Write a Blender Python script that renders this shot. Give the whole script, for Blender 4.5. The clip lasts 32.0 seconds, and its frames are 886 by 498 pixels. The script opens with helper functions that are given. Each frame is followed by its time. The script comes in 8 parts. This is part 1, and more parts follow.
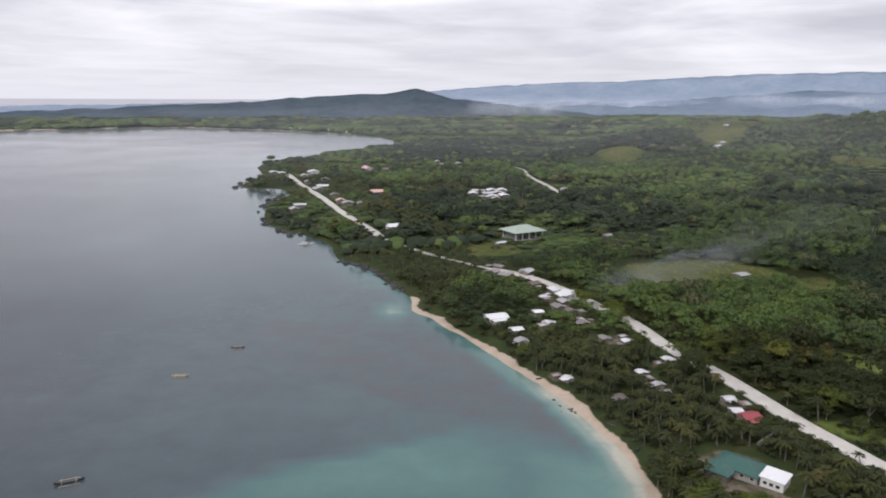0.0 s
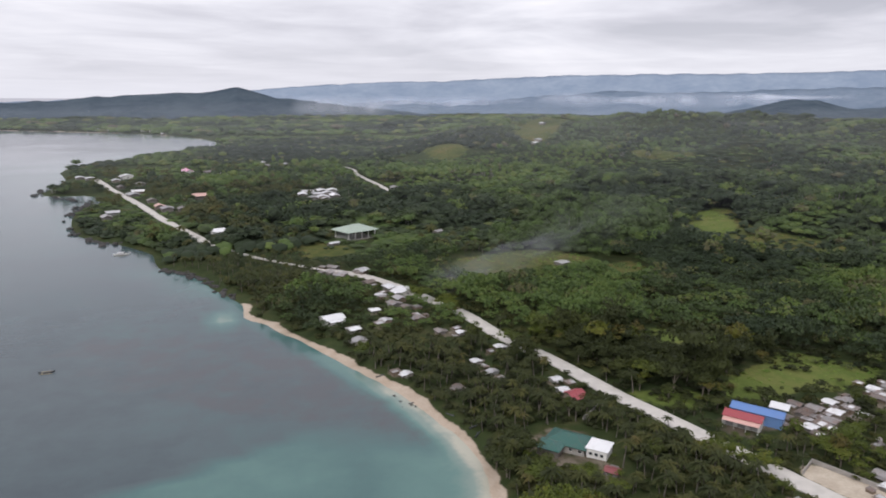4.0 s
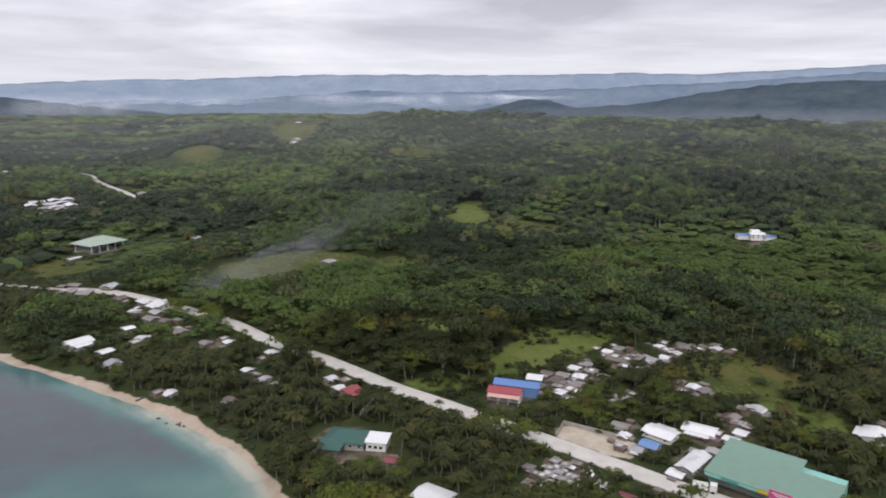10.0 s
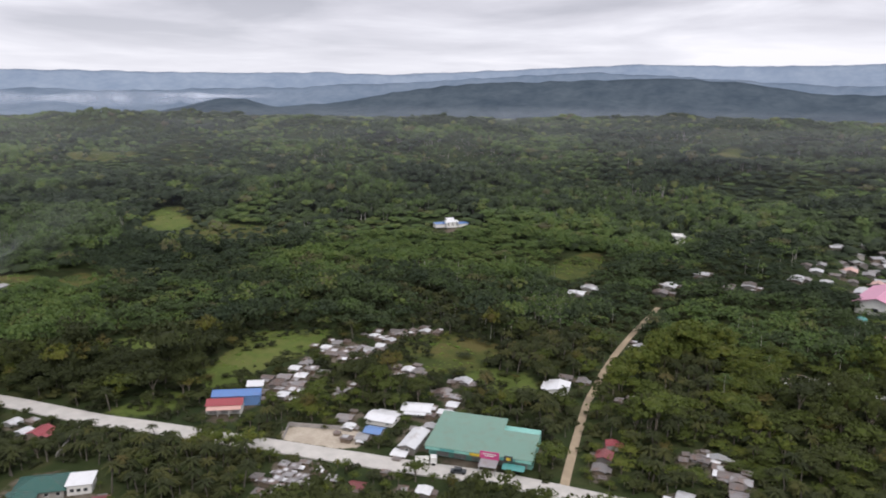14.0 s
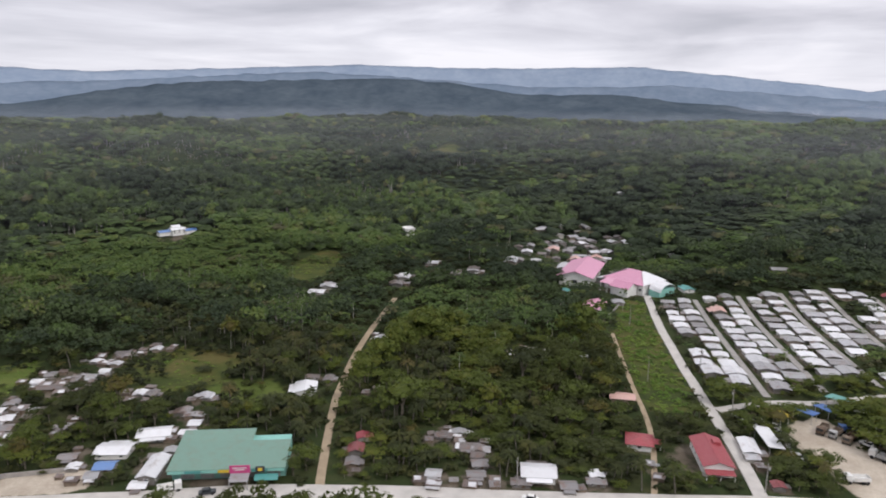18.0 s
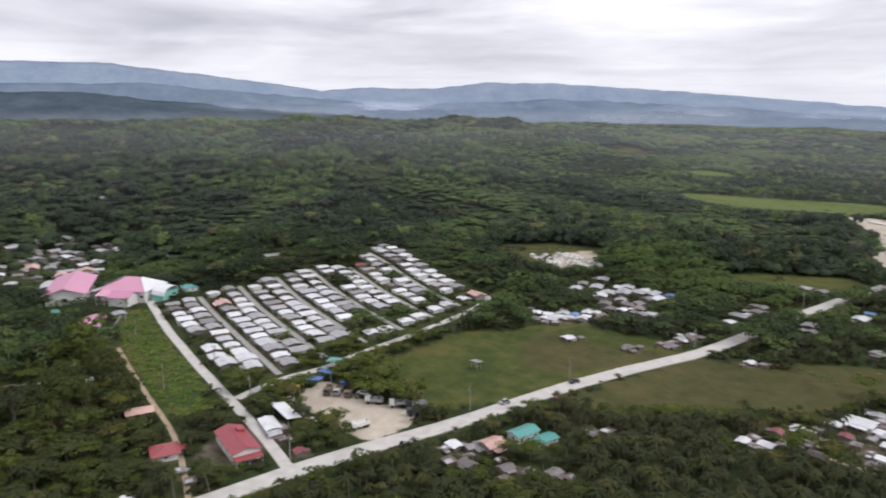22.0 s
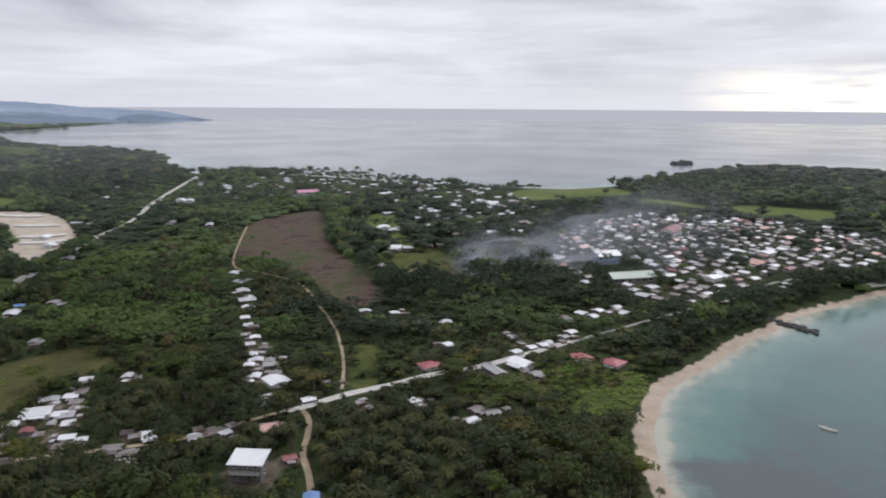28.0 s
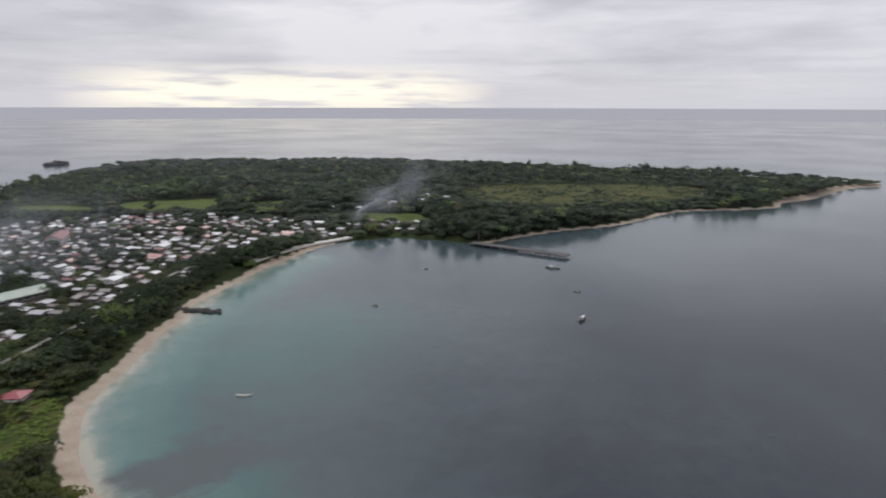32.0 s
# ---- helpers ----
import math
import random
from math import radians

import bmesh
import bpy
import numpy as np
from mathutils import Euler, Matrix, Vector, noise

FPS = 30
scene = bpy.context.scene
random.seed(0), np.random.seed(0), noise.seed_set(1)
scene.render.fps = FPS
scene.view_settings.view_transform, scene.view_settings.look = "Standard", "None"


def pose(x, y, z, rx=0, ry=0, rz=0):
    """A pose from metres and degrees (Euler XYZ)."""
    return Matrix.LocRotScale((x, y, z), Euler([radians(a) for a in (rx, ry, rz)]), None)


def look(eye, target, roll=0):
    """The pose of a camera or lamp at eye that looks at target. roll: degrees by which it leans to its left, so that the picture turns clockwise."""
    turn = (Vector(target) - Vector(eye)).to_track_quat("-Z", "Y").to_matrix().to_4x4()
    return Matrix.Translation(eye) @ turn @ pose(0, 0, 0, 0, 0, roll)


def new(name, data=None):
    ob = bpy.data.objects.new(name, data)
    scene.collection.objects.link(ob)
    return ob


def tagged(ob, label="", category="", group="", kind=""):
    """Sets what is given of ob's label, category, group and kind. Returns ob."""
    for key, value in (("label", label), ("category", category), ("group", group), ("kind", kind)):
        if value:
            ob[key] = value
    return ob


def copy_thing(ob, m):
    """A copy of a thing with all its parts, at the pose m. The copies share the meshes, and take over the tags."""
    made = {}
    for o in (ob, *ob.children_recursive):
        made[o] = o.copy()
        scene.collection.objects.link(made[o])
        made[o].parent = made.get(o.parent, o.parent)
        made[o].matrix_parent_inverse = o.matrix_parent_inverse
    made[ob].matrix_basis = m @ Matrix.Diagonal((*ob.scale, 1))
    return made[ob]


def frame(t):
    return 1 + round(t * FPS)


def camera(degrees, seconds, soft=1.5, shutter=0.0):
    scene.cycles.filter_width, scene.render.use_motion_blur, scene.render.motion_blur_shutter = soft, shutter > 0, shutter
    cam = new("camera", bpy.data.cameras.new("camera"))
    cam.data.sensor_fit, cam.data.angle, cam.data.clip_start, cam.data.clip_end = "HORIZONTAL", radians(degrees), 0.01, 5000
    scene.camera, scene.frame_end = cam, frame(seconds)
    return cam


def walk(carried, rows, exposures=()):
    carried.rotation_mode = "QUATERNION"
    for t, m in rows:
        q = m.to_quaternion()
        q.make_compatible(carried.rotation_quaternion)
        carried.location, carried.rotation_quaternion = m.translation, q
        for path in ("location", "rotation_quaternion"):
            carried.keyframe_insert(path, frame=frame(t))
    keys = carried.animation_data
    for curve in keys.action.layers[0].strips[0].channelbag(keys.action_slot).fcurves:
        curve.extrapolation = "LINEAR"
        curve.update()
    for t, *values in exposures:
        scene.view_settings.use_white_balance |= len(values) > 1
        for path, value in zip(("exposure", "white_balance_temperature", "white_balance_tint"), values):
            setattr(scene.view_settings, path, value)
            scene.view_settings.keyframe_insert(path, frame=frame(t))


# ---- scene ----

cam = camera(64.32, 32.0, soft=1.9, shutter=0.4)
# seconds, then the three turns of the hovering camera in degrees
PATH = [
    (0.0, 77.78, -0.34, 0.76),
    (0.5, 77.78, -0.37, -1.22),
    (1.0, 77.78, -0.38, -3.20),
    (1.5, 77.79, -0.37, -5.02),
    (2.0, 77.78, -0.46, -6.79),
    (2.5, 77.80, -0.43, -8.67),
    (3.0, 77.80, -0.45, -10.48),
    (3.5, 77.80, -0.44, -11.82),
    (5.5, 77.86, -0.52, -16.53),
    (6.0, 77.86, -0.55, -17.71),
    (6.5, 77.87, -0.56, -18.90),
    (7.0, 77.88, -0.57, -20.10),
    (7.5, 77.91, -0.55, -21.40),
    (8.0, 77.91, -0.58, -22.58),
    (8.5, 77.92, -0.55, -24.05),
    (9.0, 77.92, -0.56, -26.15),
    (9.5, 77.94, -0.56, -29.17),
    (10.0, 77.94, -0.59, -32.25),
    (10.5, 77.96, -0.57, -35.36),
    (11.0, 77.99, -0.62, -38.44),
    (11.5, 78.00, -0.67, -41.56),
    (12.0, 78.03, -0.67, -44.64),
    (12.5, 78.06, -0.72, -47.26),
    (13.0, 78.09, -0.72, -51.16),
    (13.5, 78.10, -0.77, -53.36),
    (14.0, 78.12, -0.73, -55.92),
    (14.5, 78.14, -0.76, -58.68),
    (16.5, 78.24, -0.78, -69.56),
    (17.0, 78.27, -0.65, -72.34),
    (17.5, 78.31, -0.69, -75.04),
    (18.0, 78.32, -0.67, -77.56),
    (18.5, 78.32, -0.68, -79.78),
    (19.0, 78.31, -0.68, -82.17),
    (19.5, 78.31, -0.74, -86.53),
    (20.0, 78.35, -0.74, -90.11),
    (20.5, 78.42, -0.75, -95.29),
    (21.0, 78.48, -0.72, -105.04),
    (21.5, 78.53, -0.53, -111.60),
    (22.0, 78.55, -0.44, -117.62),
    (22.5, 78.56, -0.36, -123.60),
    (23.0, 78.56, -0.33, -129.59),
    (23.5, 78.55, -0.29, -137.11),
    (24.0, 78.53, -0.17, -143.14),
    (24.5, 78.53, -0.05, -143.98),
    (26.5, 78.46, -0.36, -164.12),
    (27.0, 78.43, -0.42, -169.16),
    (27.5, 78.43, -0.43, -177.07),
    (28.0, 78.43, -0.38, -181.82),
    (28.5, 78.43, -0.40, -187.38),
    (29.0, 78.43, -0.38, -193.78),
    (29.5, 78.42, -0.29, -199.76),
    (30.0, 78.42, -0.32, -205.71),
    (30.5, 78.39, -0.33, -210.85),
    (31.0, 78.37, -0.29, -217.21),
    (31.5, 78.31, -0.15, -223.19),
    (32.0, 78.36, -0.15, -229.15),
]
EYE = (0.0, 0.0, 100.0)
walk(cam, [(t, pose(*EYE, rx, ry, rz)) for t, rx, ry, rz in PATH],
     exposures=[(0.0, 0.14, 6295, 12.3), (9.0, 0.12, 6295, 12.3), (14.0, 0.18, 6295, 12.3), (19.5, 0.1, 6295, 12.3), (24.0, 0.2, 6150, 11), (27.5, 0.0, 6080, 10.5), (30.0, -0.3, 6200, 10.5), (32.0, -0.36, 6200, 10.5)])

# ---------------------------------------------------------------- light: overcast evening sky
SUN_AZ, SUN_EL = 217.0, 32.0


def link(tree, a, b):
    tree.links.new(a, b)


def node(tree, kind, **values):
    n = tree.nodes.new(kind)
    for key, value in values.items():
        n.inputs[key].default_value = value
    return n


def ramp(tree, stops, fac=None):
    n = tree.nodes.new("ShaderNodeValToRGB")
    while len(n.color_ramp.elements) < len(stops):
        n.color_ramp.elements.new(0.5)
    for e, (p, c) in zip(n.color_ramp.elements, stops):
        e.position, e.color = p, (*c, 1)
    if fac is not None:
        link(tree, fac, n.inputs[0])
    return n


def maths(tree, op, a, b=None, clamp=False):
    n = tree.nodes.new("ShaderNodeMath")
    n.operation, n.use_clamp = op, clamp
    for i, v in enumerate((a, b)):
        if v is None:
            continue
        if isinstance(v, (int, float)):
            n.inputs[i].default_value = v
        else:
            link(tree, v, n.inputs[i])
    return n.outputs[0]


def blend(tree, fac, a, b, how="MIX"):
    n = tree.nodes.new("ShaderNodeMix")
    n.data_type, n.blend_type = "RGBA", how
    for sock, v in ((n.inputs[0], fac), (n.inputs[6], a), (n.inputs[7], b)):
        if isinstance(v, (int, float)):
            sock.default_value = v
        elif isinstance(v, tuple):
            sock.default_value = (*v, 1)
        else:
            link(tree, v, sock)
    return n.outputs[2]


def make_world():
    w = bpy.data.worlds.new("overcast_sky")
    w.use_nodes = True
    t = w.node_tree
    t.nodes.clear()
    out, bg = t.nodes.new("ShaderNodeOutputWorld"), t.nodes.new("ShaderNodeBackground")
    sky = t.nodes.new("ShaderNodeTexSky")
    sky.sky_type, sky.sun_disc = "NISHITA", False
    sky.sun_elevation, sky.sun_rotation = radians(SUN_EL), radians(SUN_AZ)
    blue = blend(t, 1.0, sky.outputs[0], (0.1, 0.1, 0.1), "MULTIPLY")
    co = t.nodes.new("ShaderNodeTexCoord")
    sep = t.nodes.new("ShaderNodeSeparateXYZ")
    link(t, co.outputs["Generated"], sep.inputs[0])
    x, y, z = sep.outputs
    # a cloud deck seen in perspective: long flat banks towards the horizon
    up = maths(t, "ADD", maths(t, "MAXIMUM", z, 0.0), 0.045)
    deck = t.nodes.new("ShaderNodeCombineXYZ")
    link(t, maths(t, "DIVIDE", x, up), deck.inputs[0])
    link(t, maths(t, "DIVIDE", y, up), deck.inputs[1])
    bank = t.nodes.new("ShaderNodeCombineXYZ")
    link(t, x, bank.inputs[0])
    link(t, y, bank.inputs[1])
    link(t, maths(t, "MULTIPLY", z, 5.5), bank.inputs[2])
    big = node(t, "ShaderNodeTexNoise", Scale=2.3, Detail=7.0, Roughness=0.5, Distortion=0.5)
    link(t, bank.outputs[0], big.inputs["Vector"])
    small = node(t, "ShaderNodeTexNoise", Scale=0.55, Detail=7.0, Roughness=0.55, Distortion=0.6)
    link(t, deck.outputs[0], small.inputs["Vector"])
    mixv = maths(t, "ADD", maths(t, "MULTIPLY", big.outputs[0], 0.68), maths(t, "MULTIPLY", small.outputs[0], 0.32))
    cloud = ramp(t, [(0.36, (0.48, 0.475, 0.515)), (0.45, (0.64, 0.625, 0.665)), (0.52, (0.78, 0.765, 0.80)), (0.61, (0.98, 0.95, 0.965))], mixv).outputs[0]
    # low on the horizon the far deck is paler and smoother
    low = ramp(t, [(0.0, (0.9, 0.9, 0.9)), (0.04, (0.5, 0.5, 0.5)), (0.13, (0, 0, 0))], z).outputs[0]
    cloud = blend(t, low, cloud, (0.78, 0.775, 0.82))
    # bright overcast above
    high = ramp(t, [(0.22, (0, 0, 0)), (0.6, (1, 1, 1))], z).outputs[0]
    cloud = blend(t, high, cloud, (1.0, 0.985, 1.03))
    # the gap under the clouds where the evening sun comes through
    sun = Vector((math.sin(radians(SUN_AZ)), math.cos(radians(SUN_AZ)), 0.03)).normalized()
    dot = t.nodes.new("ShaderNodeVectorMath")
    dot.operation = "DOT_PRODUCT"
    link(t, co.outputs["Generated"], dot.inputs[0])
    dot.inputs[1].default_value = sun
    side = ramp(t, [(0.958, (0, 0, 0)), (0.984, (1, 1, 1))], dot.outputs["Value"]).outputs[0]
    band = ramp(t, [(0.0, (0.7, 0.7, 0.7)), (0.012, (1, 1, 1)), (0.03, (0.75, 0.75, 0.75)), (0.055, (0, 0, 0))], z).outputs[0]
    streak_v = t.nodes.new("ShaderNodeCombineXYZ")
    link(t, maths(t, "MULTIPLY", x, 9.0), streak_v.inputs[0])
    link(t, maths(t, "MULTIPLY", y, 9.0), streak_v.inputs[1])
    link(t, maths(t, "MULTIPLY", z, 95.0), streak_v.inputs[2])
    streak = node(t, "ShaderNodeTexNoise", Scale=1.0, Detail=4.0, Roughness=0.5)
    link(t, streak_v.outputs[0], streak.inputs["Vector"])
    lumps = ramp(t, [(0.36, (0.12, 0.12, 0.12)), (0.52, (1, 1, 1))], streak.outputs[0]).outputs[0]
    glow = maths(t, "MULTIPLY", maths(t, "MULTIPLY", side, band), lumps)
    wide = ramp(t, [(0.2, (1, 1, 1)), (0.95, (1.08, 1.07, 1.06))], dot.outputs["Value"]).outputs[0]
    cloud = blend(t, 1.0, cloud, wide, "MULTIPLY")
    cloud = blend(t, glow, cloud, (1.5, 1.38, 1.12))
    cloud = blend(t, 0.05, cloud, blue)
    # sea beyond the edge of the built sheet
    below = maths(t, "LESS_THAN", z, -0.0055)
    cloud = blend(t, below, cloud, (0.52, 0.51, 0.555))
    link(t, cloud, bg.inputs[0])
    bg.inputs[1].default_value = 1.0
    link(t, bg.outputs[0], out.inputs[0])
    scene.world = w


make_world()
sun = new("sun", bpy.data.lights.new("sun", "SUN"))
sun.data.energy, sun.data.angle, sun.data.color = 1.35, radians(14), (1.0, 0.96, 0.9)
sun.matrix_world = look((math.sin(radians(SUN_AZ)) * 10, math.cos(radians(SUN_AZ)) * 10, 10 * math.tan(radians(SUN_EL + 14))), (0, 0, 0))

# ---------------------------------------------------------------- materials
def surface(name, rough=0.8, metal=0.0, spec=0.4):
    m = bpy.data.materials.new(name)
    m.use_nodes = True
    t = m.node_tree
    b = t.nodes["Principled BSDF"]
    b.inputs["Roughness"].default_value, b.inputs["Metallic"].default_value = rough, metal
    b.inputs["Specular IOR Level"].default_value = spec
    return m, t, b


def noise3(t, scale, detail=3.0, rough=0.55, where=None):
    n = node(t, "ShaderNodeTexNoise", Scale=scale, Detail=detail, Roughness=rough)
    if where is None:
        where = t.nodes.new("ShaderNodeNewGeometry").outputs["Position"]
    link(t, where, n.inputs["Vector"])
    return n.outputs[0]


def bump(t, b, height_out, strength, distance):
    n = node(t, "ShaderNodeBump", Strength=strength, Distance=distance)
    link(t, height_out, n.inputs["Height"])
    link(t, n.outputs[0], b.inputs["Normal"])


def plain(name, colour, rough=0.8, metal=0.0, vary=0.25, scale=1.5, spec=0.4):
    """A base colour with stains and grain at two scales, and a tint of its own for each object."""
    m, t, b = surface(name, rough, metal, spec)
    dark, pale = tuple(c * (1 - vary) for c in colour), tuple(min(c * (1 + vary * 0.6), 0.95) for c in colour)
    c = ramp(t, [(0.3, dark), (0.7, pale)], noise3(t, scale)).outputs[0]
    c = blend(t, maths(t, "MULTIPLY", noise3(t, scale * 9), 0.35), c, tuple(v * 0.62 for v in colour))
    link(t, c, b.inputs["Base Color"])
    return m


def foliage(name, stops, clump=0.09, rough=0.75, thin_part=0.3):
    """Leaves: a hue for each tree by its kind and painted shade, and small changes from spray to spray."""
    m, t, b = surface(name, rough, 0, 0.25)
    geo = t.nodes.new("ShaderNodeNewGeometry")
    kind = t.nodes.new("ShaderNodeAttribute")
    kind.attribute_name = "species_shade"
    v = maths(t, "ADD", kind.outputs["Fac"], maths(t, "MULTIPLY", maths(t, "SUBTRACT", geo.outputs["Random Per Island"], 0.5), 0.2))
    v = maths(t, "ADD", v, maths(t, "MULTIPLY", maths(t, "SUBTRACT", noise3(t, clump, 2.0, 0.5, geo.outputs["Position"]), 0.5), 0.35))
    c = ramp(t, stops, v).outputs[0]
    grain = noise3(t, clump * 9, 2.0, 0.6, geo.outputs["Position"])
    c = blend(t, maths(t, "MULTIPLY", grain, 0.6), c, tuple(q * 0.6 for q in stops[1][1]))
    # sprays turn their leaves towards the light
    lean = t.nodes.new("ShaderNodeVectorMath")
    lean.operation = "MULTIPLY_ADD"
    link(t, geo.outputs["Normal"], lean.inputs[0])
    lean.inputs[1].default_value = (0.68, 0.68, 0.68)
    lean.inputs[2].default_value = (0.0, 0.0, 0.32)
    even = t.nodes.new("ShaderNodeVectorMath")
    even.operation = "NORMALIZE"
    link(t, lean.outputs[0], even.inputs[0])
    n = node(t, "ShaderNodeBump", Strength=0.45, Distance=0.5)
    link(t, grain, n.inputs["Height"])
    link(t, even.outputs[0], n.inputs["Normal"])
    link(t, n.outputs[0], b.inputs["Normal"])
    link(t, c, b.inputs["Base Color"])
    # thin leaves pass part of the light on
    thin, both = t.nodes.new("ShaderNodeBsdfTranslucent"), t.nodes.new("ShaderNodeMixShader")
    link(t, blend(t, 1.0, c, (1.2, 1.35, 0.85), "MULTIPLY"), thin.inputs[0])
    both.inputs[0].default_value = thin_part
    link(t, b.outputs[0], both.inputs[1])
    link(t, thin.outputs[0], both.inputs[2])
    link(t, both.outputs[0], [q for q in t.nodes if q.bl_idname == "ShaderNodeOutputMaterial"][0].inputs[0])
    return m


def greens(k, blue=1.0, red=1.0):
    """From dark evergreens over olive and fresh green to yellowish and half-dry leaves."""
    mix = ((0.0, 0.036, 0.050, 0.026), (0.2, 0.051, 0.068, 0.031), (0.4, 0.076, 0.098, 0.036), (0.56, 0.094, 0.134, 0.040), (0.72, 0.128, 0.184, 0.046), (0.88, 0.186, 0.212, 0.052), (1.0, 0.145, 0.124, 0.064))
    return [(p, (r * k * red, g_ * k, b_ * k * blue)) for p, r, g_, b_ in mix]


LEAF = foliage("broadleaf_foliage", greens(1.0, 1.05, 0.94))
# deep shade is put into the darker greens of near leaves, palms and shrubs
NEAR_LEAF = foliage("near_foliage", greens(0.64, 0.5, 1.07), 0.13, thin_part=0.1)
BRIGHT_SHRUB = foliage("bright_shrub_leaves", [(0.2, (0.070, 0.130, 0.020)), (0.5, (0.118, 0.205, 0.034)), (0.85, (0.190, 0.250, 0.050))], 0.2)
PALM = foliage("palm_fronds", [(0.1, (0.023, 0.030, 0.009)), (0.45, (0.039, 0.047, 0.012)), (0.8, (0.074, 0.075, 0.018)), (1.0, (0.114, 0.092, 0.030))], thin_part=0.14)
# distance haze is put into the bluer greens of these two forests
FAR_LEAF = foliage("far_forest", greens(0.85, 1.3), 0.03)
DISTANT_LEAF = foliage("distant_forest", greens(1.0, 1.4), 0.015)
SHRUB = foliage("shrub_leaves", [(0.2, (0.020, 0.025, 0.008)), (0.5, (0.034, 0.041, 0.011)), (0.85, (0.066, 0.068, 0.018))], 0.15, thin_part=0.14)
BARK = plain("bark", (0.17, 0.145, 0.115), 0.9, vary=0.3, scale=2.0)
PALE_BARK = plain("pale_bark", (0.40, 0.38, 0.34), 0.9, vary=0.25, scale=1.0)
PALM_BARK = plain("palm_bark", (0.13, 0.115, 0.095), 0.9, vary=0.3, scale=2.0)


def make_ground_material():
    m, t, b = surface("ground", 0.95, 0, 0.15)
    masks = {}
    for key in ("sand", "grass", "rice", "dry", "soil", "bare", "yard"):
        a = t.nodes.new("ShaderNodeAttribute")
        a.attribute_name = key
        masks[key] = a.outputs["Fac"]
    n_big, n_mid, n_fine = noise3(t, 0.02, 4), noise3(t, 0.16, 4), noise3(t, 1.4, 3)
    mixn = maths(t, "ADD", maths(t, "MULTIPLY", n_big, 0.5), maths(t, "MULTIPLY", n_mid, 0.5))
    under = ramp(t, [(0.35, (0.026, 0.040, 0.013)), (0.5, (0.040, 0.056, 0.018)), (0.68, (0.072, 0.072, 0.030))], mixn).outputs[0]
    grass = ramp(t, [(0.38, (0.052, 0.070, 0.018)), (0.5, (0.086, 0.098, 0.025)), (0.6, (0.122, 0.106, 0.036))], mixn).outputs[0]
    soil = ramp(t, [(0.42, (0.066, 0.043, 0.034)), (0.49, (0.112, 0.076, 0.060)), (0.54, (0.098, 0.082, 0.050)), (0.6, (0.062, 0.076, 0.028))], mixn).outputs[0]
    bare = ramp(t, [(0.35, (0.43, 0.36, 0.28)), (0.65, (0.64, 0.56, 0.46))], mixn).outputs[0]
    sand = ramp(t, [(0.3, (0.40, 0.31, 0.23)), (0.7, (0.57, 0.48, 0.39))], mixn).outputs[0]

    def edge(mask):
        v = maths(t, "ADD", mask, maths(t, "MULTIPLY", maths(t, "SUBTRACT", n_mid, 0.5), 0.9))
        return ramp(t, [(0.42, (0, 0, 0)), (0.58, (1, 1, 1))], v).outputs[0]

    c = blend(t, edge(masks["grass"]), under, grass)
    rice = ramp(t, [(0.36, (0.078, 0.110, 0.024)), (0.5, (0.112, 0.148, 0.034)), (0.64, (0.150, 0.164, 0.048))], mixn).outputs[0]
    c = blend(t, edge(masks["rice"]), c, rice)
    dry = ramp(t, [(0.36, (0.056, 0.060, 0.020)), (0.5, (0.080, 0.078, 0.028)), (0.64, (0.108, 0.096, 0.038))], mixn).outputs[0]
    c = blend(t, edge(masks["dry"]), c, dry)
    c = blend(t, edge(masks["soil"]), c, soil)
    yard = ramp(t, [(0.38, (0.085, 0.070, 0.050)), (0.5, (0.135, 0.110, 0.082)), (0.62, (0.190, 0.160, 0.125))], mixn).outputs[0]
    c = blend(t, edge(masks["yard"]), c, yard)
    c = blend(t, edge(masks["bare"]), c, bare)
    c = blend(t, edge(masks["sand"]), c, sand)
    c = blend(t, maths(t, "MULTIPLY", n_fine, 0.4), c, (0.05, 0.055, 0.03), "MULTIPLY")
    link(t, c, b.inputs["Base Color"])
    bump(t, b, n_fine, 0.5, 0.25)
    return m


GROUND = make_ground_material()


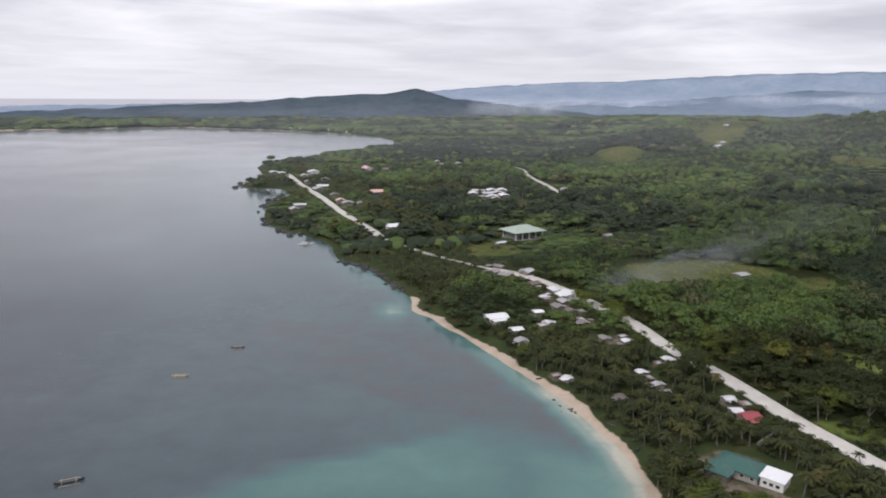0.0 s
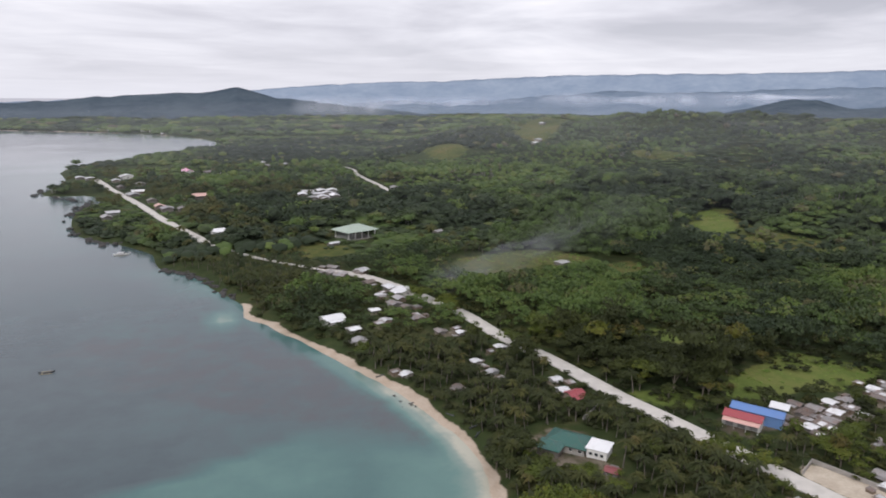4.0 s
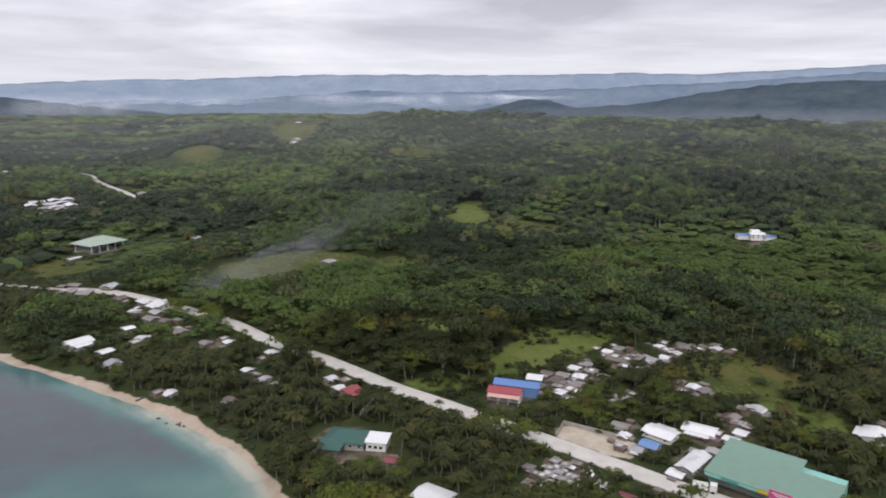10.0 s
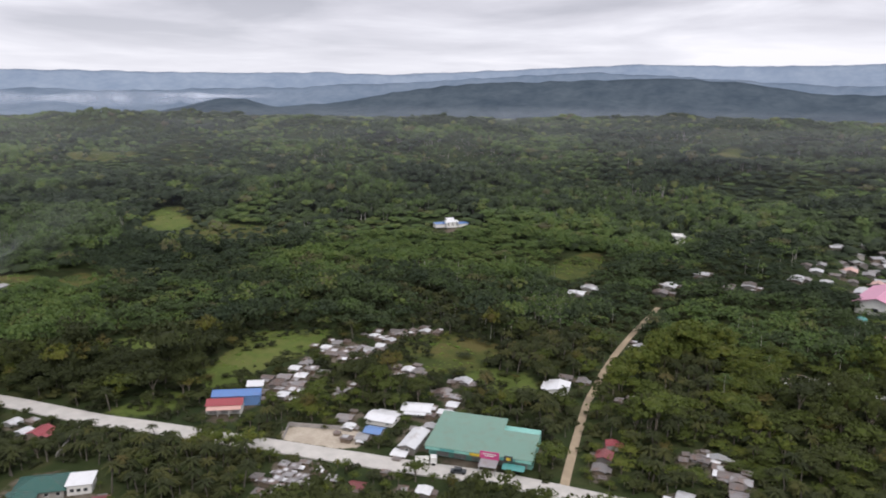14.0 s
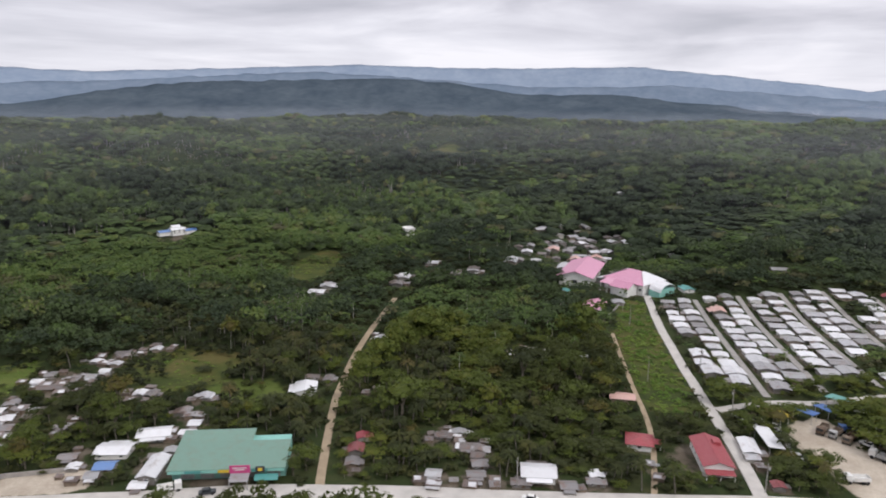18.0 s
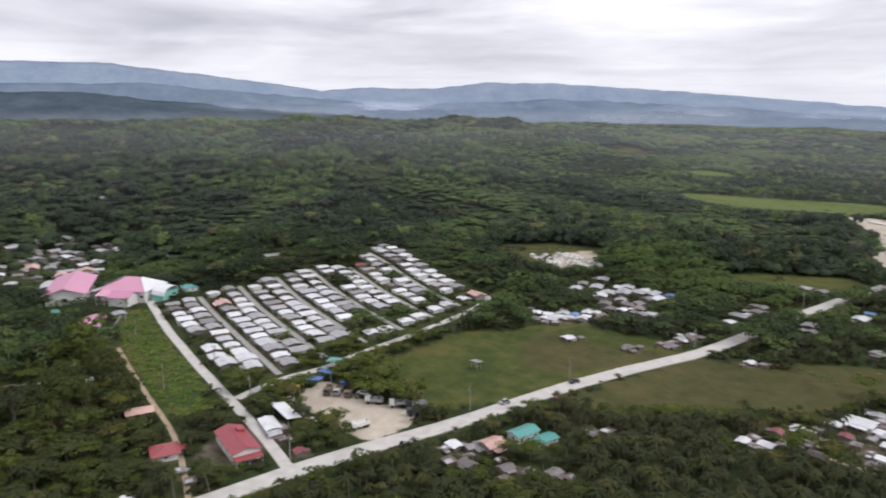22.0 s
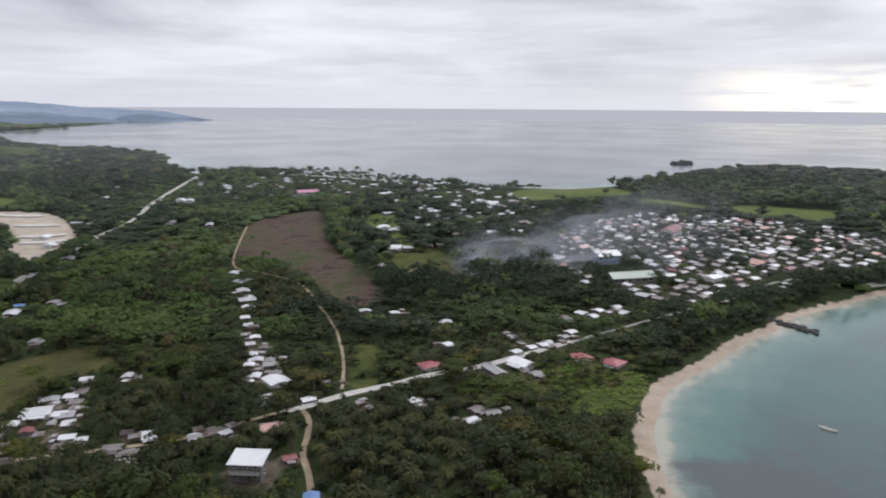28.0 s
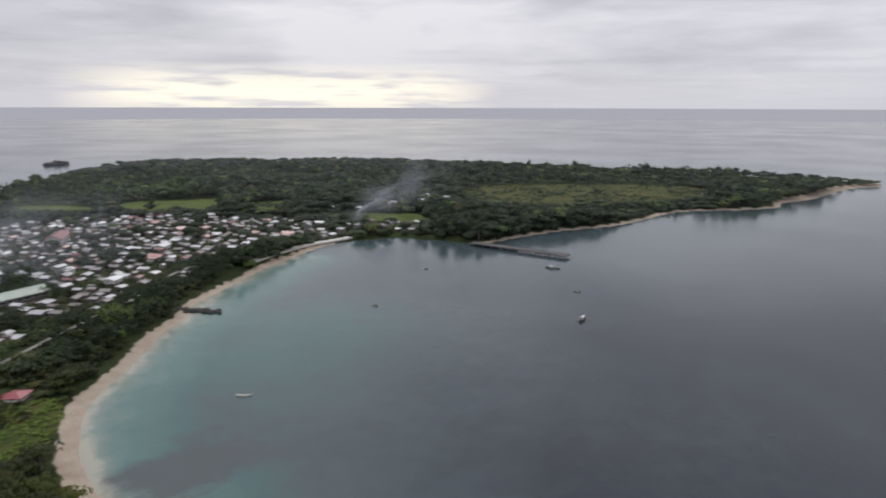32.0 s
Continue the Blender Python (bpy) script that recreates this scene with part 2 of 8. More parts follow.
def make_sea_material():
    m, t, b = surface("sea_water", 0.15, 0, 0.5)
    b.inputs["IOR"].default_value = 1.33
    a = t.nodes.new("ShaderNodeAttribute")
    a.attribute_name = "shallow_sheen"
    reef_a = t.nodes.new("ShaderNodeAttribute")
    reef_a.attribute_name = "reef"
    wobble = noise3(t, 0.018, 5, 0.6)
    v = maths(t, "ADD", a.outputs["Fac"], maths(t, "ADD", maths(t, "MULTIPLY", maths(t, "SUBTRACT", wobble, 0.5), 0.36), maths(t, "MULTIPLY", maths(t, "SUBTRACT", noise3(t, 0.09, 5, 0.65), 0.5), 0.22)))
    c = ramp(t, [(0.0, (0.024, 0.030, 0.040)), (0.3, (0.060, 0.084, 0.092)), (0.55, (0.060, 0.122, 0.118)), (0.75, (0.088, 0.168, 0.152)), (0.9, (0.18, 0.235, 0.205)), (0.985, (0.37, 0.36, 0.29))], v).outputs[0]
    weed = maths(t, "ADD", reef_a.outputs["Fac"], maths(t, "MULTIPLY", maths(t, "SUBTRACT", noise3(t, 0.06, 7, 0.68), 0.5), 1.5))
    c = blend(t, ramp(t, [(0.38, (0, 0, 0)), (0.75, (0.8, 0.8, 0.8))], weed).outputs[0], c, (0.068, 0.070, 0.076))
    link(t, c, b.inputs["Base Color"])
    big, small = noise3(t, 0.05, 4), noise3(t, 0.55, 3)
    slick = noise3(t, 0.004, 4, 0.6)
    link(t, ramp(t, [(0.4, (0.12, 0.12, 0.12)), (0.6, (0.17, 0.17, 0.17))], slick).outputs[0], b.inputs["Roughness"])
    bump(t, b, maths(t, "ADD", maths(t, "MULTIPLY", big, 0.7), maths(t, "MULTIPLY", small, 0.3)), 0.15, 0.5)
    return m


SEA = make_sea_material()
CONCRETE = plain("road_concrete", (0.53, 0.50, 0.46), 0.85, vary=0.16, scale=0.25)
JOINT = plain("weathered_concrete", (0.33, 0.31, 0.29), 0.9, vary=0.25, scale=0.5)
PIER = plain("wet_pier_concrete", (0.13, 0.125, 0.12), 0.85, vary=0.3, scale=0.4)
WHITESLAB = plain("pale_terrace_concrete", (0.66, 0.62, 0.58), 0.85, vary=0.2, scale=0.3)
DIRT = plain("dirt_track", (0.39, 0.305, 0.205), 0.95, vary=0.25, scale=0.3)
ROCK = plain("shore_rock", (0.055, 0.052, 0.05), 0.9, vary=0.4, scale=0.4)


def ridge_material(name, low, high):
    """Far wooded mountains: the haze of distance is put into a bluish colour, with paler clearings."""
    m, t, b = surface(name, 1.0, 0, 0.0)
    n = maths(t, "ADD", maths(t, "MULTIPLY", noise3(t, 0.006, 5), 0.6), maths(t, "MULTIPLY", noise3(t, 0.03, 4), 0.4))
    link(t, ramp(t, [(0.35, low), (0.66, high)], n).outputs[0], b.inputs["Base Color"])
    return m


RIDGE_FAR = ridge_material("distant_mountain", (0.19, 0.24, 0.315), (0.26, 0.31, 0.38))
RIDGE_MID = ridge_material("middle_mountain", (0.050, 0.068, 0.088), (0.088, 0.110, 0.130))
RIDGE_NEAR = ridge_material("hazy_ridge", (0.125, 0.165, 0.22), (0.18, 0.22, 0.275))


def roof_metal(name, stops, rust=0.25):
    """Sheet roofing: a tint for each roof, ribs, streaks and rust."""
    m, t, b = surface(name, 0.42, 0.0, 0.5)
    info = t.nodes.new("ShaderNodeObjectInfo")
    c = ramp(t, stops, info.outputs["Random"]).outputs[0]
    co = t.nodes.new("ShaderNodeTexCoord").outputs["Object"]
    pos = t.nodes.new("ShaderNodeNewGeometry").outputs["Position"]
    stain = noise3(t, 0.45, 5, 0.65, pos)
    c = blend(t, maths(t, "MULTIPLY", ramp(t, [(0.5, (0, 0, 0)), (0.68, (1, 1, 1))], stain).outputs[0], rust * 2), c, (0.20, 0.105, 0.065))
    c = blend(t, maths(t, "MULTIPLY", noise3(t, 3.0, 4, 0.6, pos), 0.3), c, (0.35, 0.35, 0.35), "MULTIPLY")
    link(t, c, b.inputs["Base Color"])
    wave = node(t, "ShaderNodeTexWave", Scale=3.2)
    link(t, co, wave.inputs["Vector"])
    bump(t, b, wave.outputs[0], 0.35, 0.03)
    return m


ROOF_PALE = roof_metal("galvanised_roof", [(0.0, (0.32, 0.32, 0.32)), (0.25, (0.55, 0.55, 0.56)), (0.55, (0.78, 0.78, 0.79)), (0.78, (0.50, 0.50, 0.52)), (1.0, (0.23, 0.22, 0.215))], 0.2)
ROOF_WHITE = roof_metal("white_roof", [(0.0, (0.68, 0.68, 0.69)), (1.0, (0.83, 0.83, 0.84))], 0.07)
ROOF_OLD = roof_metal("rusty_roof", [(0.0, (0.13, 0.11, 0.10)), (0.4, (0.27, 0.26, 0.26)), (0.7, (0.11, 0.08, 0.065)), (1.0, (0.38, 0.37, 0.37))], 0.35)
ROOF_RUST = roof_metal("brown_rust_roof", [(0.0, (0.085, 0.065, 0.055)), (0.5, (0.15, 0.11, 0.09)), (1.0, (0.22, 0.20, 0.19))], 0.45)
ROOF_RED = roof_metal("red_roof", [(0.0, (0.29, 0.045, 0.058)), (1.0, (0.36, 0.075, 0.085))], 0.1)
ROOF_MAROON = roof_metal("maroon_roof", [(0.0, (0.20, 0.045, 0.05)), (1.0, (0.26, 0.07, 0.075))], 0.15)
ROOF_GREEN = roof_metal("green_roof", [(0.0, (0.022, 0.088, 0.072)), (1.0, (0.03, 0.11, 0.09))], 0.06)
ROOF_SAGE = roof_metal("sage_green_roof", [(0.0, (0.15, 0.27, 0.21)), (1.0, (0.18, 0.31, 0.24))], 0.1)
ROOF_MINT = roof_metal("pale_green_roof", [(0.0, (0.33, 0.40, 0.33)), (1.0, (0.37, 0.44, 0.37))], 0.08)
BLUEWALL = plain("pale_blue_wall", (0.28, 0.38, 0.52), 0.7, vary=0.15, scale=0.8)
ROOF_TEAL = roof_metal("teal_roof", [(0.0, (0.08, 0.30, 0.28)), (1.0, (0.11, 0.34, 0.31))], 0.05)
ROOF_BLUE = roof_metal("blue_roof", [(0.0, (0.10, 0.20, 0.46)), (1.0, (0.15, 0.27, 0.52))], 0.08)
ROOF_PINK = roof_metal("pink_roof", [(0.0, (0.62, 0.27, 0.40)), (1.0, (0.70, 0.36, 0.48))], 0.04)
ROOF_SALMON = roof_metal("salmon_roof", [(0.0, (0.60, 0.35, 0.30)), (1.0, (0.66, 0.42, 0.36))], 0.1)
# wall tints kept dim, with the shade below the roofs put into them
PLASTER = roof_metal("painted_wall", [(0.0, (0.30, 0.28, 0.25)), (0.3, (0.42, 0.40, 0.37)), (0.55, (0.20, 0.22, 0.21)), (0.8, (0.26, 0.20, 0.15)), (1.0, (0.17, 0.16, 0.15))], 0.15)
TIMBER = plain("weathered_boards", (0.20, 0.155, 0.115), 0.9, vary=0.35, scale=1.2)
BLOCKWALL = plain("bare_block_wall", (0.19, 0.175, 0.16), 0.9, vary=0.25, scale=0.8)
WHITEWALL = plain("white_wall", (0.74, 0.73, 0.70), 0.75, vary=0.12, scale=0.8)
TEALWALL = plain("mint_wall", (0.25, 0.52, 0.45), 0.7, vary=0.15, scale=0.8)
PINKWALL = plain("magenta_board", (0.55, 0.07, 0.22), 0.6, vary=0.1, scale=0.8)
PANE = plain("dark_window_glass", (0.035, 0.04, 0.045), 0.12, vary=0.3, scale=1.0, spec=0.6)
DOORWOOD = plain("door_boards", (0.13, 0.085, 0.055), 0.7, vary=0.3, scale=2.0)
HULL = plain("boat_paint", (0.30, 0.36, 0.38), 0.5, vary=0.25, scale=1.0)
DARKHULL = plain("dark_hull", (0.055, 0.06, 0.065), 0.5, vary=0.3, scale=1.0)
BAMBOO = plain("bamboo_outrigger", (0.42, 0.36, 0.25), 0.7, vary=0.2, scale=2.0)
RUBBER = plain("tyre_rubber", (0.02, 0.02, 0.02), 0.8, vary=0.2, scale=3.0)
STEEL = plain("painted_steel", (0.38, 0.38, 0.37), 0.5, vary=0.25, scale=1.0)
TARP = plain("blue_tarpaulin", (0.06, 0.14, 0.36), 0.5, vary=0.2, scale=1.0)
YELLOW = plain("yellow_paint", (0.62, 0.44, 0.05), 0.5, vary=0.2, scale=1.0)

# ---------------------------------------------------------------- plan of the coast
# x east (inland), y north along the shore, metres; the drone hangs over the beach at the origin.
NORTH_BEACH = [(-60, -150), (-40, -110), (-12, -60), (8, 0), (28, 70), (41, 120), (48, 150), (50.7, 164), (51.2, 174), (49, 189), (45, 200), (39.5, 217),
               (33, 232), (25.5, 246), (17.5, 261), (5, 286), (-3.5, 298), (-9, 311), (-19, 321), (-21, 345)]
NORTH_CAPE = [(-39, 380), (-46, 402), (-54, 413), (-71, 427), (-82, 470), (-107, 504), (-123, 519), (-148, 554), (-172, 653), (-166, 719), (-185, 763),
              (-235, 775), (-239, 888), (-275, 994), (-275, 1072), (-247, 1145), (-196, 1229), (-120, 1380)]
NORTH_BAY = [(-99, 1469), (-145, 1657), (-234, 1841), (-381, 1999), (-586, 2106), (-882, 2216), (-1132, 2028), (-1400, 1850), (-1900, 1800), (-3000, 2200),
             (-3400, 3600), (-1500, 6500), (3000, 7000), (7000, 3000), (7000, -3000), (4500, -5200)]
SOUTH_BAY = [(2600, -4800), (1750, -4300), (1517, -3922), (1460, -3394), (1419, -2869), (1409, -2367), (1330, -2060), (1299, -1960), (1351, -2079), (1203, -2020),
             (924, -1701), (749, -1518), (600, -1431), (482, -1374), (440, -1240), (372, -1116), (323, -1030), (213, -1035), (143, -995), (47, -945),
             (-26, -905), (-87, -880), (-172, -850), (-250, -885), (-290, -905)]
PENINSULA = [(-320, -960), (-434, -1090), (-548, -1150), (-733, -1030), (-919, -810), (-999, -530), (-1040, -370), (-1060, -230), (-1060, -170),
             (-1040, -160), (-965, -186), (-840, -193), (-778, -209), (-746, -201), (-696, -228), (-649, -265), (-545, -271), (-489, -292), (-441, -303), (-408, -306)]
SOUTH_BEACH = [(-397, -312), (-386, -347), (-374, -371), (-355, -382), (-334, -389), (-310, -385), (-257, -365), (-237, -354), (-207, -337), (-176, -318),
               (-164, -303), (-143, -288), (-120, -264), (-101, -246), (-89, -234), (-80, -217), (-73, -201), (-69.5, -186), (-67, -169), (-65, -154)]
COAST = np.array(NORTH_BEACH + NORTH_CAPE + NORTH_BAY + SOUTH_BAY + PENINSULA + SOUTH_BEACH, float)


def rounded(points, closed=True, step=3):
    """Catmull-Rom through the points."""
    p = np.asarray(points, float)
    n = len(p)
    out = []
    for i in range(n if closed else n - 1):
        if closed:
            a, b, c, d = p[i - 1], p[i], p[(i + 1) % n], p[(i + 2) % n]
        else:
            a, b, c, d = p[max(i - 1, 0)], p[i], p[i + 1], p[min(i + 2, n - 1)]
        for k in range(step):
            t = k / step
            out.append(0.5 * (2 * b + (c - a) * t + (2 * a - 5 * b + 4 * c - d) * t * t + (3 * b - a - 3 * c + d) * t ** 3))
    if not closed:
        out.append(p[-1])
    return np.array(out)


def inside(x, y, poly):
    hit = np.zeros(np.shape(x), bool)
    q = np.roll(poly, -1, 0)
    for (ax, ay), (bx, by) in zip(poly, q):
        if ay != by:
            hit ^= ((ay > y) != (by > y)) & (x < (bx - ax) * (y - ay) / (by - ay) + ax)
    return hit


def gap(x, y, line, closed=False):
    """Distance to a polyline."""
    best = np.full(np.shape(x), 1e12)
    q = np.roll(line, -1, 0)
    for i in range(len(line) if closed else len(line) - 1):
        (ax, ay), (bx, by) = line[i], q[i]
        dx, dy = bx - ax, by - ay
        s = np.clip(((x - ax) * dx + (y - ay) * dy) / max(dx * dx + dy * dy, 1e-9), 0, 1)
        best = np.minimum(best, (x - ax - s * dx) ** 2 + (y - ay - s * dy) ** 2)
    return np.sqrt(best)


def lattice(ix, iy, seed):
    h = (ix.astype(np.int64) * 374761393 + iy.astype(np.int64) * 668265263 + seed * 974634777) & 0xFFFFFFFF
    h = ((h ^ (h >> 13)) * 1274126177) & 0xFFFFFFFF
    return ((h ^ (h >> 16)) & 0xFFFF) / 65535.0


def value_noise(x, y, size, seed=0):
    x, y = np.asarray(x, float) / size, np.asarray(y, float) / size
    ix, iy = np.floor(x), np.floor(y)
    u, v = x - ix, y - iy
    u, v = u * u * (3 - 2 * u), v * v * (3 - 2 * v)
    a, b = lattice(ix, iy, seed), lattice(ix + 1, iy, seed)
    c, d = lattice(ix, iy + 1, seed), lattice(ix + 1, iy + 1, seed)
    return (a * (1 - u) + b * u) * (1 - v) + (c * (1 - u) + d * u) * v


def step01(v, a, b):
    t = np.clip((v - a) / (b - a), 0, 1)
    return t * t * (3 - 2 * t)


SHORE = rounded(COAST)


def shore_distance(x, y):
    """Metres inland; negative over the water."""
    d = gap(x, y, SHORE, True)
    return np.where(inside(x, y, SHORE), d, -d)


WOODED_RISES = ((470, 390, 85, 42, 2.5, 13), (560, 520, 120, 48, 2.4, 15), (330, 620, 90, 40, 2.9, 12), (480, 760, 150, 55, 2.6, 16), (240, 760, 80, 40, 3.0, 10),
                (720, 470, 140, 55, 2.2, 18), (650, 300, 110, 45, 1.9, 14), (700, 130, 110, 45, 1.6, 14), (820, 20, 130, 55, 1.5, 18), (640, -110, 90, 40, 1.3, 12),
                (560, -260, 110, 42, 0.9, 13), (700, -380, 130, 50, 0.8, 15), (560, -440, 90, 38, 0.7, 10), (980, -250, 180, 60, 0.9, 5), (1050, 300, 190, 65, 1.9, 16),
                (900, 700, 190, 65, 2.4, 22), (600, 1000, 170, 55, 2.7, 16), (340, 900, 100, 42, 2.9, 10), (900, -620, 170, 60, 0.6, 18),
                (1315, -480, 220, 80, 0.9, 13), (1230, -690, 200, 75, 0.7, 15), (1130, -880, 180, 70, 0.6, 20), (370, 1370, 130, 70, 2.9, 14))


def height(x, y, sd=None):
    """Height of the ground or of the sea bed."""
    x, y = np.asarray(x, float), np.asarray(y, float)
    sd = shore_distance(x, y) if sd is None else sd
    z = np.where(sd > 0, 0.0 + 1.7 * step01(sd, 0, 14) + 1.6 * step01(sd, 14, 60), np.maximum(sd * 0.06, -9))
    inland = step01(sd, 250, 1000) * step01(x + 0.25 * y, 60, 700)
    far = step01(np.hypot(x, y), 1700, 2600)
    spurs = 1 - np.abs(2 * value_noise(x + 60 * value_noise(x, y, 150, 17), y, 240, 5) - 1)
    folds = 1 - np.abs(2 * value_noise(x, y + 40 * value_noise(x, y, 90, 18), 105, 8) - 1)
    hills = value_noise(x, y, 520, 3) * 0.42 + spurs * 0.36 + folds * 0.22
    z = z + inland * (1 - 0.75 * far) * (5 + 84 * (hills - 0.26)) + 10 * step01(sd, 300, 1200) * step01(x, 200, 1200) * (1 - 0.6 * far)
    # the wooded hillocks behind the coast
    mounds = 1 - np.abs(2 * value_noise(x + 30 * value_noise(x, y, 70, 27), y, 128, 25) - 1)
    z = z + step01(sd, 250, 430) * step01(x, 260, 420) * (1 - step01(np.hypot(x, y), 950, 1250)) * (17 * mounds + 9 * value_noise(x, y, 62, 26) - 12) * step01(y, -330, -200)
    # long wooded rises in the forest
    for kx, ky, along, across, turn, kh in WOODED_RISES:
        c, q = math.cos(turn), math.sin(turn)
        u, w = (x - kx) * c + (y - ky) * q, (y - ky) * c - (x - kx) * q
        z = z + kh * np.exp(-(u / along) ** 2 - (w / across) ** 2) * (sd > 150)
    # single knolls
    for kx, ky, kr, kh in ((330, 1180, 120, 34), (560, 1420, 150, 40), (470, 320, 90, 14), (246, 1040, 42, 15), (455, 1110, 50, 14), (640, 1010, 90, 18), (760, 800, 110, 16), (820, 560, 120, 16), (900, 180, 110, 20), (760, -120, 100, 14)):
        z = z + kh * np.exp(-((x - kx) ** 2 + (y - ky) ** 2) / (kr * kr)) * (sd > 0)
    return z

# ---------------------------------------------------------------- mesh helpers
def mesh_of(name, verts, faces, material, smooth=False):
    """A mesh from whole arrays: verts (n, 3), faces (m, k)."""
    verts, faces = np.ascontiguousarray(verts, np.float32), np.ascontiguousarray(faces, np.int32)
    me = bpy.data.meshes.new(name)
    k = faces.shape[1]
    me.vertices.add(len(verts))
    me.vertices.foreach_set("co", verts.ravel())
    me.loops.add(faces.size)
    me.loops.foreach_set("vertex_index", faces.ravel())
    me.polygons.add(len(faces))
    me.polygons.foreach_set("loop_start", np.arange(0, faces.size, k, dtype=np.int32))
    me.polygons.foreach_set("use_smooth", np.full(len(faces), smooth, bool))
    me.update(calc_edges=True)
    me.materials.append(material)
    return me


def attribute(me, name, values):
    a = me.attributes.new(name, "FLOAT", "POINT")
    a.data.foreach_set("value", np.ascontiguousarray(values, np.float32).ravel())


def part(name, bm, material, parent, label=""):
    """Links a bmesh, or a mesh, as one part under a thing or a part."""
    if isinstance(bm, bmesh.types.BMesh):
        me = bpy.data.meshes.new(name)
        bm.to_mesh(me)
        bm.free()
        me.materials.append(material)
    else:
        me = bm
    ob = new(name, me)
    ob.parent = parent
    return tagged(ob, label)


def thing(name, label, category, group="", kind=""):
    return tagged(new(name), label, category, group, kind)


# ---------------------------------------------------------------- fields and roads
def ring(points):
    return rounded(points, True, 4)


MEADOW = ring([(139, 183), (150, 204), (170, 213), (191, 224), (205, 210), (213, 199), (189, 189), (165, 190)])
MEADOW_EAST = ring([(195, 140), (215, 168), (240, 160), (238, 132), (215, 125)])
FIELD_EAST = ring([(237, -102), (250, -125), (258, -145), (249, -165), (251, -192), (225, -207), (196, -217), (192, -190), (189, -160), (186, -125), (190, -100), (206, -97)])
FIELD_WEST = ring([(176, -138), (182, -165), (185, -190), (187, -214), (168, -227), (152, -238), (138, -243), (131, -220), (137, -200), (146, -182), (158, -160), (166, -146)])
VERGE = ring([(228, -35), (226, -20), (290, -12), (345, -12), (348, -26), (300, -29)])
PLOUGHED = ring([(138, -575), (110, -640), (85, -640), (66, -500), (19, -357), (40, -336), (66, -395), (98, -440), (124, -457)])
MEADOW_NORTH = ring([(12, 426), (26, 422), (42, 430), (46, 452), (33, 462), (20, 474), (10, 455)])
GLADE_HILL = ring([(372, 1060), (395, 1040), (440, 1080), (486, 1190), (505, 1300), (470, 1330), (420, 1240), (380, 1130)])
GLADE_KNOLL = ring([(213, 1055), (216, 990), (236, 970), (262, 990), (272, 1020), (264, 1070), (248, 1100), (228, 1090)])
GLADE_SLOPE = ring([(420, 800), (432, 740), (470, 742), (494, 770), (505, 850), (470, 850)])
GLADE_PALE = ring([(96, 400), (104, 366), (138, 368), (176, 380), (186, 398), (160, 424), (128, 414)])
GLADE_SHOPS = ring([(112, 199), (124, 201), (134, 196), (127, 185), (119, 187)])
GLADE_BANK = ring([(194, 118), (197, 104), (206, 99), (215, 106), (213, 122), (203, 126)])
GLADE_SMALL = ring([(182, 371), (186, 350), (206, 358), (204, 380)])
GLADE_STAND = ring([(300, 455), (318, 500), (346, 512), (338, 470), (318, 440)])
GLADE_DRY = ring([(396, -248), (352, -240), (336, -252), (345, -300), (368, -312), (392, -285)])
GLADE_TOP = ring([(640, -240), (690, -255), (690, -290), (650, -285)])
GLADE_EAST = ring([(940, -850), (1010, -860), (1010, -905), (950, -910)])
GLADE_HEDGE = ring([(120, -262), (150, -262), (160, -240), (140, -236), (118, -248)])
GLADE_SPUR = ring([(725, 180), (700, 150), (740, 130), (780, 165)])
GLADE_HUT = ring([(480, 1300), (580, 1300), (600, 1460), (520, 1500), (460, 1400)])
GLADE_MID = ring([(336, 514), (360, 505), (340, 455), (349, 402), (355, 372), (333, 360), (295, 411), (320, 460)])
GLADE_ROAD = ring([(150, 262), (172, 250), (175, 240), (160, 233), (145, 245)])
GLADE_TRACK = ring([(358, 170), (416, 165), (385, 145), (350, 150)])
RICE_SOUTH = ring([(-132, -832), (-215, -880), (-240, -780), (-167, -745), (-115, -721), (-100, -780)])
RICE_PEN = ring([(-422, -468), (-461, -424), (-427, -396), (-400, -436)])
RICE_EAST = ring([(552, -579), (539, -631), (427, -733), (395, -647), (487, -565)])
BEACH_GREEN = ring([(-45, -248), (-66, -260), (-78, -250), (-85, -242), (-66, -212), (-50, -212), (-43, -230)])
RICE_TOWN = ring([(-316, -688), (-360, -672), (-398, -648), (-372, -610), (-350, -588), (-325, -612), (-298, -640)])
RICE_HEDGE = ring([(-402, -594), (-433, -590), (-415, -560), (-392, -535), (-376, -558)])
RICE_LOW = ring([(-240, -740), (-262, -722), (-284, -682), (-270, -668), (-250, -690), (-228, -716)])
GLADE_FAR = ring([(737, -759), (733, -829), (680, -820), (690, -750)])
FIELD_BACK = ring([(280, -345), (243, -395), (225, -370), (262, -330)])
FIELD_SOUTH = ring([(165, -236), (147, -268), (128, -273), (133, -243)])
GLADE_SMOKE = ring([(16, -412), (17, -464), (-1, -476), (-21, -456), (-21, -399), (-6, -412)])
GLADE_YARD = ring([(41, -556), (44, -626), (22, -628), (19, -556)])
GLADE_YARD_LOW = ring([(23, -487), (24, -541), (4, -508), (5, -480)])
GLADE_LANE = ring([(24, -231), (26, -259), (24, -277), (17, -271), (15, -246), (16, -231)])
QUARRY = ring([(392, -619), (345, -634), (303, -602), (262, -535), (226, -468), (243, -438), (272, -462), (305, -528)])
GRAVES = ring([(368, -250), (352, -262), (362, -276), (362, -298), (346, -297), (338, -284), (322, -272), (330, -262), (326, -248), (346, -254)])
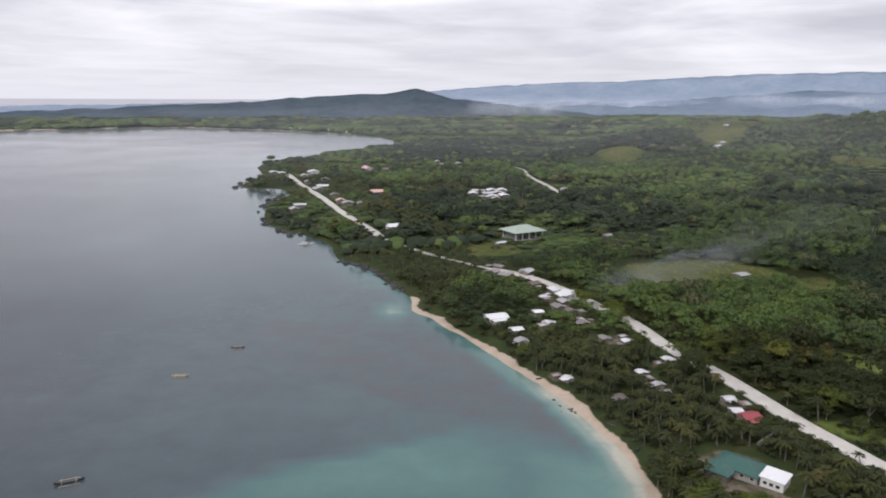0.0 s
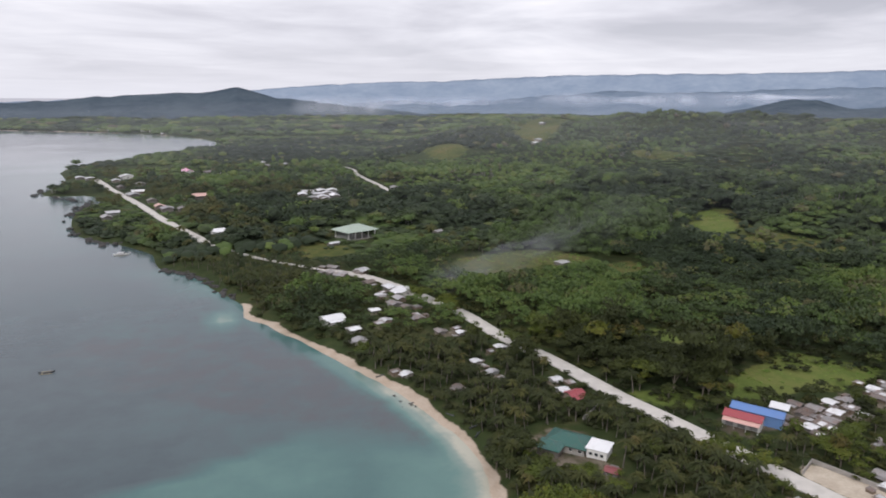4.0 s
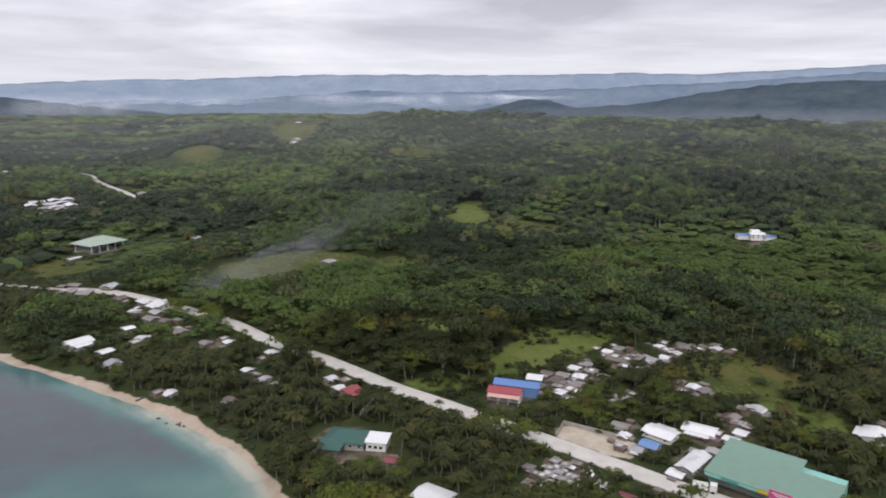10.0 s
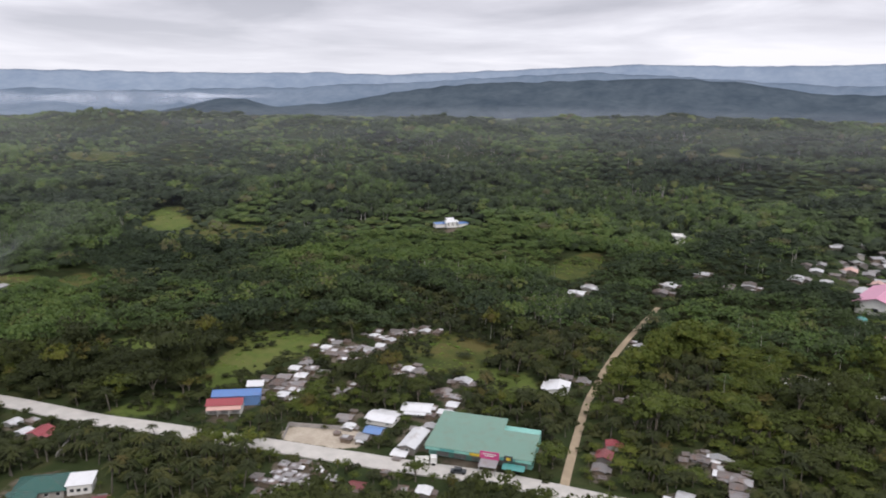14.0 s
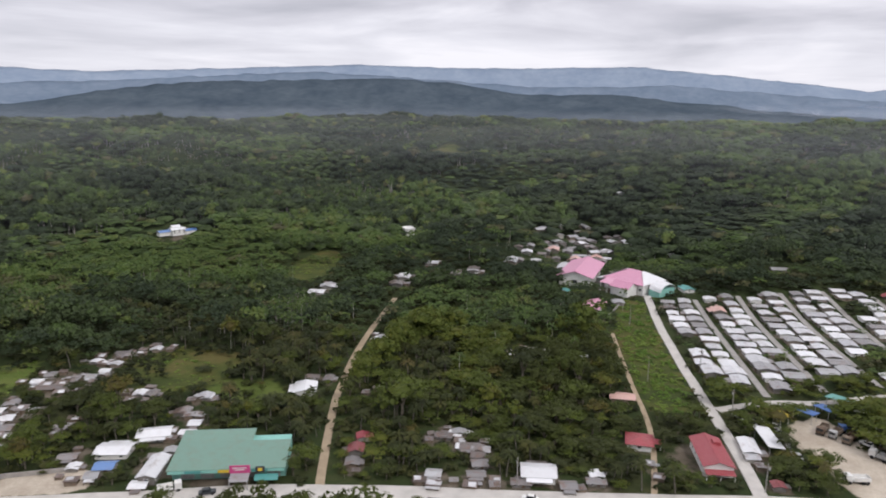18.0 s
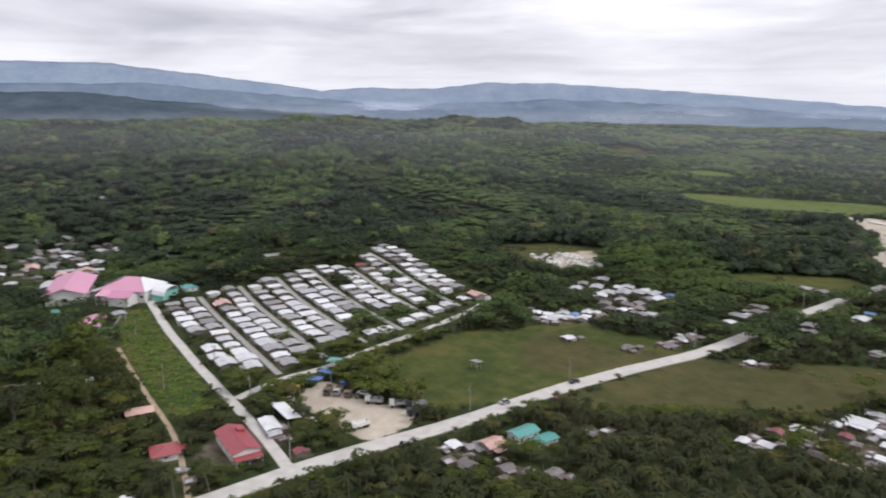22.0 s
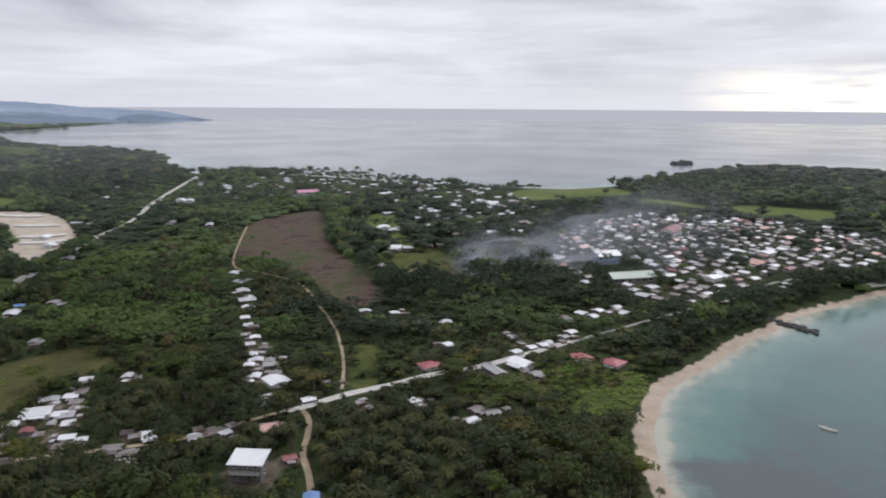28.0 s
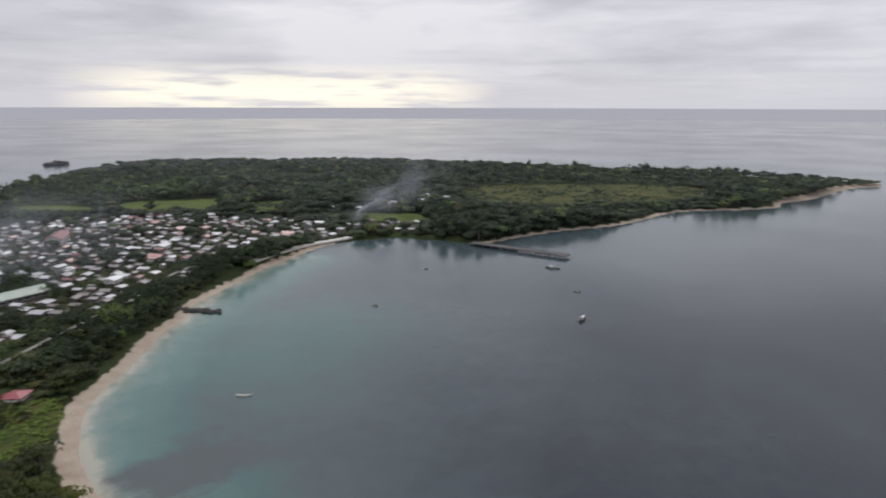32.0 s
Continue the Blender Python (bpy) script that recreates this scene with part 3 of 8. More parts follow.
LOT = ring([(222, -62), (229, -74), (216, -79), (207, -80), (200, -87), (192, -91), (184, -86), (181, -78), (181, -70), (187, -66), (198, -66), (209, -60)])
PAD = ring([(131, 142), (139, 147), (148, 130), (139, 123)])
PEN_SCRUB = ring([(-560, -420), (-640, -520), (-740, -470), (-830, -330), (-760, -280), (-640, -330)])
RICES = [GLADE_STAND, GLADE_BANK, MEADOW, GLADE_ROAD, GLADE_SHOPS, RICE_HEDGE, RICE_LOW, RICE_SOUTH, RICE_TOWN, RICE_PEN, RICE_EAST, GLADE_FAR, GLADE_YARD, GLADE_YARD_LOW]
GLADES = [GLADE_SHOPS, GLADE_BANK, GLADE_KNOLL, GLADE_SLOPE, GLADE_PALE, GLADE_SMALL, GLADE_STAND, GLADE_TOP, GLADE_EAST, GLADE_HEDGE, GLADE_SPUR, GLADE_DRY, RICE_HEDGE, RICE_LOW]
GRASSES = GLADES + [MEADOW, MEADOW_EAST, FIELD_EAST, FIELD_WEST, VERGE, MEADOW_NORTH, GLADE_HILL, GLADE_HUT, GLADE_MID, GLADE_ROAD, GLADE_TRACK, RICE_SOUTH, RICE_TOWN, RICE_PEN, GLADE_FAR, FIELD_BACK, FIELD_SOUTH, RICE_EAST, BEACH_GREEN, PEN_SCRUB, GLADE_SMOKE, GLADE_YARD, GLADE_YARD_LOW, GLADE_LANE]
STUBBLE = ring([(150, -135), (174, -125), (178, -165), (172, -200), (150, -215), (128, -195), (138, -160)])
STUBBLE_EAST = ring([(200, -150), (222, -150), (240, -175), (215, -190), (194, -205)])
DRIES = [GLADE_DRY, GLADE_EAST, FIELD_SOUTH, GLADE_HEDGE, STUBBLE, STUBBLE_EAST, FIELD_WEST]
SOILS = [PLOUGHED]
BARES = [LOT, PAD, QUARRY, GRAVES]

HIGHWAY_NORTH = rounded([(-209, 893), (-179, 810), (-150, 742), (-122, 668), (-96, 597), (-76, 549), (-59, 511), (-50, 488)], False, 4)
NORTH_LINK = rounded([(-50, 488), (-20, 440), (23, 392)], False, 4)
HIGHWAY = rounded([(23, 392), (41, 377), (57, 350), (70, 320), (79, 298), (86, 266),
                   (96, 238), (101, 220), (107, 198), (115, 176), (125, 146), (133, 122), (139.5, 103), (148, 79), (155, 48), (160.5, 15), (168, -25), (174, -55),
                   (178, -94), (182, -121), (186, -146), (189, -180), (191, -221), (204, -286), (211, -324), (218, -366), (228, -440), (238, -520)], False, 4)
HIGHWAY_SOUTH = rounded([(238, -520), (240, -590), (264, -703), (288, -872), (300, -960)], False, 4)
TOWN_LANE = rounded([(120, -180), (72, -193), (53, -206), (44, -212)], False, 4)
TOWN_ROAD = rounded([(44, -212), (37, -216), (24, -226), (9, -234), (-3, -242), (-25, -252), (-63, -279)], False, 4)
TOWN_STREET = rounded([(-63, -279), (-80, -291), (-132, -328), (-159, -345), (-200, -380), (-260, -405), (-330, -412)], False, 4)
SIDE_LANE = rounded([(39, -215), (35, -207), (33.5, -196), (33, -184), (29.5, -172), (27, -160)], False, 4)
TRACK = rounded([(150, 64), (169, 70), (203, 80), (222, 84), (250, 89), (285, 93), (329, 96)], False, 4)
ROAD_A = rounded([(362, -28), (343, -29), (310, -31), (290, -33), (260, -36), (227, -40), (200, -43), (172, -45)], False, 4)
PATH_B = rounded([(300, -10), (269, -13), (242, -16), (205, -20), (164, -18)], False, 4)
SOUTH_TRACK = rounded([(140, -570), (116, -430), (95, -405), (79, -392), (63, -371), (49, -333), (38, -300), (30, -262), (27, -230)], False, 4)
NEAR_STREET = rounded([(228, -42), (238, -60), (242, -77), (251, -95), (265, -128), (285, -167), (300, -185)], False, 4)
HILL_ROAD = rounded([(86, 985), (96, 945), (95, 900), (99, 848), (105, 791), (111, 722)], False, 4)
YARD_LANE = rounded([(7, -400), (3, -412), (-4, -416), (-19, -398), (-30, -391)], False, 4)
ROADS = [(HIGHWAY, 3.4, CONCRETE), (HIGHWAY_SOUTH, 2.2, CONCRETE), (HIGHWAY_NORTH, 3.3, CONCRETE), (NORTH_LINK, 1.4, CONCRETE), (TOWN_ROAD, 1.8, CONCRETE), (ROAD_A, 1.8, CONCRETE), (NEAR_STREET, 1.7, CONCRETE), (HILL_ROAD, 2.8, CONCRETE),
         (TRACK, 1.2, DIRT), (PATH_B, 0.8, DIRT), (SOUTH_TRACK, 0.6, DIRT), (SIDE_LANE, 0.9, DIRT), (YARD_LANE, 1.5, DIRT), (TOWN_LANE, 0.9, DIRT), (TOWN_STREET, 1.1, JOINT)]


# ---------------------------------------------------------------- ground, one sheet to the horizon
def polar_sheet(turns, first, last, ratio):
    rad = [0.0]
    r = first
    while r < last:
        rad.append(r)
        r *= ratio
    rad.append(last)
    rad = np.array(rad)
    a = np.linspace(0, 2 * np.pi, turns, endpoint=False)
    x, y = np.outer(rad, np.sin(a)), np.outer(rad, np.cos(a))
    idx = np.arange(len(rad) * turns).reshape(len(rad), turns)
    nxt = np.roll(idx, -1, 1)
    faces = np.stack([idx[:-1], nxt[:-1], nxt[1:], idx[1:]], -1).reshape(-1, 4)
    return x.ravel(), y.ravel(), faces


gx, gy, gfaces = polar_sheet(660, 40.0, 4900.0, 1.0205)
gsd = shore_distance(gx, gy)
gz = height(gx, gy, gsd)
ground_mesh = mesh_of("ground", np.stack([gx, gy, gz], 1), gfaces[:, ::-1], GROUND, True)
for key, fields in (("grass", GRASSES), ("rice", RICES), ("dry", DRIES), ("soil", SOILS), ("bare", BARES)):
    mask = np.zeros(len(gx))
    for f in fields:
        lo, hi = f.min(0) - 12, f.max(0) + 12
        k = np.nonzero((gx > lo[0]) & (gx < hi[0]) & (gy > lo[1]) & (gy < hi[1]))[0]
        d = gap(gx[k], gy[k], f, True) * np.where(inside(gx[k], gy[k], f), 1, -1)
        mask[k] = np.maximum(mask[k], np.clip(0.5 + d / (4.0 if key == "bare" else 13.0), 0, 1))
    attribute(ground_mesh, key, mask)
beach_w = 1.2 + 3.2 * value_noise(gx, gy, 22, 21) + 1.2 * step01(gy, 176, 190) + np.where((gy < -140) & (gx > -320), 3.0, 0.0)
beach_w = np.where((gy > 350) | (gx < -330) | (gy < -600), -4.0, beach_w)
beach_w = np.where((gx < -400) & (gy > -400), np.where(gx < -775, 16.0, 5.0), beach_w)
attribute(ground_mesh, "sand", 1 - step01(gsd, beach_w - 3, beach_w + 3))
tagged(new("ground", ground_mesh), "grassy coastal ground with sand along the shore", "ground", kind="structure")

sx, sy, sfaces = polar_sheet(420, 40.0, 4900.0, 1.032)
ssd = shore_distance(sx, sy)
sea_mesh = mesh_of("water", np.stack([sx, sy, np.zeros(len(sx))], 1), sfaces[:, ::-1], SEA, True)
off = -ssd
cove = np.exp(-(((sx + 25) / 95) ** 2 + ((sy - 176) / 46) ** 2)) * (1 - 0.7 * step01(sy - 0.55 * sx + 8 * value_noise(sx, sy, 22, 91), 198, 207))
south = np.exp(-(((sx + 165) / 130) ** 2 + ((sy + 250) / 95) ** 2))
band = step01(sy + 0.55 * sx, 196, 214) * (1 - step01(sy, 330, 380)) * (sx > -150)
# the wide 0.3 belt offshore is sky reflection put into the water colour
shallow_sheen = np.maximum(np.clip(1.0 - 0.42 * band * step01(off, 4, 12) - 0.2 * step01(off, 0, 9) - 0.45 * step01(off, 6, 50), 0, 1) * (1 - step01(off, 30, 120)) * np.where(sy > 420, 0.45, 1.0) * (1 - 0.42 * step01(sy, 215, 290) * (sx > -150)) * np.where(sx < -300, 0.3, 1.0), np.maximum(np.maximum(0.70 * cove, 0.3 * (1 - step01(off, 40, 260)) * step01(np.abs(sy), 120, 170)), 0.56 * south))
shallow_sheen = np.maximum(shallow_sheen, 0.96 * np.exp(-(((sx + 27) / 11) ** 2 + ((sy - 322) / 19) ** 2)))
reef_free = 1 - np.exp(-(((sx + 27) / 17) ** 2 + ((sy - 322) / 25) ** 2))
attribute(sea_mesh, "shallow_sheen", np.clip(shallow_sheen, 0, 1))
reef = 0.6 * step01(off, 5 * value_noise(sx, sy, 18, 92), 9) * (1 - step01(off, 60, 100)) * step01(sy + 0.55 * sx, 200, 216) * (1 - step01(sy, 290, 345)) \
    + np.exp(-(((sx + 91) / 27) ** 2 + ((sy + 172) / 21) ** 2)) * 1.0
attribute(sea_mesh, "reef", reef * reef_free)
tagged(new("water", sea_mesh), "calm grey-blue sea turning turquoise over the shallows", "sea", kind="structure")


def strip(name, line, half, material, label, category, lift=0.28):
    """A road slab that follows the ground, with sides."""
    d = np.gradient(line, axis=0)
    d /= np.linalg.norm(d, axis=1)[:, None] + 1e-9
    side = np.stack([-d[:, 1], d[:, 0]], 1)
    n = len(line)
    wob = 0.12 * half * (value_noise(line[:, 0], line[:, 1], 9, 2) - 0.5)[:, None]
    l, r = line + side * (half + wob), line - side * (half - wob)
    zl, zr = height(*l.T) + lift, height(*r.T) + lift
    zm = np.maximum(zl, zr)
    v = np.concatenate([np.column_stack([l, zm]), np.column_stack([r, zm]), np.column_stack([l, zm - 1.0]), np.column_stack([r, zm - 1.0])])
    i = np.arange(n - 1)
    f = np.concatenate([np.stack([n + i, n + i + 1, i + 1, i], 1), np.stack([i, i + 1, 2 * n + i + 1, 2 * n + i], 1), np.stack([3 * n + i, 3 * n + i + 1, n + i + 1, n + i], 1)])
    return tagged(new(name, mesh_of(name, v, f, material)), label, category, kind="structure")


for lift, (line, half, material) in enumerate(ROADS):
    if material is CONCRETE:
        strip("road", line, half, material, "pale concrete road with dusty worn edges", "road", 0.36 - 0.018 * lift)
    elif material is JOINT:
        strip("road", line, half, material, "narrow grey street under the town trees", "road", 0.36 - 0.018 * lift)
    else:
        strip("dirt_track", line, half, material, "narrow bare earth track between the trees", "track", 0.36 - 0.018 * lift)


# ---------------------------------------------------------------- mountains in the distance
def mountains(name, profile, dist, depth, material, label, rough=1.0, seed=1):
    """A mountain chain: azimuth in degrees against the height of its crest as seen from the eye's level."""
    az = np.arange(profile[0][0], profile[-1][0] + 0.01, 0.2)
    el = np.interp(az, [p[0] for p in profile], [p[1] for p in profile])
    a = np.radians(az)
    crest = 100 + dist * np.tan(np.radians(el))
    rows = 18
    v = []
    for k in range(rows):
        s = k / (rows - 1)
        r = dist - depth * (1 - s)
        x, y = r * np.sin(a), r * np.cos(a)
        w = 0.35 + 0.65 * value_noise(x, y, 260, seed)
        z = -12 + (crest + 12) * (s ** (1.1 + 0.8 * w))
        z = z + rough * (1.0 if k < rows - 1 else 0.35) * (s > 0) * (34 * (value_noise(x, y, 240, seed + 1) - 0.5) * (1 - 0.5 * s) + 16 * (0.5 - np.abs(value_noise(x, y, 110, seed + 3) - 0.5) * 2)) + rough * 8 * (value_noise(x, y, 52, seed + 2) - 0.5) * (s > 0)
        v.append(np.column_stack([x, y, z]))
    x, y = (dist + 60) * np.sin(a), (dist + 60) * np.cos(a)
    v.append(np.column_stack([x, y, np.full(len(a), -12.0)]))
    n = len(a)
    idx = np.arange((rows + 1) * n).reshape(rows + 1, n)
    f = np.stack([idx[:-1, :-1], idx[:-1, 1:], idx[1:, 1:], idx[1:, :-1]], -1).reshape(-1, 4)
    return tagged(new(name, mesh_of(name, np.concatenate(v), f, material, True)), label, "mountain", kind="structure")


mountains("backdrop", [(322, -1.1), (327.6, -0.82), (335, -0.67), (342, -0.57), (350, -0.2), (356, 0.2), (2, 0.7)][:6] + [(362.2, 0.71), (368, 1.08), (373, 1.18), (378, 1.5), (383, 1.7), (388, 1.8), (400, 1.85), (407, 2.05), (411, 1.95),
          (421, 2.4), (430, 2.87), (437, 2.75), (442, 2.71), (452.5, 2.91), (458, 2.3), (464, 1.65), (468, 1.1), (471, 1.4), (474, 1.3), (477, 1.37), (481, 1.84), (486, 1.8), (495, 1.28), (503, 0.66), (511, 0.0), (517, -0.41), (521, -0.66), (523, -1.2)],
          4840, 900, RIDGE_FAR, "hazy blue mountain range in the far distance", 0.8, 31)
mountains("backdrop", [(322, -1.6), (326, -1.3), (333, -1.0), (338, -0.8), (342, -0.57), (344, -0.5), (347, -0.25), (350, -0.02), (352.8, 0.09), (355.5, 0.3), (356.6, 0.5), (357.1, 0.55), (357.8, 0.42), (358.6, 0.2), (360, -0.18), (362, -0.35), (365, -0.7), (368, -1.0), (372, -1.4), (376, -1.9)], 3300, 800, RIDGE_MID, "dark wooded headland hill behind the bay", 0.8, 41)
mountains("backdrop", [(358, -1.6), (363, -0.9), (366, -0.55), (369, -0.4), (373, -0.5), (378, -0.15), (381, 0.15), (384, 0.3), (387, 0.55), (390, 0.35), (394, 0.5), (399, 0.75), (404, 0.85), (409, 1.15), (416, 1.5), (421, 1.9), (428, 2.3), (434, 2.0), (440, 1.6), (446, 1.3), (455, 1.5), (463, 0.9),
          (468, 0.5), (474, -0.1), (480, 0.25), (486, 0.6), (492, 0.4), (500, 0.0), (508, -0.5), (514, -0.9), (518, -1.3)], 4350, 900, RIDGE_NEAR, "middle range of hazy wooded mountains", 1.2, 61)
mountains("backdrop", [(393, -1.4), (396, -0.7), (398.8, 0.0), (400.5, -0.1), (403, -0.6), (406, -0.4), (409, 0.0), (412, 0.58), (416, 1.2), (420, 1.45), (425.5, 1.61), (434, 1.89), (438.4, 1.62), (441, 1.2), (443, 0.8), (447, 0.7), (451.8, 0.76),
          (456, 0.3), (462, -0.26), (471.6, -0.9), (476, -1.5), (480, -2.0)], 3700, 1000, RIDGE_MID, "long dark forested ridge under low cloud", 1.0, 51)
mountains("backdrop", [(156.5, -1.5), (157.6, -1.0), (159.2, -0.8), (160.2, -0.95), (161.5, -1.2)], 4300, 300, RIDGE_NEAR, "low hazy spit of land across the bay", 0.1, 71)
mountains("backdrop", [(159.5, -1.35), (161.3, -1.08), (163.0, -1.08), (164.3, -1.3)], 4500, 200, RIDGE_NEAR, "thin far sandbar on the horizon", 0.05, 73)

# ---------------------------------------------------------------- where the houses stand: east, north, kind
NORTH_VILLAGE = [(20, 301, 'W'), (29, 272, 'w'), (28, 287, 'w'), (43, 295, 'w'), (53, 344, 'w'), (61, 336, 'W'), (46, 333, 'w'), (54, 324, 'g'), (50, 316, 'g'), 
    (55, 311, 'g'), (63, 275, 'g'), (71, 271, 'w'), (82, 251, 'w'), (69, 240, 'w'), (91, 216, 'w'), (90, 207, 'w'), (92, 202, 'r'), (57, 219, 'g'), 
    (42, 236, 'w'), (72, 229, 'w'), (24, 381, 'g'), (41, 382, 'w'), (30, 375, 'g'), (43, 357, 'g'), (40, 311, 'w'), (58, 294, 'g')]
NORTH_POINT = [(-45, 518, 'W'), (-111, 925, 'p'), (-88, 928, 'g'), (-174, 885, 'W'), (-178, 847, 'w'), (-214, 889, 'w'), (-229, 903, 'w'), (-139, 753, 'w'), 
    (-114, 680, 'g'), (-102, 640, 'o'), (-94, 629, 'w'), (-136, 623, 'w'), (-136, 601, 'g'), (-146, 811, 'g'), (-141, 737, 'w'), (-163, 795, 'g'), 
    (-81, 627, 'g'), (-74, 694, 'o')]
NORTH_HAMLET = [(-25, 1058, 'w'), (-15, 1004, 'g'), (10, 1016, 'w'), (21, 700, 'w'), (27, 721, 'w'), (30, 673, 'w'), (35, 701, 'w'), (41, 723, 'w'), (40, 681, 'w'), 
    (46, 706, 'w'), (52, 728, 'w'), (52, 690, 'w'), (42, 665, 'g'), (70, 592, 'w'), (40, 382, 'w'), (27, 395, 'g'), (32, 379, 'g'), (161, 381, 'w'), 
    (110, 490, 'g'), (118, 733, 'w'), (515, 1347, 'w'), (394, 1046, 'w'), (382, 1031, 'w')]
ROW_SHACKS = [(149, 173, 'g'), (159, 180, 'g'), (157, 174, 'g'), (163, 176, 'g'), (171, 179, 'w'), (167, 172, 'w'), (161, 167, 'g'), (152, 165, 'w'), 
    (177, 179, 'g'), (173, 172, 's'), (160, 170, 's'), (194, 185, 'w'), (200, 185, 'w'), (190, 178, 'g'), (192, 173, 'g'), (194, 170, 'w'), 
    (202, 170, 'w'), (208, 169, 'w'), (216, 179, 'w'), (215, 170, 'w'), (226, 175, 'g'), (224, 171, 'g'), (234, 165, 's'), (194, 145, 'w'), 
    (194, 141, 'g'), (167, 152, 'g'), (199, 177, 's'), (203, 174, 's'), (217, 174, 's')]
ROADSIDE_NORTH = [(151, 137, 'g'), (147, 132, 'w'), (157, 127, 'W'), (148, 123, 'b'), (144, 124, 'w'), (168, 122, 'W'), (172, 114, 'w'), (161, 112, 'w'), 
    (150, 110, 'L'), (141, 109, 'w'), (184, 124, 'g'), (197, 122, 'w'), (178, 115, 'w'), (116, 129, 's'), (117, 126, 's'), (118, 123, 's'), 
    (120, 131, 's'), (111, 124, 's'), (111, 129, 's'), (83, 134, 'W'), (121, 128, 's')]
CENTRE = [(498, 135, 'T'), (388, 90, 'w'), (362, 100, 'w'), (351, 103, 'g'), (340, 136, 'w'), (326, 137, 'g'), (378, 65, 'w'), (369, 73, 'g'), (269, 84, 'w'), 
    (210, 93, 'W'), (221, 95, 'g'), (221, 89, 'g'), (182, 63, 'r'), (173, 62, 'm'), (167, 61, 'g'), (191, 36, 'w'), (188, 40, 's'), (183, 33, 'w'), 
    (182, 29, 'g'), (197, 123, 'w'), (185, 123, 'g'), (233, 165, 'w'), (194, 145, 'w'), (131, 93, 'w'), (123, 108, 'm'), (118, 128, 's'), 
    (118, 122, 's'), (116, 119, 's'), (115, 123, 's'), (264, 30, 's'), (411, 47, 'w'), (443, 47, 'g'), (122, 116, 's'), (114, 127, 's')]
UPPER_VILLAGE = [(505, 39, 'w'), (509, 26, 'w'), (516, 16, 'w'), (546, 7, 'L'), (472, 17, 'w'), (465, 26, 'o'), (506, 8, 'w'), (456, 41, 'w'), (412, 43, 'g'), 
    (438, 41, 'w'), (452, 11, 'o'), (464, 2, 'w'), (482, -7, 'w'), (526, -10, 'g'), (514, -23, 'w'), (528, -17, 'g'), (424, 18, 'L'), (405, 47, 'w'), 
    (456, -6, 'g'), (423, 34, 'w'), (479, 31, 'g'), (490, 22, 'g'), (496, 0, 'g'), (532, 13, 'g'), (440, -2, 'w'), (447, 32, 's'), (445, 23, 's'), 
    (389, 91, 'w'), (380, 65, 'g'), (364, 101, 'w'), (350, 101, 'g'), (340, 135, 'w'), (327, 137, 'w'), (266, 2, 'w'), (269, 21, 'g'), (269, 84, 'w'), 
    (228, -12, 'o'), (408, -100, 'w'), (468, -47, 'w'), (606, -19, 'w'), (513, 36, 'w'), (491, 25, 'w'), (516, 10, 'w'), (516, 2, 'w'), (480, 15, 'w')]
UPPER_VILLAGE_B = [(466, 9, 'w'), (480, 0, 'w'), (464, -8, 'w'), (484, -10, 'w'), (498, 4, 'g'), (516, -13, 'w'), (509, -25, 'w'), (519, -29, 'w'), (467, -32, 'w'), 
    (533, 24, 'w'), (462, -2, 'o'), (473, 27, 'g'), (430, 17, 'L'), (457, 30, 'g'), (502, 14, 'g'), (524, -20, 'g')]
ROADSIDE_CENTRE = [(197, -16, 'R'), (190, 37, 'w'), (183, 32, 'g'), (182, 28, 'g'), (188, 40, 'g'), (166, 38, 'w'), (160, 36, 'w'), (168, 27, 'g'), (174, 27, 'g'), 
    (172, 11, 'V'), (176, -4, 'w'), (172, -4, 'g'), (181, -50, 'm'), (188, -39, 'Q'), (191, 33, 's'), (164, 27, 's'), (217, 70, 's'), (168, 3, 'g'), 
    (201, -45, 'L'), (195, -46, 'w'), (183, -19, 's'), (167, 15, 'g')]
ROADSIDE_SOUTH = [(165, -91, 'w'), (162, -95, 'g'), (159, -100, 'o'), (161, -112, 'G'), (156, -116, 'G'), (154, -131, 'g'), (164, -87, 's'), (159, -96, 's'), 
    (143, -102, 's'), (147, -97, 'g'), (139, -107, 'g'), (154, -89, 'g')]
SHACK_CLUSTER = [(124, -172, 'w'), (129, -168, 'w'), (128, -182, 'm'), (127, -190, 'w'), (120, -182, 'g'), (124, -203, 'w'), (120, -210, 'W'), (121, -221, 'w'), 
    (113, -210, 'w'), (110, -209, 'w'), (112, -219, 'g'), (116, -224, 'w'), (118, -239, 'w'), (107, -203, 'w'), (103, -194, 'w'), (102, -188, 'g'), 
    (98, -192, 'w'), (114, -227, 'g'), (113, -179, 'g'), (117, -198, 'm'), (82, -182, 'w'), (81, -196, 'w'), (66, -193, 'w'), (58, -196, 'w'), 
    (87, -187, 'g'), (121, -177, 's'), (123, -190, 's'), (112, -203, 's'), (109, -214, 's'), (107, -194, 's'), (115, -185, 's')]
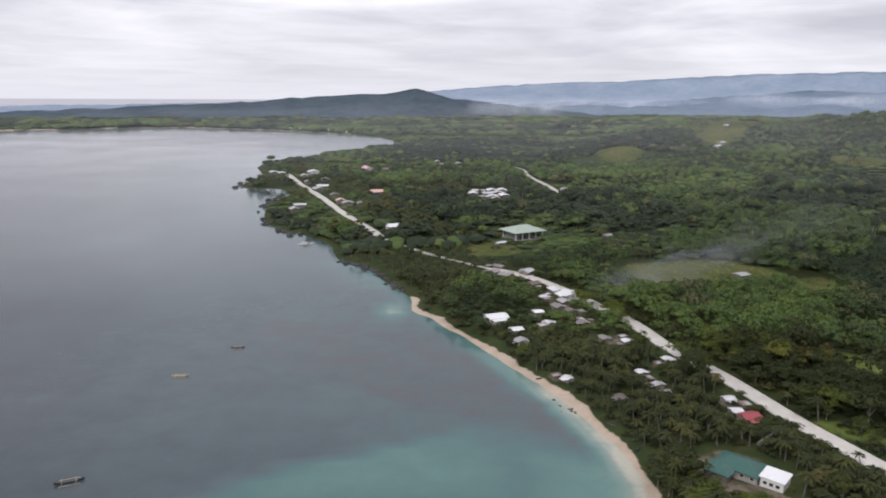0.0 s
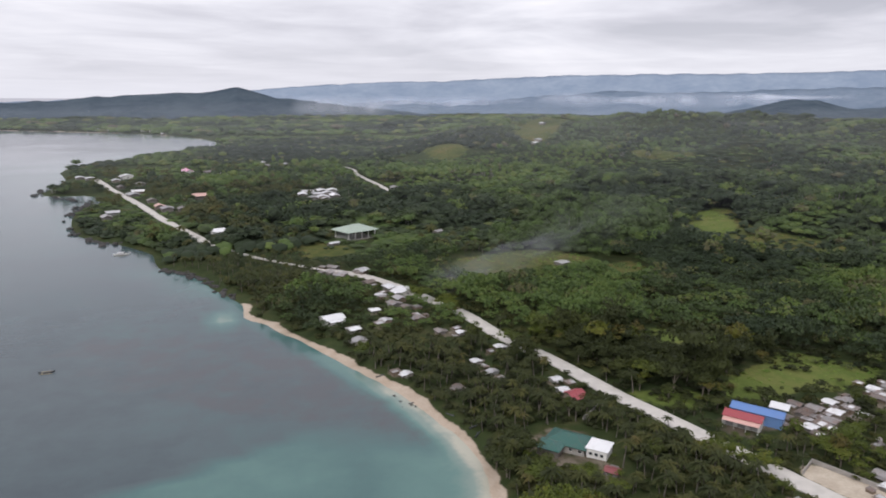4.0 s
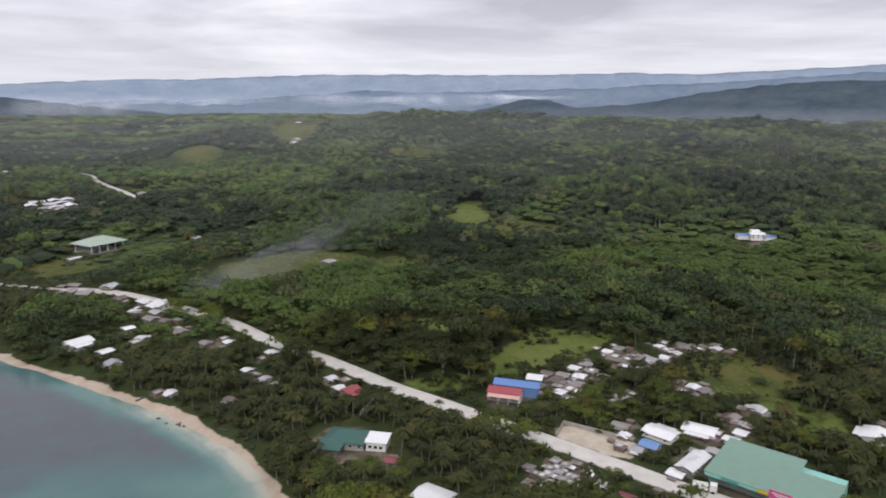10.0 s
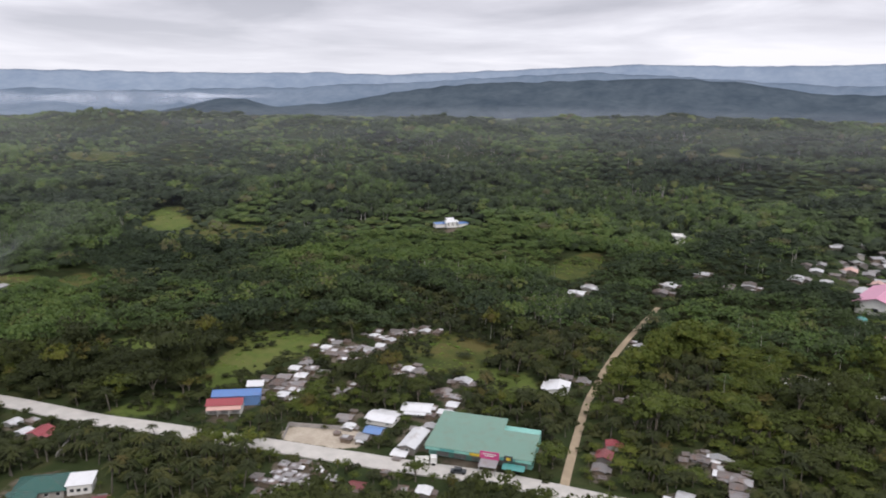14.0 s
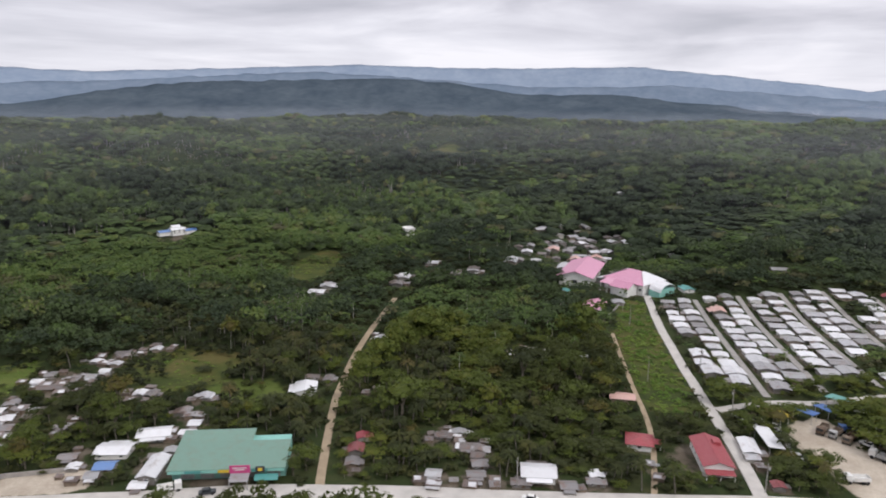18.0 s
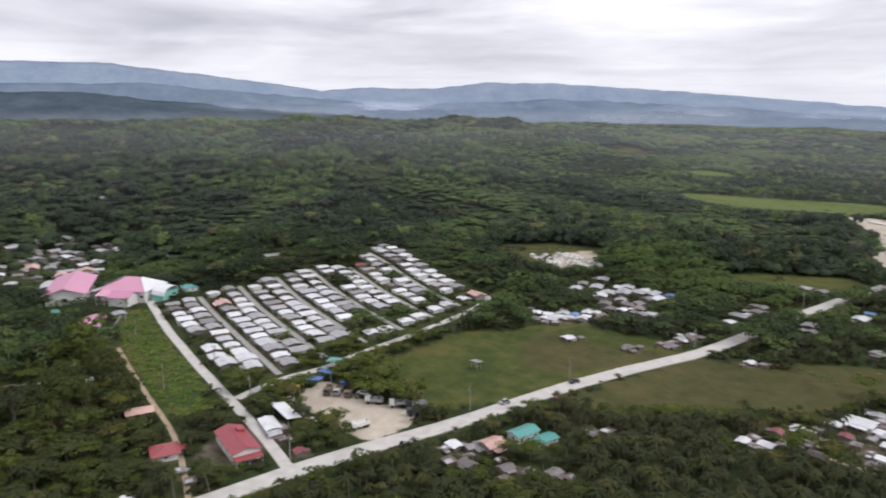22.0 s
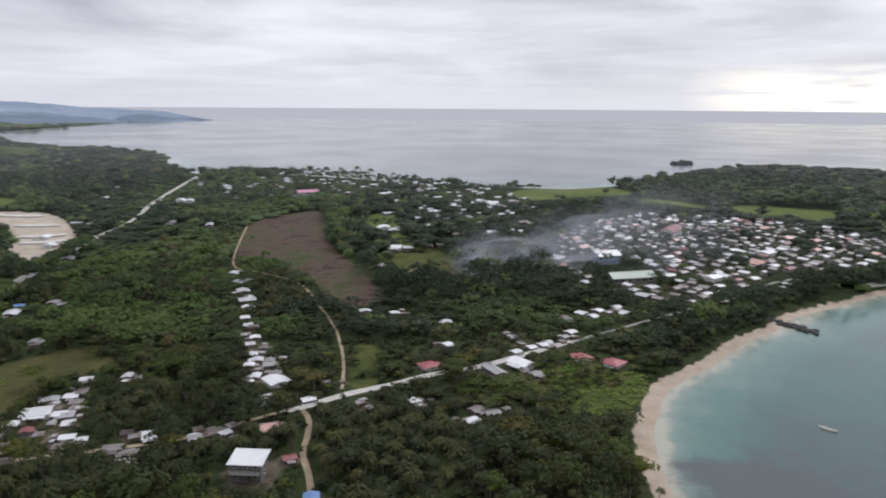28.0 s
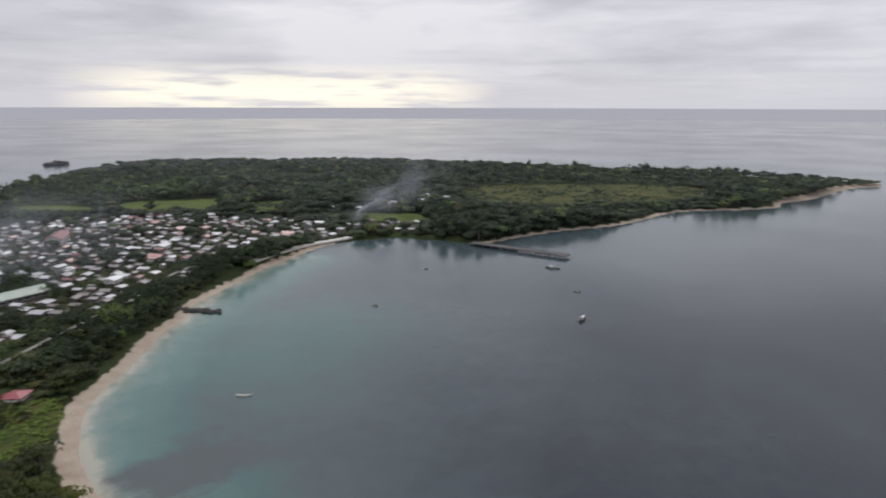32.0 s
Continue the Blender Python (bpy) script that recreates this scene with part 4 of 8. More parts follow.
FIELD_HAMLET = [(205, -221, 'w'), (204, -226, 'g'), (201, -212, 'g'), (256, -188, 'w'), (255, -193, 'w'), (254, -197, 'w'), (253, -203, 'b'), (249, -207, 'w'), 
    (251, -214, 'w'), (276, -243, 'w'), (275, -253, 'w'), (280, -260, 'w'), (261, -262, 'b'), (259, -269, 'b'), (270, -262, 'w'), (289, -246, 'w'), 
    (297, -243, 'g'), (254, -243, 'g'), (263, -240, 'g'), (228, -180, 'w'), (217, -272, 'w'), (218, -284, 'g'), (222, -293, 'g'), (213, -260, 'w'), 
    (228, -348, 'g'), (236, -347, 'w'), (188, -318, 'w'), (192, -332, 'b'), (192, -288, 'w'), (186, -280, 'g'), (173, -225, 'w'), (157, -279, 'w'), 
    (178, -336, 'g'), (105, -242, 'w'), (261, -228, 's'), (258, -254, 's'), (265, -190, 'w'), (260, -193, 'w'), (252, -190, 'w'), (257, -200, 'w'), 
    (251, -198, 'w'), (254, -211, 'w'), (247, -203, 'w'), (247, -213, 'g'), (291, -234, 'w')]
FIELD_HAMLET_B = [(299, -259, 'w'), (274, -236, 'w'), (282, -257, 'w'), (273, -250, 'w'), (269, -259, 'w'), (265, -263, 'w'), (257, -258, 'w'), (250, -230, 'w'), 
    (254, -238, 'g'), (249, -238, 'g'), (238, -237, 'w'), (254, -225, 'g'), (207, -195, 'g')]
CROSSING = [(36, -180, 'm'), (44, -197, 'o'), (51, -218, 'W'), (51, -235, 'W'), (83, -328, 'w'), (80, -312, 'w'), (76, -301, 'w'), (69, -284, 'w'), 
    (69, -275, 'w'), (65, -264, 'w'), (62, -257, 'w'), (64, -252, 'w'), (57, -256, 'g'), (56, -252, 'g'), (59, -241, 'w'), (52, -243, 'g'), 
    (27, -160, 'b'), (-3, -250, 'R'), (16, -213, 's'), (19, -219, 's'), (2, -218, 'w'), (-18, -211, 'g'), (-23, -209, 'g'), (-16, -203, 'w'), 
    (37, -217, 'w'), (33, -234, 's'), (-12, -304, 'w'), (-11, -274, 'w'), (26, -321, 'w'), (12, -318, 'w'), (63, -275, 's'), (62, -265, 's'), 
    (92, -358, 'w'), (98, -377, 'w'), (105, -398, 'w'), (86, -341, 'w')]
TOWN_EDGE = [(-38, -251, 'W'), (-50, -273, 'w'), (-54, -275, 'w'), (-45, -270, 'w'), (-61, -283, 'w'), (-65, -289, 'w'), (-38, -265, 'w'), (-39, -283, 'w'), 
    (-27, -245, 'L'), (-42, -242, 'g'), (-63, -260, 'R'), (-75, -255, 'R'), (-97, -318, 'w'), (-80, -312, 'w'), (79, -194, 'w'), (66, -193, 'w'), 
    (61, -197, 'g'), (81, -183, 'g'), (-66, -307, 'g'), (-76, -317, 'w'), (-85, -321, 'w'), (-95, -326, 'w'), (-115, -347, 'w'), (-121, -341, 'g')]
SOUTH_SHORE = [(199, -824, 'w'), (196, -856, 'w'), (161, -827, 'w'), (163, -881, 'W'), (121, -760, 'p'), (157, -746, 'w'), (131, -740, 'w'), (228, -700, 'W'), 
    (168, -561, 'L'), (201, -563, 'g'), (77, -772, 'w'), (67, -827, 'w'), (33, -773, 'w'), (14, -748, 'w'), (-12, -938, 'w'), (6, -890, 'w'), 
    (31, -883, 'w'), (61, -912, 'w'), (-32, -871, 'w'), (-56, -804, 'w'), (-67, -775, 'w'), (28, -547, 'w'), (17, -468, 'w'), (27, -627, 'g'), 
    (-9, -646, 'w'), (-31, -683, 'w'), (-13, -612, 'g'), (-40, -639, 'w'), (208, -768, 'w'), (187, -722, 'g'), (49, -682, 'g'), (79, -681, 'g')]
QUARRY_SHEDS = [(268, -503, 'W'), (251, -476, 'W'), (237, -456, 'w'), (275, -567, 'w'), (265, -562, 'g'), (239, -437, 'g'), (218, -434, 'w'), (321, -724, 'w'), 
    (346, -813, 'w'), (239, -707, 'W'), (261, -707, 'w'), (201, -572, 'L')]
BACK_TOWN = [(115, -864, 'w'), (92, -879, 'w'), (65, -761, 'w'), (40, -763, 'W'), (22, -784, 'w'), (12, -806, 'w'), (0, -794, 'w'), (-8, -806, 'w'), 
    (-16, -812, 'w'), (23, -866, 'L'), (6, -866, 'L'), (-11, -854, 'w'), (-22, -878, 'w'), (-43, -741, 'w'), (-60, -786, 'w'), (-77, -808, 'w'), 
    (-81, -736, 'w'), (-8, -744, 'g'), (-18, -736, 'w'), (19, -734, 'w'), (-6, -668, 'w'), (-1, -652, 'w'), (-11, -632, 'W'), (-18, -634, 'w'), 
    (-14, -604, 'g'), (-32, -675, 'w'), (-37, -709, 'w'), (-40, -645, 'w'), (-38, -665, 'g'), (-52, -692, 'w'), (-67, -701, 'w'), (-70, -680, 'w'), 
    (-67, -661, 'w'), (-54, -624, 'w'), (-48, -574, 'g'), (-71, -618, 'w'), (-81, -633, 'w'), (-83, -624, 'w'), (-75, -587, 'w'), (-98, -669, 'g'), 
    (-99, -618, 'w'), (-108, -661, 'w'), (-90, -569, 'w'), (30, -623, 'w'), (28, -547, 'W')]
BACK_TOWN_B = [(20, -536, 'w'), (18, -468, 'W'), (8, -468, 'w'), (-54, -527, 'W'), (-79, -534, 'w'), (24, -417, 'g'), (-6, -476, 'g'), (-14, -478, 'g'), 
    (-28, -683, 'g'), (-41, -605, 'g'), (-57, -599, 'g'), (-76, -676, 'g'), (-96, -702, 'g'), (-110, -728, 'w'), (-98, -752, 'w'), (-32, -775, 'w'), 
    (125, -905, 'w'), (102, -830, 'g'), (62, -828, 'g')]

# ---------------------------------------------------------------- houses
def box(bm, x, y, z, sx, sy, sz, turn=0.0):
    """A box with its base centre at x, y, z."""
    c, s = math.cos(turn), math.sin(turn)
    vs = []
    for dz in (0, sz):
        for dx, dy in ((-sx / 2, -sy / 2), (sx / 2, -sy / 2), (sx / 2, sy / 2), (-sx / 2, sy / 2)):
            vs.append(bm.verts.new((x + c * dx - s * dy, y + s * dx + c * dy, z + dz)))
    for f in ((3, 2, 1, 0), (4, 5, 6, 7), (0, 1, 5, 4), (1, 2, 6, 5), (2, 3, 7, 6), (3, 0, 4, 7)):
        bm.faces.new([vs[i] for i in f])
    return vs


def slab(bm, corners, thick):
    """A thin sheet over four corners, with its thickness below."""
    top = [bm.verts.new(c) for c in corners]
    low = [bm.verts.new((c[0], c[1], c[2] - thick)) for c in corners]
    bm.faces.new(top)
    bm.faces.new(low[::-1])
    for i in range(len(corners)):
        j = (i + 1) % len(corners)
        bm.faces.new((top[j], top[i], low[i], low[j]))


def wall_block(w, d, h, rise=0.0, base=-1.5):
    """Outer walls with gable ends along x; rise 0 gives a flat top."""
    bm = bmesh.new()
    ring_ = [(-w / 2, -d / 2), (w / 2, -d / 2), (w / 2, d / 2), (-w / 2, d / 2)]
    lo = [bm.verts.new((x, y, base)) for x, y in ring_]
    hi = [bm.verts.new((x, y, h)) for x, y in ring_]
    if rise:
        a, b = bm.verts.new((-w / 2, 0, h + rise)), bm.verts.new((w / 2, 0, h + rise))
        bm.faces.new((lo[0], lo[1], hi[1], hi[0]))
        bm.faces.new((lo[2], lo[3], hi[3], hi[2]))
        bm.faces.new((lo[1], lo[2], hi[2], b, hi[1]))
        bm.faces.new((lo[3], lo[0], hi[0], a, hi[3]))
        bm.faces.new((hi[0], hi[1], b, a))
        bm.faces.new((hi[2], hi[3], a, b))
    else:
        for i in range(4):
            j = (i + 1) % 4
            bm.faces.new((lo[i], lo[j], hi[j], hi[i]))
        bm.faces.new(hi)
    return bm


def gable(w, d, h, rise, over=0.6, thick=0.12):
    """Two roof slopes with a ridge cap."""
    bm = bmesh.new()
    x, e = w / 2 + over, d / 2 + over
    low = h - rise * over / (d / 2) + 0.16
    top = h + rise + 0.16
    slab(bm, [(-x, -e, low), (x, -e, low), (x, -0.01, top), (-x, -0.01, top)], thick)
    slab(bm, [(x, e, low), (-x, e, low), (-x, 0.01, top), (x, 0.01, top)], thick)
    slab(bm, [(-x - 0.05, -0.3, top - 0.02), (x + 0.05, -0.3, top - 0.02), (x + 0.05, 0.0, top + 0.09), (-x - 0.05, 0.0, top + 0.09)], 0.05)
    slab(bm, [(x + 0.05, 0.3, top - 0.02), (-x - 0.05, 0.3, top - 0.02), (-x - 0.05, 0.004, top + 0.09), (x + 0.05, 0.004, top + 0.09)], 0.05)
    return bm


def hip(w, d, h, rise, over=0.8, thick=0.14):
    bm = bmesh.new()
    x, y = w / 2 + over, d / 2 + over
    r = max(w - d, 0.6) / 2
    z0, z1 = h - 0.15, h + rise
    a, b = (-r, 0, z1), (r, 0, z1)
    slab(bm, [(-x, -y, z0), (x, -y, z0), b, a], thick)
    slab(bm, [(x, y, z0), (-x, y, z0), a, b], thick)
    slab(bm, [(x, -y, z0), (x, y, z0), b], thick)
    slab(bm, [(-x, y, z0), (-x, -y, z0), a], thick)
    return bm


def lean(w, d, h, rise, over=0.45, thick=0.1):
    bm = bmesh.new()
    x, e = w / 2 + over, d / 2 + over
    slab(bm, [(-x, -e, h + 0.1), (x, -e, h + 0.1), (x, e, h + 0.1 + rise), (-x, e, h + 0.1 + rise)], thick)
    return bm


def one_box(x, y, z, sx, sy, sz, turn=0.0):
    bm = bmesh.new()
    box(bm, x, y, z, sx, sy, sz, turn)
    return bm


def add_window(root, x, y, z, along, wide=1.2, tall=1.1):
    """A framed pane on a wall; along 0: the wall runs along x."""
    fr = bmesh.new()
    for s in (-1, 1):
        if along == 0:
            box(fr, x + s * wide / 2, y, z - 0.06, 0.12, 0.16, tall + 0.12)
            box(fr, x, y, z + (tall - 0.06 if s > 0 else -0.08), wide, 0.18, 0.12)
        else:
            box(fr, x, y + s * wide / 2, z - 0.06, 0.16, 0.12, tall + 0.12)
            box(fr, x, y, z + (tall - 0.06 if s > 0 else -0.08), 0.18, wide, 0.12)
    w = part("window", fr, WHITEWALL, root)
    part("pane", one_box(x, y, z + 0.04, wide - 0.14 if along == 0 else 0.08, 0.08 if along == 0 else wide - 0.14, tall - 0.1), PANE, w)


def add_openings(root, w, d, h, count=2, storeys=1):
    """A door and windows on the long fronts."""
    part("door", one_box(w * 0.12, -d / 2, 0, 0.95, 0.14, 2.05), DOORWOOD, root)
    if count == 2:
        add_window(root, -w * 0.27, -d / 2, 1.0, 0)
        return
    for s in range(storeys):
        for k in range(count):
            x = -w / 2 + w * (k + 0.5) / count
            if s > 0 or abs(x - w * 0.12) > 1.1:
                add_window(root, x, -d / 2, 1.0 + 2.9 * s, 0)
            if k % 2 == 0:
                add_window(root, x, d / 2, 1.0 + 2.9 * s, 0)
        add_window(root, w / 2, 0, 1.0 + 2.9 * s, 1)
        add_window(root, -w / 2, 0, 1.0 + 2.9 * s, 1)


def gable_house(label, w, d, h, rise, roof, wall, detail=2, storeys=1, porch=False, shed=False, name="house"):
    root = thing(name, label, "house", "village houses")
    part("wall", wall_block(w, d, h, rise), wall, root)
    part("roof", gable(w, d, h, rise), roof, root)
    if detail:
        add_openings(root, w, d, h, detail, storeys)
    if porch:
        bm = bmesh.new()
        slab(bm, [(-w * 0.4, -d / 2 - 2.4, h - 0.75), (w * 0.4, -d / 2 - 2.4, h - 0.75), (w * 0.4, -d / 2 - 0.05, h - 0.25), (-w * 0.4, -d / 2 - 0.05, h - 0.25)], 0.08)
        part("porch_roof", bm, roof, root)
        for x in (-w * 0.38, w * 0.38):
            part("post", one_box(x, -d / 2 - 2.25, -1.5, 0.14, 0.14, h - 0.9 + 1.5), TIMBER, root)
    if shed:
        bm = bmesh.new()
        slab(bm, [(-w * 0.35, d / 2 + 0.05, h - 0.35), (w * 0.3, d / 2 + 0.05, h - 0.35), (w * 0.3, d / 2 + 2.9, h - 0.95), (-w * 0.35, d / 2 + 2.9, h - 0.95)], 0.08)
        part("lean_to_roof", bm, ROOF_OLD, root)
        part("lean_to_wall", one_box(-w * 0.025, d / 2 + 1.4, -1.5, w * 0.55, 2.5, h + 0.35), TIMBER, root)
    return root


def shack(label, w, d, h, roof, wall):
    root = thing("shack", label, "shack", "village shacks")
    part("wall", wall_block(w, d, h), wall, root)
    part("roof", lean(w, d, h, 0.7), roof, root)
    bm = bmesh.new()
    slab(bm, [(w / 2 + 0.1, -d * 0.4, h - 0.5), (w / 2 + 2.6, -d * 0.35, h - 0.9), (w / 2 + 2.6, d * 0.3, h - 0.7), (w / 2 + 0.1, d * 0.34, h - 0.3)], 0.07)
    part("awning", bm, ROOF_PALE, root)
    for y in (-d * 0.3, d * 0.26):
        part("post", one_box(w / 2 + 2.4, y, -1.5, 0.12, 0.12, h + 0.6), TIMBER, root)
    bm = bmesh.new()
    slab(bm, [(-w * 0.42, -d * 0.2, h + 0.42), (w * 0.1, -d * 0.25, h + 0.40), (w * 0.12, d * 0.3, h + 0.78), (-w * 0.4, d * 0.3, h + 0.80)], 0.05)
    part("roof_patch", bm, ROOF_PALE, root)
    part("door", one_box(0.3, -d / 2, 0, 0.85, 0.12, 1.9), DOORWOOD, root)
    add_window(root, -w * 0.28, -d / 2, 0.9, 0, 0.9, 0.8)
    return root


def tin_shack(label, w, d, h, roof, patch):
    """A small lean-to shack: walls, tilted roof and a loose sheet on it."""
    root = thing("shack", label, "shack", "village shacks")
    part("wall", wall_block(w, d, h), TIMBER, root)
    part("roof", lean(w, d, h, 0.55), roof, root)
    bm = bmesh.new()
    slab(bm, [(-w * 0.1, -d * 0.5, h + 0.2), (w * 0.55, -d * 0.55, h + 0.19), (w * 0.5, d * 0.25, h + 0.6), (-w * 0.14, d * 0.2, h + 0.58)], 0.05)
    part("roof_patch", bm, patch, root)
    return root


def hip_house(label, w, d, h, rise, roof, wall, storeys=1):
    root = thing("house", label, "house", "village houses")
    part("wall", wall_block(w, d, h), wall, root)
    part("roof", hip(w, d, h, rise), roof, root)
    bm = bmesh.new()
    slab(bm, [(-w * 0.25, -d / 2 - 3.0, h - 0.6), (w * 0.25, -d / 2 - 3.0, h - 0.6), (w * 0.25, -d / 2 + 0.6, h + 0.15), (-w * 0.25, -d / 2 + 0.6, h + 0.15)], 0.1)
    part("porch_roof", bm, roof, root)
    for x in (-w * 0.23, w * 0.23):
        part("post", one_box(x, -d / 2 - 2.8, -1.5, 0.25, 0.25, h + 0.85), wall, root)
    add_openings(root, w, d, h, 3, storeys)
    return root


def block_house(label, w, d, h, wall, storeys=2):
    root = thing("house", label, "house", "village houses")
    part("wall", wall_block(w, d, h), wall, root)
    bm = bmesh.new()
    slab(bm, [(-w / 2 - 0.5, -d / 2 - 0.5, h + 0.25), (w / 2 + 0.5, -d / 2 - 0.5, h + 0.25), (w / 2 + 0.5, d / 2 + 0.5, h + 0.25), (-w / 2 - 0.5, d / 2 + 0.5, h + 0.25)], 0.25)
    part("roof", bm, WHITEWALL, root)
    bm = bmesh.new()
    for s in (-1, 1):
        box(bm, 0, s * (d / 2 + 0.35), h + 0.254, w + 0.9, 0.2, 0.6)
        box(bm, s * (w / 2 + 0.35), 0, h + 0.254, 0.2, d + 0.4, 0.6)
    part("parapet", bm, WHITEWALL, root)
    add_openings(root, w, d, h, 4, storeys)
    return root


FAR_AWAY = Matrix.Translation((0, 0, -500))
KINDS = {
    "w": [gable_house("small house with a pale galvanised sheet roof", 6.4, 5.4, 2.7, 1.1, ROOF_PALE, PLASTER, 2, porch=True),
          gable_house("small house with a whitish sheet roof and lean-to", 5.8, 5.0, 2.6, 1.0, ROOF_WHITE, BLOCKWALL, 2, shed=True)],
    "W": [gable_house("broad house with a bright white metal roof", 10.0, 7.0, 3.2, 1.3, ROOF_WHITE, WHITEWALL, 3, porch=True)],
    "g": [gable_house("weathered house with a grey rusting sheet roof", 5.6, 4.8, 2.5, 1.0, ROOF_OLD, BLOCKWALL, 2, shed=True),
          gable_house("low timber house with a patched grey roof", 5.2, 4.6, 2.4, 1.0, ROOF_OLD, TIMBER, 2, porch=True)],
    "s": [shack("timber shack with a rusty patched tin roof", 4.0, 3.6, 2.2, ROOF_OLD, TIMBER)],
    "q": [tin_shack("low shack with a rusty brown tin roof", 4.2, 3.4, 2.1, ROOF_OLD, ROOF_RUST), tin_shack("low shack with a patched grey tin roof", 3.6, 3.8, 2.0, ROOF_RUST, ROOF_PALE)],
    "r": [gable_house("small house with a red painted metal roof", 6.6, 5.2, 2.7, 1.1, ROOF_RED, PLASTER, 2, porch=True)],
    "m": [gable_house("house with a dull maroon metal roof", 6.8, 5.4, 2.7, 1.1, ROOF_MAROON, BLOCKWALL, 2, shed=True)],
    "o": [gable_house("house with a faded salmon pink roof", 7.2, 5.4, 2.7, 1.1, ROOF_SALMON, PLASTER, 2, porch=True)],
    "b": [gable_house("house with a blue painted metal roof", 6.4, 5.0, 2.7, 1.0, ROOF_BLUE, PLASTER, 2)],
    "p": [gable_house("long building with a pink metal roof", 15.0, 6.5, 3.2, 1.4, ROOF_PINK, WHITEWALL, 5)],
    "L": [gable_house("long open shed with a pale sheet roof", 14.0, 4.6, 3.0, 0.9, ROOF_PALE, BLOCKWALL, 5)],
    "R": [hip_house("house with a hipped red roof and front porch", 9.0, 6.8, 3.0, 1.8, ROOF_RED, WHITEWALL)],
    "G": [gable_house("roadside shop with a dark teal metal roof", 8.5, 5.6, 3.2, 1.2, ROOF_TEAL, WHITEWALL, 3)],
    "T": [block_house("white two-storey concrete house with flat roof", 11.0, 6.6, 5.8, WHITEWALL)],
    "x": [gable_house("hamlet house with a pale sheet metal roof", 6.6, 5.6, 2.8, 1.1, ROOF_PALE, PLASTER, 0, name="hamlet_house"), gable_house("low bungalow with a greyish white metal roof", 7.6, 5.0, 2.6, 0.9, ROOF_PALE, BLOCKWALL, 0, name="bungalow")],
    "y": [gable_house("hamlet hut with a dark rusting roof", 6.0, 5.0, 2.6, 1.1, ROOF_OLD, BLOCKWALL, 0, name="hamlet_hut")],
    "u": [gable_house("town house with a dull red metal roof", 7.4, 6.0, 3.2, 1.2, ROOF_MAROON, PLASTER, 0, name="town_house")],
    "V": [gable_house("roadside building with broad white carport roof", 9.5, 7.0, 3.4, 1.4, ROOF_WHITE, WHITEWALL, 3, porch=True, shed=True)],
}
for variants in KINDS.values():
    for root in variants:
        root.matrix_basis = FAR_AWAY
SPARE = [root for variants in KINDS.values() for root in variants]
HOMES = []                                     # east, north, half size, of all that stands


def road_turn(x, y):
    """The heading of the nearest road."""
    best, turn = 1e9, 0.0
    for line, _, _ in ROADS:
        d = np.hypot(line[:, 0] - x, line[:, 1] - y)
        i = int(d.argmin())
        if d[i] < best:
            best = d[i]
            a, b = line[max(i - 1, 0)], line[min(i + 1, len(line) - 1)]
            turn = math.atan2(b[1] - a[1], b[0] - a[0])
    return turn if best < 120 else 0.5


def level(x, y):
    return float(height(np.array([x]), np.array([y]))[0])


USED = set()


def settle(x, y, kind, turn=None, size=1.0, group=""):
    """One house of a kind at its place; far off, one with fewer parts."""
    if math.hypot(x, y) > 345 and kind in "wgs":
        kind = {"w": "x", "g": "y", "s": "y"}[kind]
    i = random.randrange(len(KINDS[kind]))
    root = KINDS[kind][i]
    if turn is None:
        turn = road_turn(x, y) + random.choice((0, 0, 0, math.pi / 2)) + random.uniform(-0.12, 0.12) + random.choice((0, math.pi))
    size *= (0.9 if kind in "wgsqrmob" else 1.0) * (0.86 if math.hypot(x, y) < 290 else 1.0)
    for line, half, _ in ROADS:
        d = np.hypot(line[:, 0] - x, line[:, 1] - y)
        i = int(d.argmin())
        clear = half + 2.6 * size
        if 0.3 < d[i] < clear:
            x, y = x + (x - line[i, 0]) / d[i] * (clear - d[i]), y + (y - line[i, 1]) / d[i] * (clear - d[i])
    sx, sy = size * random.uniform(0.85, 1.15) * (0.95 if kind == "e" else 1.0), size * random.uniform(0.88, 1.12)
    m = Matrix.Translation((x, y, level(x, y) + 0.25)) @ Matrix.Rotation(turn, 4, "Z") @ Matrix.Diagonal((sx, sy, size * random.uniform(0.66, 0.84) * (1.2 if math.hypot(x, y) > 430 else 1.0), 1))
    if root not in USED:
        USED.add(root)
        root.matrix_basis = m
        made = root
    else:
        made = copy_thing(root, m)
    if group:
        made["group"] = group
    HOMES.append((x, y, {"t": 3.2, "W": 5.5, "p": 7.0, "L": 6.5, "R": 5.5, "T": 6.0, "V": 6.0, "G": 5.0, "s": 2.6, "q": 2.3}.get(kind, 3.6) * size))
    return made


